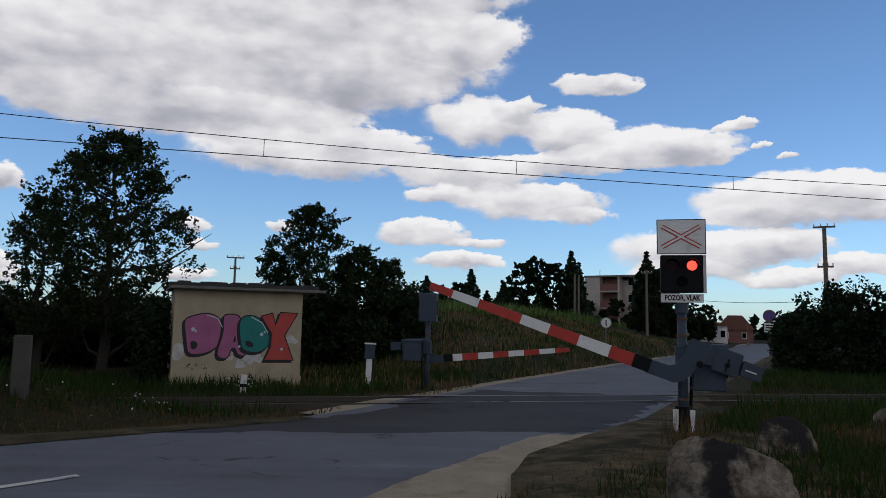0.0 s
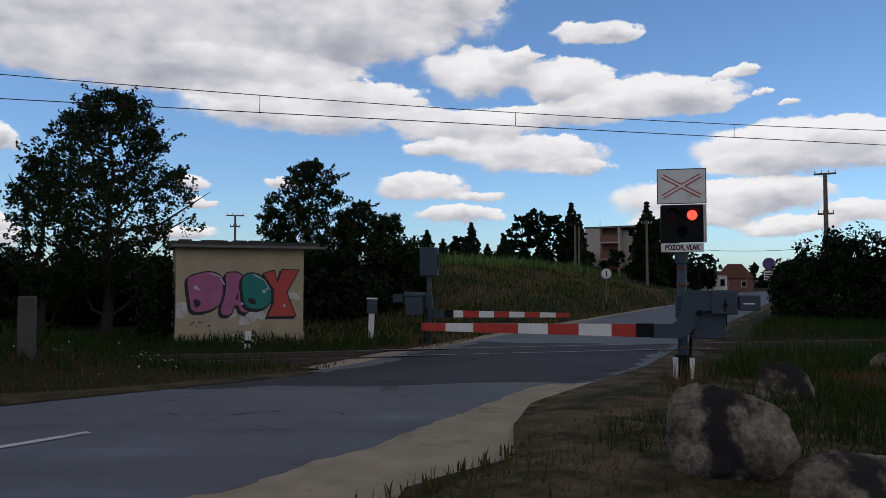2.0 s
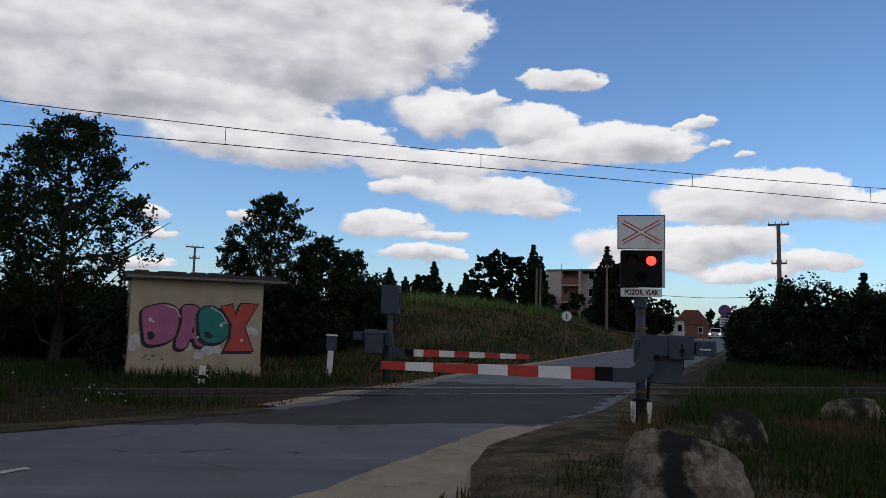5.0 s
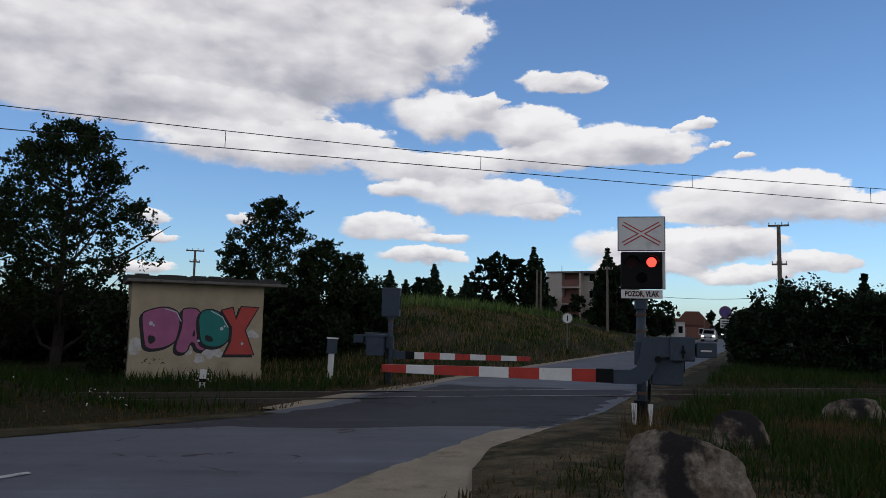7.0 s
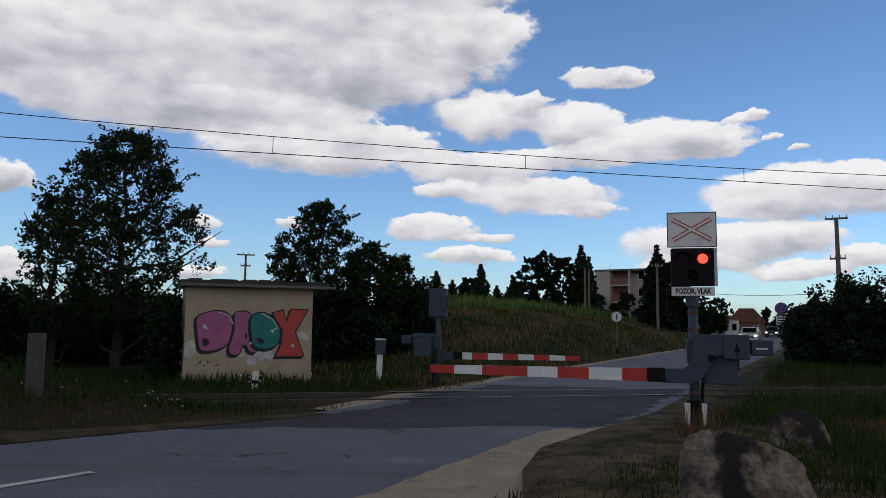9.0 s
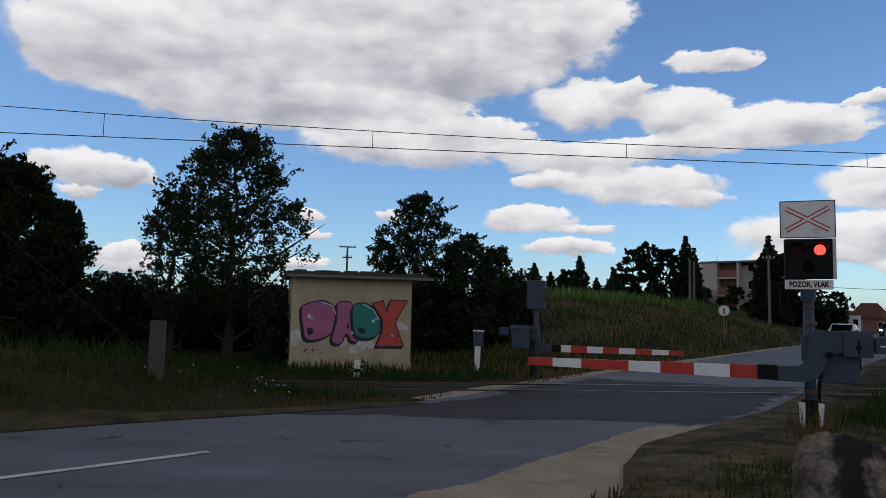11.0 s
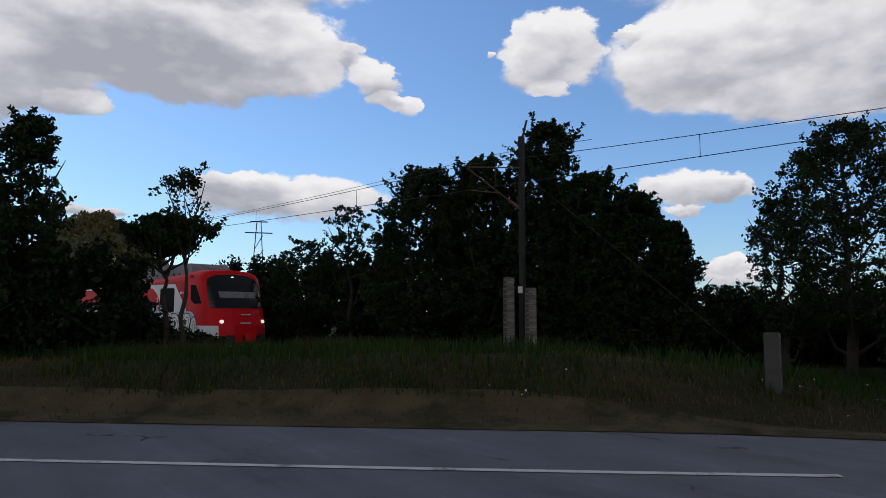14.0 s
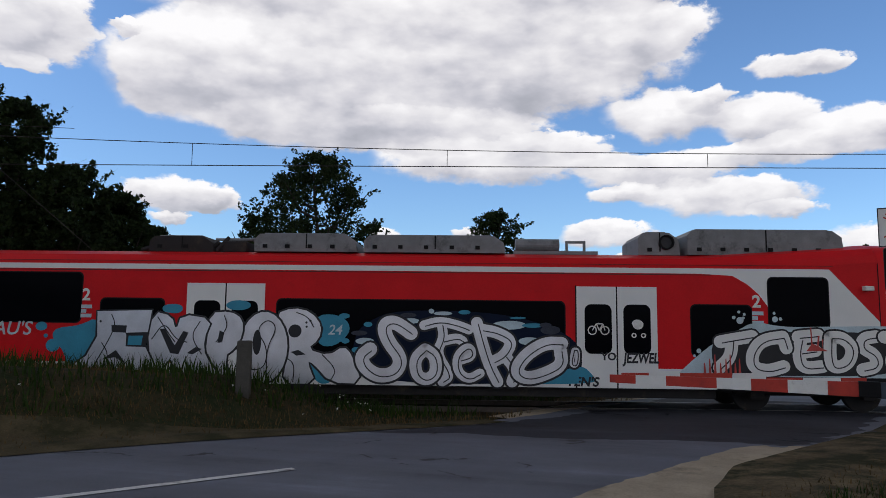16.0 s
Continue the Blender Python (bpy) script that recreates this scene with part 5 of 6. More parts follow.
def brick_pillar(az, d, z0, top, w):
    p = polar(az, d, z0)
    th = empty("brick_pillar", pose(*p, 0, 0, az), "pillar of pale bricks beside the catenary mast", "pillar", "brick pillars")
    h = top - z0
    part("core", B(-w / 2 + 0.02, w / 2 - 0.02, -w / 2 + 0.02, w / 2 - 0.02, 0, h), M["mortar"], th)
    bm = B(-0.125, 0.125, -0.06, 0.06, 0.0, 0.065, 0.006)
    me = bpy.data.meshes.new("brick")
    bm.to_mesh(me)
    bm.free()
    me.materials.append(M["brick"])
    half = w / 2 - 0.055
    for r in range(int(h / 0.077)):
        z = r * 0.077
        flip = r % 2
        for sx, sy, rz in ((-0.0, -half, 0), (0.0, half, 0), (-half, 0, 90), (half, 0, 90)):
            b = new("brick", me)
            b.parent = th
            sh = (0.06 if flip else -0.06)
            b.matrix_basis = pose(sx + (sh if rz == 0 else 0), sy + (0 if rz == 0 else sh), z + 0.002 * (sx != 0), 0, 0, rz)


brick_pillar(49.85, 23.4, -0.2, 2.85, 0.36)
brick_pillar(48.1, 23.4, -0.2, 2.5, 0.36)


# ---- poles, signs, buildings beyond ----
def pole(az, d, top, label, arms=(), r=0.11, base=None):
    p = polar(az, d)
    b = ground_z(p) if base is None else base
    h = EYE + d * math.tan(radians(top)) - b
    th = empty("utility_pole", pose(p.x, p.y, b - 0.2, 0, 0, az), label, "pole")
    part("shaft", Tb((0, 0, 0), (0, 0, h + 0.2), r, r * 0.7, 10), M["wood"], th)
    for z, w in arms:
        part("cross_arm", B(-w, w, -0.05, 0.05, h + 0.2 - z, h + 0.3 - z, 0.01), M["wood"], th)
        for sx in (-0.9, -0.3, 0.3, 0.9):
            part("insulator", Tb((sx * w, 0, h + 0.3 - z), (sx * w, 0, h + 0.45 - z), 0.035, 0.025, 8), M["white"], th)
    return th


pole(-28.5, 44, 7.6, "tall dark power pole behind the hedge", ((0.1, 0.55), (2.3, 0.4)), 0.15)
pole(-10.6, 74, 4.3, "weathered power pole on the hill", (), 0.15)
pole(-10.9, 74, 4.2, "weathered power pole on the hill", (), 0.13)
pole(-16.1, 68, 4.6, "pale power pole at the roadside", ((0.3, 0.5),), 0.14)
pole(-23.25, 100, 0.6, "thin pole by the roadside", (), 0.09)
pole(16.4, 60, 5.0, "distant power pole behind the shed", ((0.1, 0.7), (1.0, 0.4)), 0.12)
pyl = empty("pylon", pose(*polar(69.85, 130, 0), 0, 0, 69.85), "distant lattice power pylon", "pylon")
H_PYL = EYE + 130 * math.tan(radians(7.3))
for sx in (-1, 1):
    for sy in (-1, 1):
        part("leg", Tb((sx * 1.5, sy * 1.5, 0), (sx * 0.35, sy * 0.35, H_PYL), 0.08, n=5), M["steel"], pyl)
for z, w in ((H_PYL - 0.2, 1.5), (H_PYL - 2.2, 2.4)):
    part("cross_arm", B(-w, w, -0.2, 0.2, z, z + 0.16), M["steel"], pyl)
for k in range(6):
    z = k * 2.6
    part("brace", Tb((-1.5 + 0.06 * z, -1, z), (1.5 - 0.06 * z, -1, z + 2.6), 0.07, n=5), M["steel"], pyl)
bmw = bmesh.new()
wire(bmw, [polar(-16.1 - 12.4 * k / 12, 68 - 24 * k / 12, 4.7 - 1.3 * k / 12 - 0.35 * math.sin(math.pi * k / 12)) for k in range(13)], 0.018)
tagged(part("power_line", bmw, M["copper"]), "thin sagging power line over the road", "wire")


def round_sign(az, d, zc, r, face, label, plate=False):
    p = polar(az, d)
    b = ground_z(p)
    th = empty("road_sign", pose(p.x, p.y, b, 0, 0, az + 6), label, "road sign")
    part("sign_post", Tb((0, 0.04, -0.2), (0, 0.04, zc - b + r * 0.8), 0.035, n=8), M["concrete"], th)
    part("disc", disc(bmesh.new(), 0, zc - b, 0.0, r, 24, 0.02), M["white" if not plate else "violet"], th)
    if plate:
        part("rim", rim_bm(0, zc - b, r * 0.86, r, -0.021, -0.026), M["balcony"], th, "faded red rim")
        pl = part("plate", B(-0.27, 0.27, -0.01, 0.01, zc - b - r - 0.55, zc - b - r - 0.05, 0.01), M["white"], th)
        for k in range(3):
            part("text_bar", B(-0.2, 0.2 - 0.06 * k, -0.014, -0.010, zc - b - r - 0.2 - 0.13 * k, zc - b - r - 0.14 - 0.13 * k), M["dark"], pl)
    else:
        part("rim", rim_bm(0, zc - b, r * 0.85, r, -0.021, -0.026), M["concrete"], th)
        part("mark", B(-0.03, 0.03, -0.028, -0.02, zc - b - 0.18, zc - b + 0.15), M["dark"], th)


def rim_bm(x, z, r0, r1, y0, y1, n=28):
    bm = bmesh.new()
    for k in range(n):
        a, b = 6.28319 * k / n, 6.28319 * (k + 1) / n
        slab(bm, [(x + r0 * math.cos(a), z + r0 * math.sin(a)), (x + r1 * math.cos(a), z + r1 * math.sin(a)), (x + r1 * math.cos(b), z + r1 * math.sin(b)), (x + r0 * math.cos(b), z + r0 * math.sin(b))], y0, y1)
    return bm


round_sign(-13.0, 40, EYE + 40 * math.tan(radians(0.48)), 0.31, "white", "weathered round sign seen from behind on the slope")
round_sign(-24.75, 42, EYE + 42 * math.tan(radians(1.17)), 0.33, "violet", "faded round no-stopping sign with a small plate", True)


def flats():
    p = polar(-12.55, 100)
    z0, top = 2.0, EYE + 100 * math.tan(radians(4.05))
    h = top - z0
    th = empty("apartment_building", pose(p.x, p.y, z0, 0, 0, -31), "pale rendered block of flats with brown balconies", "building")
    part("gable_wall", B(-2.2, 0.0, 0.0, 9.0, -2.0, h), M["facade"], th)
    part("front_wall", B(0.0, 7.5, 1.3, 9.0, -2.0, h - 0.3), M["facade"], th)
    part("roof", B(-2.3, 7.6, -0.1, 9.1, h, h + 0.25, 0.03), M["concrete"], th)
    part("side_fin", B(2.5, 2.75, -0.1, 1.3, -2.0, h), M["facade"], th)
    for k in range(3):
        z = 0.2 + k * 2.3
        b = part("balcony", B(0.0, 2.5, 0.0, 1.3, z - 0.2, z), M["facade"], th)
        part("parapet", B(0.0, 2.5, 0.0, 0.08, z, z + 0.9), M["balcony"], b)
        part("recess", B(0.05, 2.45, 1.24, 1.297, z, z + 2.1), M["balcony"], b)
        for x in (3.5, 5.2, 6.6):
            w = part("window", B(x, x + 0.9, 1.24, 1.297, z + 0.7, z + 1.9), M["white"], th)
            part("pane", B(x + 0.08, x + 0.82, 1.22, 1.238, z + 0.78, z + 1.82), M["glass"], w)
    part("aerial", Tb((-1.0, 3, h), (-1.0, 3, h + 1.3), 0.03), M["rust"], th)


flats()


def house(az, d, w, h, rh, wall, label, windows=3, rz=0):
    p = polar(az, d)
    th = empty("house", pose(p.x, p.y, ground_z(p) - 0.3, 0, 0, az + rz), label, "house")
    part("wall", B(-w / 2, w / 2, 0, 6, 0, h), M[wall], th)
    bm = bmesh.new()
    slab(bm, [(-w / 2 - 0.3, h), (w / 2 + 0.3, h), (w / 2 - w * 0.3, h + rh), (-w / 2 + w * 0.3, h + rh)], -0.3, 6.3)
    part("roof", bm, M["tile"], th, "reddish tiled roof")
    for k in range(windows):
        x = -w / 2 + w * (k + 0.5) / windows
        wd = part("window", B(x - 0.35, x + 0.35, -0.03, -0.004, h * 0.35, h * 0.8), M["white"], th)
        part("pane", B(x - 0.28, x + 0.28, -0.05, -0.032, h * 0.4, h * 0.76), M["glass"], wd)


house(-20.9, 106, 3.6, 2.6, 0.5, "white", "small white roadside house with dark windows")
house(-22.4, 120, 5.2, 2.2, 2.2, "balcony", "brown house with a reddish tiled roof", 2)
house(-19.5, 108, 2.2, 2.4, 0.4, "white", "small white outbuilding by the road", 1)


# ---- cars ----
def wheel_parts(th, x, y, r=0.32):
    w = part("wheel", Tb((x, y - 0.1, r), (x, y + 0.1, r), r, n=18), M["rubber"], th)
    part("rim", Tb((x, y - 0.11, r), (x, y + 0.11, r), r * 0.6, n=14), M["rail"], w)


def car(name, paint_mat, label):
    """Heading along +x."""
    th = empty(name, pose(0, 0, 0), label, "car", "cars on the road")
    prof = [(-2.1, 0.35), (-2.15, 0.75), (-2.0, 1.0), (-1.6, 1.42), (-0.2, 1.5), (0.35, 1.42), (1.05, 0.98), (1.85, 0.86), (2.1, 0.68), (2.12, 0.3)]
    bm = bmesh.new()
    rows = []
    for y, k in ((-0.88, 0.9), (-0.82, 1.0), (0.0, 1.015), (0.82, 1.0), (0.88, 0.9)):
        rows.append([bm.verts.new((x * (0.97 if abs(y) > 0.85 else 1.0), y * (0.84 if z > 1.2 else 1), 0.3 + (z - 0.3) * (k if z > 0.8 else 1))) for x, z in prof])
    for a, b in zip(rows, rows[1:]):
        for i in range(len(prof)):
            j = (i + 1) % len(prof)
            bm.faces.new((a[i], a[j], b[j], b[i]))
    bm.faces.new(rows[0])
    bm.faces.new(rows[-1][::-1])
    bmesh.ops.recalc_face_normals(bm, faces=bm.faces)
    part("body", bm, M[paint_mat], th)
    part("windscreen", box(bmesh.new(), -0.41, 0.41, -0.62, 0.62, -0.01, 0.012, m=Matrix.Translation((0.72, 0, 1.22)) @ Matrix.Rotation(radians(32), 4, "Y")), M["glass"], th)
    part("grille", B(2.1, 2.13, -0.45, 0.45, 0.42, 0.62), M["dark"], th)
    part("plate", B(2.125, 2.14, -0.26, 0.26, 0.42, 0.53), M["white"], th)
    for y in (-0.66, 0.66):
        part("headlight", B(2.03, 2.13, y - 0.16, y + 0.16, 0.62, 0.78, 0.03), M["lamp"], th)
        part("mirror", B(0.55, 0.7, y * 1.36 - 0.1, y * 1.36 + 0.1, 0.95, 1.08, 0.02), M["dark"], th)
        for x in (-1.3, 1.35):
            wheel_parts(th, x, y * 1.2)
    return th


car_a = car("car", "car_white", "pale silver car approaching with headlights on")
car_b = car("car", "car_dark", "dark car following with headlights on")


# ---- train ----
HALF = 1.41


def ring(w, top, low=0.5):
    """One half-outline of the body from sill over the roof."""
    sh = top - 0.48
    k = w / HALF
    left = [(-1.34 * k, low), (-1.41 * k, low + 0.35), (-1.41 * k, 1.28), (-1.41 * k, sh), (-1.36 * k, sh + 0.16), (-1.2 * k, sh + 0.32), (-0.8 * k, top - 0.05), (0, top)]
    return left + [(-y, z) for y, z in left[-2::-1]]


def loft(sections, keep, flip=False):
    """Skin between (x, ring) sections, of the cells for which keep(i, j) holds."""
    bm = bmesh.new()
    rows = [[bm.verts.new((x + dx, y, z)) for (y, z), dx in zip(r, dxs)] for x, r, dxs in sections]
    for i in range(len(rows) - 1):
        for j in range(len(rows[0]) - 1):
            if keep(i, j):
                bm.faces.new((rows[i][j], rows[i + 1][j], rows[i + 1][j + 1], rows[i][j + 1]))
    bmesh.ops.delete(bm, geom=[v for v in bm.verts if not v.link_faces], context="VERTS")
    bmesh.ops.recalc_face_normals(bm, faces=bm.faces)
    return bm


def rrect(x0, x1, z0, z1, r=0.12):
    out = []
    for cx, cz, a in ((x1 - r, z1 - r, 0), (x0 + r, z1 - r, 90), (x0 + r, z0 + r, 180), (x1 - r, z0 + r, 270)):
        out += [(cx + r * math.cos(radians(a + 22.5 * k)), cz + r * math.sin(radians(a + 22.5 * k))) for k in range(5)]
    return out


def on_side(parent, name, pts, material, lift, thick=0.004, label="", side=-1):
    """A flat piece on the body side, lift metres proud."""
    y = HALF + lift
    return part(name, S(pts, side * y, side * (y - thick)), M[material], parent, label)


def graffiti(parent, x0, x1, z0, z1, count, seed, fill, lift, back=None, back_mat="blue"):
    """Interlocking rounded spray-paint shapes that spell nothing."""
    r = random.Random(seed)
    if back:
        for k in range(back):
            cx, cz = x0 + (x1 - x0) * r.random(), z0 + (z1 - z0) * (0.45 + 0.55 * r.random())
            rad = 0.06 + 0.2 * r.random()
            pts = [(cx + rad * (1.6 + 0.5 * r.random()) * math.cos(a), min(cz + rad * (0.7 + 0.4 * r.random()) * math.sin(a), z1 + 0.15)) for a in np.linspace(0, 5.7, 9)]
            on_side(parent, "paint_cloud", round_off(pts), back_mat, lift + 0.0006 * k)
    w = (x1 - x0) / count
    for k in range(count):
        a = x0 + w * k - 0.08
        b = a + w * (1.12 + 0.2 * r.random())
        lo, hi = z0 + 0.06 * r.random(), z1 - 0.22 * r.random()
        m, t = (lo + hi) / 2 + r.uniform(-0.15, 0.15), w * (0.32 + 0.12 * r.random())
        kind = r.choice("SCLNO")
        if kind == "S":
            pts = [(a, hi - 0.1), (b, hi), (b, hi - 0.3), (a + t, hi - 0.36), (b, m), (b, lo), (a, lo), (a, lo + 0.28), (b - t, lo + 0.3), (a, m)]
        elif kind == "C":
            pts = [(a, hi - 0.05), (b, hi), (b - 0.05, hi - 0.34), (a + t, hi - 0.3), (a + t, lo + 0.3), (b, lo + 0.34), (b, lo), (a + 0.05, lo)]
        elif kind == "L":
            pts = [(a, hi), (a + t, hi + 0.05), (a + t, lo + 0.32), (b, lo + 0.4), (b + 0.1, lo), (a - 0.04, lo)]
        elif kind == "N":
            pts = [(a, hi), (a + t, hi), (b - t, m), (b - t, hi), (b, hi + 0.05), (b, lo), (b - t, lo), (a + t, m - 0.1), (a + t, lo), (a, lo)]
        else:
            pts = [(a, m), (a + w * 0.3, hi), (b - w * 0.2, hi), (b, m), (b - w * 0.2, lo), (a + w * 0.3, lo)]
        soft = round_off(pts, 2)
        y = lift + 0.006 + 0.0016 * k
        on_side(parent, "paint_edge", grown(soft, 0.065), "black", y)
        on_side(parent, "paint_shape", soft, fill if k % 5 else "pale", y + 0.0008)
        q = (a + b) / 2
        stroke = [(q + r.uniform(-0.2, 0.0), hi - 0.25), (q + r.uniform(-0.05, 0.2), m), (q + r.uniform(-0.15, 0.1), lo + 0.25)]
        for p, s in zip(stroke, stroke[1:]):
            on_side(parent, "paint_stroke", bar_pts(p, s, 0.022), "black", y + 0.0014)


def grown(pts, d):
    n = len(pts)
    area = sum(pts[i][0] * pts[(i + 1) % n][1] - pts[(i + 1) % n][0] * pts[i][1] for i in range(n))
    sg = 1 if area > 0 else -1
    out = []
    for i in range(n):
        a, b, c = Vector(pts[i - 1]), Vector(pts[i]), Vector(pts[(i + 1) % n])
        e = (b - a).normalized() + (c - b).normalized()
        e = e.normalized() if e.length > 1e-6 else Vector((1, 0))
        out.append((b.x + e.y * sg * d, b.y - e.x * sg * d))
    return out


def train_door(parent, x0, side, signs=False):
    d = on_side(parent, "door", [(x0, 0.5), (x0 + 1.72, 0.5), (x0 + 1.72, 2.66), (x0, 2.66)], "train_white", 0.012, 0.02, "white double sliding door", side)
    on_side(d, "door_seam", [(x0 + 0.845, 0.5), (x0 + 0.875, 0.5), (x0 + 0.875, 2.66), (x0 + 0.845, 2.66)], "dark", 0.0135, 0.004, "", side)
    for a in (0.17, 1.0):
        on_side(d, "door_window", rrect(x0 + a, x0 + a + 0.58, 1.22, 2.28, 0.14), "glass", 0.0145, 0.004, "", side)
    if signs:
        for cx in (x0 + 0.33, x0 + 0.6):
            part("pictogram", rim_bm(cx, 1.72, 0.075, 0.1, side * (HALF + 0.016), side * (HALF + 0.018), 16), M["white"], d, "white bicycle pictogram")
        for a, b in (((0.33, 1.72), (0.42, 1.86)), ((0.42, 1.86), (0.56, 1.86)), ((0.56, 1.86), (0.6, 1.72)), ((0.42, 1.86), (0.48, 1.72)), ((0.48, 1.72), (0.56, 1.86))):
            on_side(d, "pictogram", bar_pts((x0 + a[0], a[1]), (x0 + b[0], b[1]), 0.012), "white", 0.018, 0.002, "", side)
        on_side(d, "pictogram", round_off([(x0 + 1.16, 1.9), (x0 + 1.28, 1.98), (x0 + 1.44, 1.9), (x0 + 1.4, 1.76), (x0 + 1.24, 1.74)]), "white", 0.018, 0.002, "white pram pictogram", side)
        for cx in (1.22, 1.42):
            part("pictogram", rim_bm(x0 + cx, 1.62, 0.03, 0.055, side * (HALF + 0.016), side * (HALF + 0.018), 12), M["white"], d)
    return d


def bogie(parent, x):
    bg = part("bogie", B(x - 1.6, x + 1.6, -1.0, 1.0, 0.35, 0.62, 0.04), M["under"], parent)
    for dx in (-1.2, 1.2):
        for y in (-0.75, 0.75):
            part("wheel", Tb((x + dx, y - 0.065, 0.42), (x + dx, y + 0.065, 0.42), 0.42, n=28), M["under"], bg)
        for y in (-1.05, 1.05):
            part("axle_box", B(x + dx - 0.16, x + dx + 0.16, y - 0.1, y + 0.1, 0.28, 0.58, 0.03), M["under"], bg)
    for y in (-1.0, 1.0):
        part("spring", Tb((x, y, 0.45), (x, y, 0.8), 0.17, n=14), M["under"], bg)


def end_car(name, m):
    """A driving car; the seam to the next car at x = -14.2, the nose at 8.6."""
    th = empty(name, m, "red and white diesel railcar covered in graffiti", "train", "cars of the train")
    flat = lambda n: [0.0] * n
    n = 15
    secs = [(-14.2, ring(HALF, 3.46), flat(n)), (2.5, ring(HALF, 3.46), flat(n)), (5.6, ring(HALF, 3.66), flat(n)), (6.44, ring(HALF, 3.72), flat(n))]
    body = part("body", loft(secs, lambda i, j: True), M["train_red"], th)
    part("end_wall", S(ring(HALF, 3.46), -0.03, 0.03), M["under"], th).matrix_basis = pose(-14.2, 0, 0, 0, 0, 90)
    # cab: sections lean back towards the roof
    cab = []
    for x, w, top, lean in ((6.305, 1.41, 3.72, 0.0), (7.0, 1.41, 3.71, 0.0), (7.5, 1.405, 3.66, 0.12), (7.85, 1.37, 3.58, 0.42), (8.12, 1.27, 3.48, 0.68), (8.34, 1.1, 3.36, 0.88), (8.49, 0.85, 3.24, 1.0), (8.58, 0.5, 3.15, 1.06)):
        r = ring(w, top)
        x, lean = 6.445 + (x - 6.305) * 1.06, lean * 1.15
        cab.append((x, r, [-lean * max(0.0, (z - 1.2) / 2.4) ** 1.05 for y, z in r]))
    screen = lambda i, j: i >= 4 and 3 <= j < 11
    part("windscreen_surround", loft(cab, screen), M["screen"], th, "black glazed brow over the windscreen", smooth=True)
    part("cab", loft(cab, lambda i, j: 1 < j < 12 and not screen(i, j)), M["train_red"], th, "curved red driver's cab", smooth=True)
    part("nose_apron", loft(cab, lambda i, j: i < 5 and not 1 < j < 12), M["train_white"], th, "white lower nose apron", smooth=True)
    part("nose_skirt", loft(cab, lambda i, j: i >= 5 and not 0 < j < 13), M["under"], th, "dark skirt under the nose", smooth=True)
    part("nose_panel", loft(cab, lambda i, j: i >= 5 and j in (1, 12)), M["train_red"], th, "red panel under the headlights", smooth=True)
    x, r, dx = cab[-1]
    bm = bmesh.new()
    pts = [bm.verts.new((x + d, y, z)) for (y, z), d in zip(r, dx)]
    bm.faces.new((pts[2], pts[3], pts[11], pts[12]))
    part("nose_face", bm, M["train_red"], th)
    bm = bmesh.new()
    pts = [bm.verts.new((x + d, y, z)) for (y, z), d in zip(r, dx)]
    bm.faces.new(pts[3:12])
    part("brow_face", bm, M["screen"], th)
    bm = bmesh.new()
    pts = [bm.verts.new((x + d, y, z)) for (y, z), d in zip(r, dx)]
    bm.faces.new(pts[:3] + pts[12:])
    part("apron_face", bm, M["train_red"], th)

    def glass_strip(z0, z1, material, name, push, i0, frac0=0.0):
        """A band round the nose between two heights."""
        bm = bmesh.new()
        cols = []
        for (xx, rr, dd), _ in zip(cab[i0:], range(9)):
            w = -rr[3][0]
            top = rr[7][1]
            lean = -dd[7] / max(1e-6, ((top - 1.2) / 2.4) ** 1.05)
            line = []
            for k in range(9):
                z = z0 + (min(z1, top - 0.5 + 0.3) - z0) * k / 8
                line.append((xx - lean * max(0.0, (z - 1.2) / 2.4) ** 1.05, w if z < top - 0.4 else w * 0.96, z))
            cols.append(line)
        path = [[(p[0] + push, -p[1] - push, p[2]) for p in c] for c in cols] + [[(p[0] + push * 1.2, p[1] + push, p[2]) for p in c] for c in cols[::-1]]
        vs = [[bm.verts.new(p) for p in c] for c in path]
        for a, b in zip(vs, vs[1:]):
            for k in range(8):
                bm.faces.new((a[k], b[k], b[k + 1], a[k + 1]))
        bmesh.ops.recalc_face_normals(bm, faces=bm.faces)
        return part(name, bm, M[material], th)
    glass_strip(2.02, 3.4, "screen", "windscreen", 0.012, 4)["label"] = "large dark raked windscreen"
    # grey band laid over the glass to stand for a reflection
    glass_strip(2.45, 2.72, "train_grey", "sun_blind", 0.017, 6)["label"] = "pale band on the windscreen painted as a reflection"
    part("top_lamp", Tb((7.6, 0, 3.32), (7.72, 0, 3.32), 0.07, n=12), M["lamp_dim"], th, "small lit top headlight")
    for z, w in ((1.72, 0.22), (1.36, 0.24)):
        part("number_bar", B(8.83, 8.87, -w, w, z, z + 0.05), M["pale"], th)
    for y in (-0.98, 0.98):
        part("headlight", Tb((8.56, y, 1.45), (8.65, y, 1.45), 0.075, n=14), M["lamp_dim"], th, "round lit headlight")
        part("buffer", B(8.6, 9.1, y * 0.75 - 0.13, y * 0.75 + 0.13, 0.62, 0.9, 0.04), M["under"], th)
        part("tail_lamp", Tb((8.56, y, 1.2), (8.64, y, 1.2), 0.05, n=10), M["red"], th)
    part("coupler", Tb((8.6, 0, 0.8), (9.2, 0, 0.8), 0.12, n=12), M["under"], th)
    part("coupler_head", B(9.1, 9.4, -0.18, 0.18, 0.62, 0.98, 0.05), M["train_red"], th, "red coupler cover")
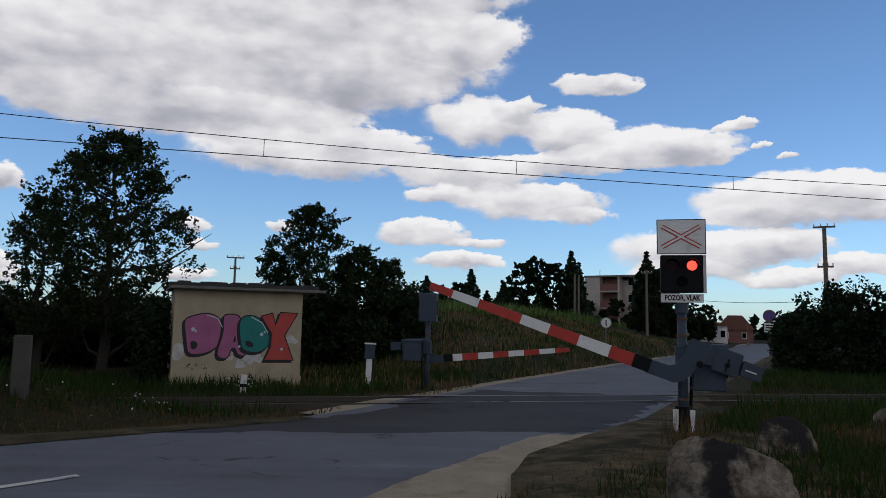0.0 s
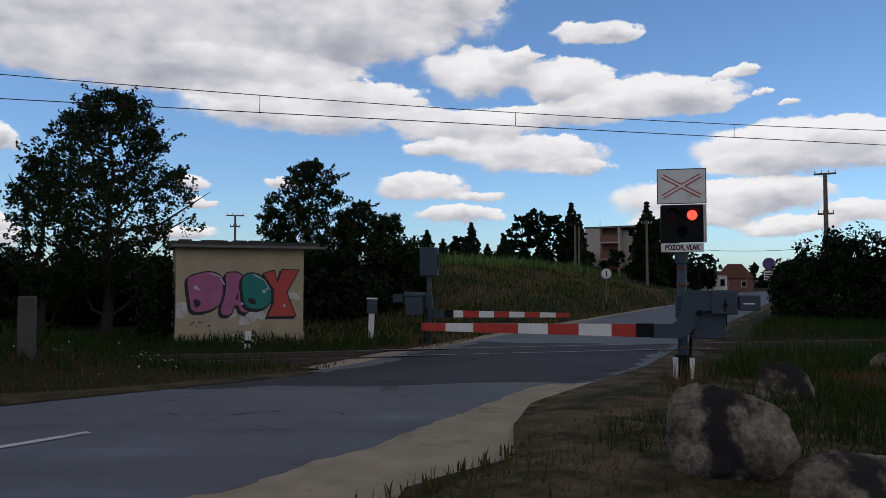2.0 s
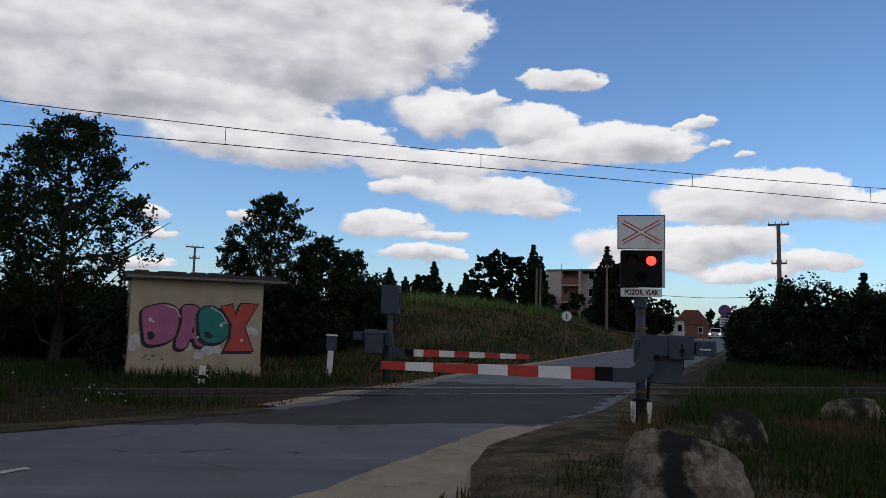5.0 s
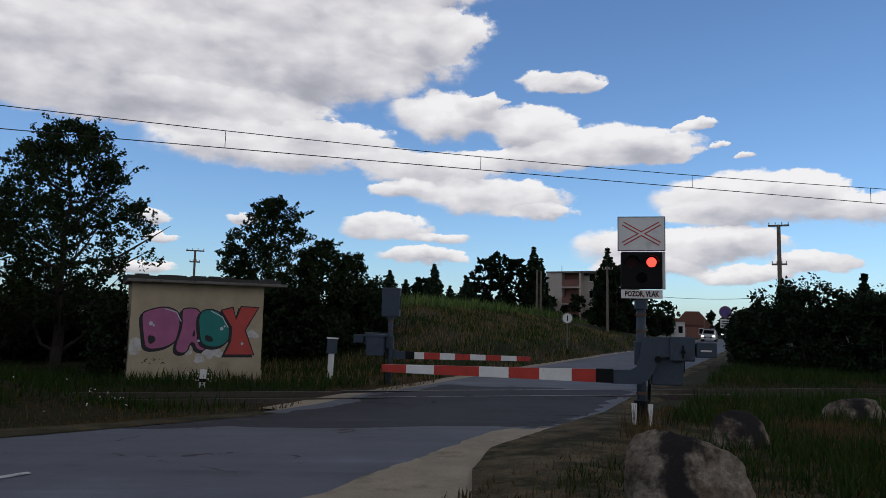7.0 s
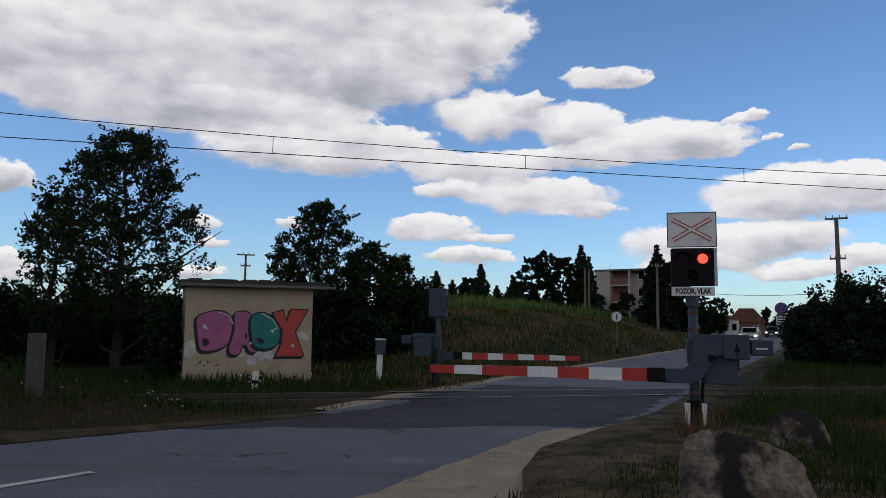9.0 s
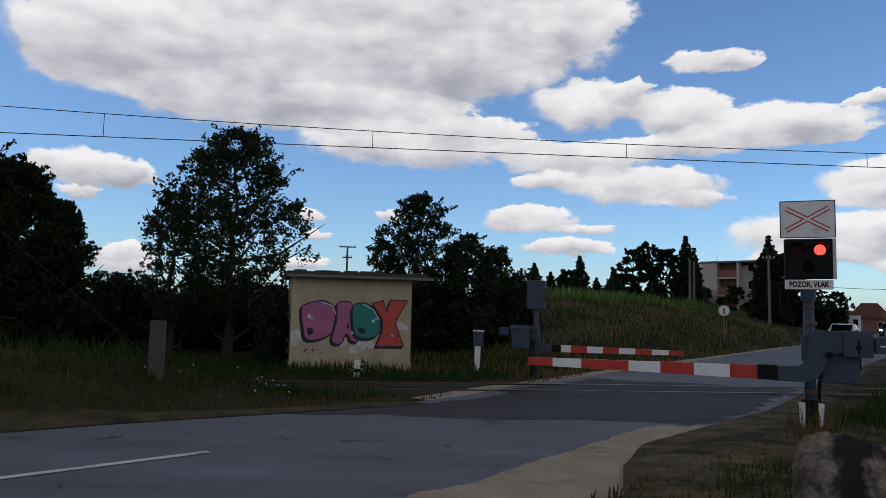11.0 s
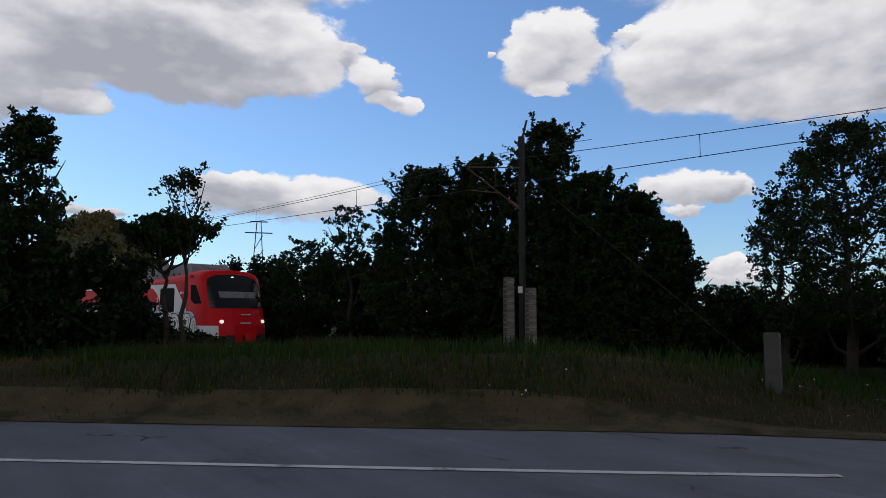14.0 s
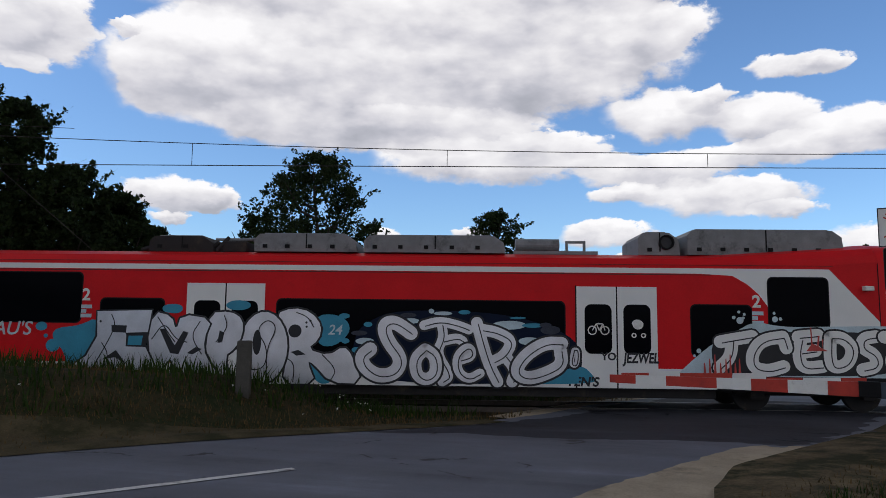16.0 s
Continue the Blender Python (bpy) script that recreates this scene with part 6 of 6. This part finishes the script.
    part("plough", S([(-1.2, 0.15), (1.2, 0.15), (1.25, 0.5), (-1.25, 0.5)], -0.03, 0.03), M["white"], th).matrix_basis = pose(8.55, 0, 0, 0, 0, 90)
    for side in (-1, 1):
        on_side(th, "stripe", [(-14.15, 2.96), (5.0, 2.96), (5.0, 3.075), (-14.15, 3.075)], "train_white", 0.006, 0.004, "white stripe along the roof edge", side)
        on_side(th, "white_panel", [(2.6, 3.074), (5.41, 3.074), (6.43, 1.96), (6.43, 0.9), (4.12, 0.9), (4.12, 2.1), (4.07, 2.28), (3.9, 2.52), (3.66, 2.74), (3.35, 2.92), (2.6, 2.96)], "train_white", 0.004, 0.003, "white panel sweeping down to the cab", side)
        on_side(th, "sill", [(-14.15, 0.5), (3.2, 0.5), (3.2, 0.92), (-14.15, 0.92)], "train_white", 0.004, 0.003, "pale grey sill band", side)
        for x0, x1, z0, z1 in ((-10.4, -9.0, 1.3, 2.3), (-13.6, -10.85, 1.78, 2.86), (-6.5, -0.26, 1.2, 2.32), (2.45, 3.72, 1.2, 2.28), (4.10, 5.36, 1.82, 2.88)):
            w = on_side(th, "window", rrect(x0, x1, z0, z1), "glass", 0.008, 0.006, "dark tinted window", side)
            on_side(w, "seal", rrect(x0 - 0.025, x1 + 0.025, z0 - 0.025, z1 + 0.025), "dark", 0.0065, 0.004, "", side)
        on_side(th, "cab_window", [(6.79, 3.0), (7.2, 3.0), (7.72, 2.2), (7.12, 2.19), (6.81, 2.38)], "glass", 0.010, 0.006, "angular cab side window", side)
        train_door(th, 0.0, side, True)
        train_door(th, -8.5, side)
        # flat dark panel on the body side, standing for the shade over the bogie
        on_side(th, "bogie_recess", [(2.9, 0.47), (7.3, 0.47), (7.05, 0.64), (6.6, 0.78), (3.5, 0.78), (3.1, 0.64)], "dark", 0.03, 0.03, "dark panel in place of the shaded opening over the bogie", side)
        part("mirror_camera", B(6.08, 6.28, side * 1.415, side * 1.55, 2.62, 2.72, 0.02), M["white"], th)
        on_side(th, "door_groove", [(-0.03, 0.5), (0.0, 0.5), (0.0, 2.68), (-0.03, 2.68)], "dark", 0.011, 0.004, "", side)
        # thin dark line laid below the stripe as its shadow
        on_side(th, "stripe_edge", [(-14.1, 2.925), (2.9, 2.925), (2.9, 2.94), (-14.1, 2.94)], "under", 0.005, 0.003, "", side)
        on_side(th, "body_seam", [(-14.1, 3.14), (5.5, 3.14), (5.5, 3.15), (-14.1, 3.15)], "under", 0.002, 0.003, "", side)
        part("cab_seam", B(6.43, 6.45, side * 1.405, side * 1.413, 0.6, 3.2), M["dark"], th)
        for k in range(3):
            part("vent", B(6.66, 6.96, side * 1.372, side * 1.40, 3.3 + 0.045 * k, 3.32 + 0.045 * k), M["dark"], th)
    if name:
        words("class_mark", "2", 0.36, M["white"], th, pose(3.84, -HALF - 0.009, 2.36, 90, 0, 0), 0.01)
        words("class_mark", "2", 0.36, M["white"], th, pose(-10.74, -HALF - 0.009, 2.37, 90, 0, 0), 0.01)
        for x in (3.86, -10.72):
            for k in range(3):
                on_side(th, "notice", [(x - 0.12, 1.88 + 0.1 * k), (x + (0.12 if k != 1 else 0.0), 1.88 + 0.1 * k), (x + (0.12 if k != 1 else 0.0), 1.96 + 0.1 * k), (x - 0.12, 1.96 + 0.1 * k)], "pale", 0.009)
    # underframe
    part("underframe", B(-14.0, 3.0, -1.2, 1.2, 0.28, 0.55, 0.02), M["under"], th)
    part("underframe_beam", B(2.9, 8.2, -0.9, 0.9, 0.45, 0.8, 0.02), M["under"], th)
    bogie(th, 5.1)
    # roof gear
    gear = [(-9.7, -8.2, 0.75, 3.78, "under"), (-7.2, -4.85, 0.95, 3.82, "train_grey"), (-4.7, -1.5, 0.95, 3.8, "train_grey"), (1.5, 2.44, 0.8, 3.93, "train_grey"), (2.56, 6.0, 0.95, 3.98, "train_grey")]
    for x0, x1, w, z, mm in gear:
        g = part("roof_unit", S([(x0, 3.42), (x1, 3.42), (x1 - 0.04, z - 0.15), (x1 - 0.25, z), (x0 + 0.12, z), (x0, z - 0.12)], -w, w), M[mm], th, "grey roof equipment housing")
        k = int((x1 - x0) / 0.55)
        for i in range(k):
            x = x0 + 0.2 + i * (x1 - x0 - 0.3) / max(1, k)
            part("latch", B(x, x + 0.1, -w - 0.03, -w, 3.5, 3.58), M["dark"], g)
        part("lid_seam", B((x0 + x1) / 2, (x0 + x1) / 2 + 0.03, -w - 0.006, w, 3.5, z + 0.005), M["dark"], g)
        part("lid", B(x0 + 0.2, x1 - 0.3, -w + 0.08, w - 0.1, z, z + 0.03, 0.01), M["train_grey"], g)
    part("fan", rim_bm(2.13, 3.71, 0.13, 0.17, -0.86, -0.81, 20), M["dark"], th)
    part("fan_grille", disc(bmesh.new(), 2.13, 3.71, -0.805, 0.13), M["black"], th)
    part("air_tank", Tb((-1.25, -0.5, 3.65), (-0.25, -0.5, 3.65), 0.15, n=16), M["train_grey"], th)
    part("tank_frame", frame_bm(-0.1, 0.35, 3.46, 3.75, 0.05, -0.6, -0.5), M["train_grey"], th)
    part("roof_rail", B(-1.3, 0.6, -0.75, -0.65, 3.42, 3.5), M["train_grey"], th)
    for k in range(9):
        x = -9.9 + 0.22 * k
        part("roof_pipe", Tb((x, -0.7, 3.45), (x + 0.25, -0.6, 3.55 + 0.22 * ((k * 7) % 3) / 2), 0.05, n=8), M["under"], th)
    part("roof_pipe", Tb((-8.2, -0.6, 3.72), (-7.3, -0.6, 3.72), 0.035, n=8), M["train_grey"], th)
    part("roof_box", B(-8.0, -7.45, -0.7, 0.2, 3.42, 3.68, 0.03), M["under"], th)
    return th


def oval(x, z, rx, rz, n=16):
    return [(x + rx * math.cos(6.2832 * k / n), z + rz * math.sin(6.2832 * k / n)) for k in range(n)]


def curve_line(pts, k=3):
    """Corner-cut open line."""
    for _ in range(k):
        out = [pts[0]]
        for a, b in zip(pts, pts[1:]):
            out += [(a[0] * 0.75 + b[0] * 0.25, a[1] * 0.75 + b[1] * 0.25), (a[0] * 0.25 + b[0] * 0.75, a[1] * 0.25 + b[1] * 0.75)]
        pts = out + [pts[-1]]
    return pts


def ribbon(bm, pts, w, y, ends=True):
    """A flat sprayed band of half width w along a curved line, with rounded ends."""
    line = [Vector(p) for p in curve_line(pts)]
    left, right = [], []
    for i, p in enumerate(line):
        d = (line[min(i + 1, len(line) - 1)] - line[max(i - 1, 0)]).normalized()
        n = Vector((-d.y, d.x)) * w
        left.append(p + n)
        right.append(p - n)
    rows = [(bm.verts.new((a.x, y, a.y)), bm.verts.new((b.x, y, b.y))) for a, b in zip(left, right)]
    for (a, b), (c, d) in zip(rows, rows[1:]):
        bm.faces.new((a, b, d, c))
    if ends:
        for p in (line[0], line[-1]):
            bm.faces.new([bm.verts.new((x, y + 0.0002, z)) for x, z in oval(p.x, p.y, w, w, 12)])
    return bm


def stroke_letter(th, strokes, w, lift, fill, edge=0.055, inner=True):
    """One spray-painted letter from its strokes: black edge, then the filling, then thin inner lines."""
    under, over, thin = bmesh.new(), bmesh.new(), bmesh.new()
    for k, st in enumerate(strokes):
        ribbon(under, st, w + edge, -HALF - lift - 0.0004 * k)
        ribbon(over, st, w, -HALF - lift - 0.003 - 0.0004 * k)
        if inner:
            ribbon(thin, [(x + 0.25 * w, z - 0.2 * w) for x, z in st], 0.012, -HALF - lift - 0.0055, False)
    part("letter_edge", under, M["black"], th)
    part("painted_letter", over, M[fill], th, "spray-painted letter with a black outline")
    if inner:
        part("letter_line", thin, M["black"], th)
    else:
        thin.free()


def block_letter(th, pts, lift, holes=(), k=1):
    """One broad silver letter with a black outline."""
    soft = round_off(pts, k)
    on_side(th, "letter_edge", grown(soft, 0.045), "black", lift, 0.001)
    on_side(th, "painted_letter", soft, "silver", lift + 0.001, 0.001, "large silver spray-painted letter")
    for h in holes:
        on_side(th, "letter_hole", h, "black", lift + 0.002, 0.001)


def side_paint(th):
    """The spray paint on the side towards the road: three pieces, each in its own units from a corner."""
    def first(*q):
        return [(-12.63 + 0.00656 * x, max(0.5, 4.106 - 0.00648 * y + 0.00007 * x)) for x, y in q]

    def second(*q):
        return [(-6.62 + 0.00623 * x, max(0.5, 4.138 - 0.0062 * y + 0.00007 * x)) for x, y in q]

    def third(*q):
        return [(-0.73 + 0.00644 * x, max(0.5, 4.185 - 0.00646 * y + 0.00006 * x)) for x, y in q]

    for k, q in enumerate(([(180, 400), (200, 380), (270, 375), (340, 340), (345, 480), (240, 520), (225, 460), (190, 425)], oval(143, 376, 20, 15), oval(186, 440, 24, 22), oval(160, 408, 7, 7),
                           [(550, 302), (620, 302), (615, 335), (550, 330)], oval(805, 306, 42, 17), [(1060, 340), (1130, 335), (1175, 360), (1180, 400), (1130, 445), (1070, 440)], [(1030, 480), (1110, 520), (1125, 566), (1070, 566)], oval(1160, 342, 18, 9), oval(1165, 425, 14, 9))):
        on_side(th, "paint_cloud", round_off(first(*q), 2), "blue", 0.0158 + 0.0003 * k, 0.001, "bright blue spray paint")
    block_letter(th, first((960, 566), (975, 470), (968, 400), (930, 335), (990, 314), (1050, 328), (1086, 375), (1078, 420), (1040, 452), (1110, 474), (1160, 442), (1188, 470), (1224, 566), (1118, 562), (1062, 500), (1040, 492), (1072, 566)), 0.020, [first(*oval(997, 392, 22, 22)), first((985, 462), (1010, 455), (1035, 470), (1005, 474))])
    block_letter(th, first(*oval(894, 446, 80, 118, 22)), 0.024, [first(*oval(872, 430, 14, 42))], 0)
    block_letter(th, first((712, 332), (780, 326), (822, 352), (824, 405), (800, 450), (765, 478), (790, 564), (768, 564), (700, 480), (706, 420)), 0.028, [first((746, 390), (762, 398), (756, 430), (740, 432))])
    block_letter(th, first((522, 326), (584, 342), (600, 392), (616, 336), (720, 352), (694, 420), (702, 480), (772, 564), (622, 564), (600, 512), (585, 480), (548, 532), (504, 440)), 0.032, [first((545, 386), (562, 384), (598, 440), (625, 392), (642, 398), (612, 470), (584, 466)), first((640, 466), (668, 446), (690, 452), (660, 470))])
    block_letter(th, first((332, 326), (516, 322), (506, 396), (430, 398), (440, 424), (500, 446), (546, 530), (246, 514), (302, 476), (336, 410)), 0.036, [first((382, 372), (434, 374), (432, 398), (384, 396)), first((434, 404), (512, 400), (500, 446), (434, 444)), first((356, 488), (402, 456), (440, 504), (400, 480))], 0)
    on_side(th, "paint_cloud", first((442, 408), (490, 408), (486, 440), (440, 438)), "blue", 0.0395, 0.001)
    for q in ([(380, 335), (398, 372), (362, 450), (330, 508)], [(352, 430), (378, 470), (368, 512)], [(536, 344), (575, 400), (600, 430)], [(520, 420), (560, 360), (600, 420), (640, 430)], [(760, 340), (775, 380), (735, 430)], [(840, 520), (900, 520), (910, 450), (868, 390), (905, 350), (940, 380), (905, 450), (908, 540)], [(970, 480), (1000, 500), (996, 562)], [(1090, 470), (1140, 520), (1120, 555)], [(1000, 330), (1040, 345), (1060, 380)], [(680, 360), (650, 410), (690, 470)]):
        part("letter_line", ribbon(bmesh.new(), first(*q), 0.011, -HALF - 0.0405, False), M["black"], th)
    for x, z in ((1035, 364), (1048, 358), (1036, 378), (345, 360), (640, 535)):
        on_side(th, "paint_dot", first(*oval(x, z, 4, 4, 8)), "black", 0.0405, 0.001)
    # second piece, on a dark ground over the long window
    on_side(th, "paint_cloud", round_off(second((285, 586), (290, 420), (340, 370), (440, 330), (800, 340), (1010, 400), (1085, 470), (1070, 586))), "navy", 0.0145, 0.001, "dark blue spray-painted ground")
    for k, (x, z, rx, rz) in enumerate(((830, 385, 62, 16), (912, 386, 40, 8), (972, 402, 36, 16), (560, 336, 10, 9), (675, 340, 22, 8), (480, 350, 30, 9), (600, 344, 34, 7), (340, 382, 16, 9), (310, 412, 30, 9), (330, 440, 34, 12), (860, 360, 30, 4), (955, 385, 22, 9), (490, 370, 30, 10), (300, 470, 16, 10), (700, 400, 26, 8), (900, 440, 40, 14))):
        on_side(th, "paint_cloud", round_off(second(*oval(x, z, rx, rz, 9)), 1), ("pale", "blue", "slate")[k % 3], 0.0158 + 0.0003 * k, 0.001, "pale blue sprayed highlight")
    on_side(th, "paint_cloud", round_off(second((830, 586), (900, 560), (1000, 545), (1080, 520), (1120, 560), (1130, 586))), "blue", 0.0212, 0.001)
    piece = ([[(490, 412), (430, 370), (392, 385), (410, 440), (460, 500), (440, 550), (380, 562), (330, 530), (318, 492), (350, 468)]],
             [[(540, 468), (505, 500), (510, 555), (545, 575), (580, 550), (575, 490), (540, 468)]],
             [[(535, 385), (590, 370), (655, 386), (690, 400)], [(596, 380), (604, 430), (578, 480), (630, 560), (600, 578)], [(600, 440), (650, 428), (670, 440)]],
             [[(660, 505), (705, 492), (692, 455), (650, 490), (652, 545), (690, 572), (730, 550)]],
             [[(718, 376), (735, 440), (760, 520), (790, 578)], [(735, 400), (790, 410), (842, 440), (815, 490), (775, 510)], [(815, 490), (855, 540), (840, 578)]],
             [[(1010, 448), (950, 446), (880, 492), (850, 545), (890, 570), (960, 550), (1012, 520), (1005, 470)]],
             [[(1052, 470), (1040, 520), (1062, 525), (1066, 470), (1052, 470)]])
    for k, letter in enumerate(piece):
        stroke_letter(th, [second(*q) for q in letter], (0.15, 0.13, 0.105, 0.10, 0.125, 0.14, 0.05)[k], 0.022 + 0.005 * (k % 2), "silver", 0.045)
    # third piece, over a pale haze towards the cab
    on_side(th, "paint_cloud", round_off(third((400, 570), (470, 500), (560, 425), (640, 385), (700, 352), (790, 372), (930, 370), (1120, 368), (1210, 372), (1255, 440), (1262, 570))), "pale", 0.0145, 0.001, "pale blue spray-painted haze")
    for k, (x, z, r) in enumerate(((653, 350, 12), (633, 340, 6), (650, 322, 5), (668, 330, 5), (768, 346, 10), (786, 345, 6), (766, 326, 5), (515, 450, 8), (500, 466, 5), (664, 342, 5))):
        on_side(th, "paint_dot", third(*oval(x, z, r, r, 10)), "pale", 0.0158, 0.001)
    on_side(th, "paint_cloud", round_off(third((555, 400), (690, 392), (800, 386), (1150, 390), (1200, 420), (1215, 532), (640, 530), (560, 520))), "black", 0.0165, 0.001)
    piece = ([[(585, 420), (630, 412), (690, 402)], [(625, 412), (618, 470), (580, 505)]],
             [[(790, 404), (720, 414), (686, 460), (690, 505), (740, 515), (790, 500)], [(790, 404), (800, 440)]],
             [[(840, 404), (905, 398)], [(850, 410), (838, 460), (850, 506), (915, 500)], [(845, 455), (895, 448)]],
             [[(945, 405), (940, 470), (950, 506), (1000, 492), (1018, 440), (985, 405), (945, 405)]],
             [[(1095, 402), (1050, 408), (1046, 440), (1090, 462), (1092, 500), (1045, 510)]],
             [[(1120, 404), (1168, 408), (1128, 500), (1185, 506)]],
             [[(1200, 510), (1208, 440), (1228, 420), (1240, 510)]])
    for k, letter in enumerate(piece):
        stroke_letter(th, [third(*q) for q in letter], 0.135, 0.022 + 0.005 * (k % 2), "train_white", 0.04)
    for q in ([(865, 450), (885, 425), (900, 432), (935, 450)], [(882, 440), (886, 425), (884, 372), (880, 372)], [(905, 440), (910, 400), (904, 400), (900, 440)], [(918, 440), (922, 412), (916, 412)]):
        on_side(th, "paint_splash", third(*q), "coral", 0.034, 0.001)
    for k, x in enumerate((528, 545, 562, 580, 598, 612, 628, 642)):
        on_side(th, "paint_drip", third((x, 522), (x + 8, 522), (x + 5, 488 - 14 * (k % 3)), (x + 2, 490 - 14 * (k % 3))), "coral", 0.034, 0.001)
    for x0, x1, mm in ((258, 348, "red"), (388, 450, "train_white"), (450, 620, "red"), (622, 730, "train_white"), (732, 848, "red"), (850, 972, "train_white"), (974, 1055, "red")):
        low = 536 if x0 > 700 else 522
        on_side(th, "sill_mark", third((x0, low), (x1, low), (x1, low + (34 if x0 > 700 else 20)), (x0, low + (34 if x0 > 700 else 20))), mm, 0.0325, 0.003, "red and white marked sill")
    words("scribble", "YO:", 0.22, M["black"], th, pose(0.70, -HALF - 0.017, 1.16, 90, 0, 0), 0.008)
    words("scribble", "JEZWEL", 0.30, M["black"], th, pose(1.36, -HALF - 0.017, 1.13, 90, 0, 0), 0.010, shear=0.15).data.transform(Matrix.Diagonal((0.72, 1, 1, 1)))
    words("scribble", "TEN'S", 0.27, M["black"], th, pose(0.10, -HALF - 0.024, 0.62, 90, 0, -4), 0.008, shear=0.2)
    words("scribble", "AU'S", 0.42, M["pale"], th, pose(-12.35, -HALF - 0.006, 1.62, 90, 0, 0), 0.004, shear=0.2)
    words("scribble", "24", 0.3, M["pale"], th, pose(-5.22, -HALF - 0.0205, 1.66, 90, 0, 0), 0.004, shear=0.2)


def middle_car(m):
    th = empty("railcar", m, "red middle car of the train with high windows", "train", "cars of the train")
    part("body", loft([(-6.4, ring(HALF, 3.46), [0.0] * 15), (6.4, ring(HALF, 3.46), [0.0] * 15)], lambda i, j: True), M["train_red"], th)
    for x in (-6.4, 6.4):
        part("end_wall", S(ring(HALF, 3.46), -0.03, 0.03), M["under"], th).matrix_basis = pose(x, 0, 0, 0, 0, 90)
    for side in (-1, 1):
        on_side(th, "stripe", [(-6.35, 2.96), (6.35, 2.96), (6.35, 3.075), (-6.35, 3.075)], "train_white", 0.006, 0.004, "white stripe along the roof edge", side)
        on_side(th, "sill", [(-6.35, 0.5), (6.35, 0.5), (6.35, 0.92), (-6.35, 0.92)], "train_white", 0.004, 0.003, "pale grey sill band", side)
        for x0, x1 in ((3.6, 6.0), (0.2, 3.0), (-2.8, -0.2), (-6.0, -3.4)):
            on_side(th, "window", rrect(x0, x1, 1.78, 2.86), "glass", 0.008, 0.006, "dark tinted window", side)
    for x in (-6.4, 6.4):
        bogie(th, x * 0.98)
    part("underframe", B(-4.6, 4.6, -1.2, 1.2, 0.28, 0.55, 0.02), M["under"], th)
    for x in (-5.5, -1.5, 2.5):
        part("roof_unit", B(x, x + 3.2, -0.95, 0.95, 3.42, 3.85, 0.06), M["train_grey"], th)
    graffiti(th, 1.2, 6.0, 0.52, 1.2, 5, 15, "silver", 0.016)
    return th


SPEED = 18.76                                 # metres a second, steady
START = 2.46 - 16 * SPEED
front_car = end_car("railcar", pose(*on_track(START), 0, 0, TURN))
rear_car = copy_thing(front_car, pose(*on_track(START - 41.5), 0, 0, TURN + 180))
side_paint(front_car)
mid_car = middle_car(pose(*on_track(START - 20.75), 0, 0, TURN))
front_car["label"] = "red and white diesel railcar with silver graffiti on its side"
rear_car["label"] = "red and white rear railcar of the train"


# ---- road markings ----
def dash(name, i0, i1, off, extra=0.0):
    v, f = [], []
    for i in range(i0, i1 + 1):
        for o in (off - 0.06, off + 0.06):
            x, y = LINE[i] + SIDE[i] * o
            if i == i1:
                x, y = x + TANG[i, 0] * extra, y + TANG[i, 1] * extra
            v.append((x, y, 0.02))
    for j in range(i1 - i0):
        f.append((2 * j, 2 * j + 1, 2 * j + 3, 2 * j + 2))
    tagged(raw(name, v, f, M["line"]), "worn white centre line on the asphalt", "road marking", "centre lines", "structure")


k_end = near_index(-3.8, 7.2)
dash("road_marking", near_index(-9.6, 0.1), k_end, 0.0, 0.75)
for k in range(4):
    a = near_index(-14.0 - 8 * k, -5.2 - 9.8 * k)
    dash("road_marking", a - 4, a, 0.0)


# ---- what moves ----
def car_row(d, off, az=None):
    i = int(np.abs(np.hypot(LINE[:, 0], LINE[:, 1]) - d + 1000 * (LINE[:, 1] < 12)).argmin())
    x, y = LINE[i] + SIDE[i] * off
    return pose(x, y, -0.19, 0, 0, math.degrees(math.atan2(-TANG[i, 1], -TANG[i, 0])))


def motions():
    run = [(t, START + SPEED * t) for t in range(0, 17, 2)]
    for ob, back, turn in ((front_car, 0.0, 0), (mid_car, 20.75, 0), (rear_car, 41.5, 180)):
        walk(ob, [(t, pose(*on_track(s - back), 0, 0, TURN + turn)) for t, s in run])
    walk(near_arm, [(t, pose(0.23, 0, 1.10, 0, a, 0)) for t, a in ((0, 19.1), (0.5, 14.0), (1.0, 9.6), (1.5, 4.8), (2.0, 0.0), (2.3, 0.2), (2.6, 0.0), (16, 0.0))])
    walk(far_arm, [(t, pose(0.23, 0, 1.10, 0, a, 0)) for t, a in ((0, 5.4), (0.3, 2.4), (0.6, 0.0), (0.9, 0.2), (1.2, 0.0), (16, 0.0))])
    walk(car_a, [(t, car_row(d, -0.9)) for t, d in ((0, 165), (2, 138), (4.5, 112), (7, 97), (8, 87), (10.5, 63), (11, 57), (12, 48), (13.5, 42), (16, 42))])
    walk(car_b, [(t, car_row(d, -0.9)) for t, d in ((0, 185), (4.5, 150), (8, 118), (10.5, 100), (12, 84), (14, 60), (15.5, 52), (16, 52))])
    # the two red lights take turns
    rows, side = [], 0.145
    for k in range(LIT_N):
        t0, t1 = LIT[k], LIT[k + 1] - 0.067
        rows += [(t0, pose(side, -0.176, 2.58)), (t1, pose(side, -0.176, 2.58))]
        side = -side
    walk(near_light, rows)


LIT = [0.0] + [k // 2 + (0.73 if k % 2 else 0.2) for k in range(32)] + [16.067]
LIT_N = len(LIT) - 1
motions()
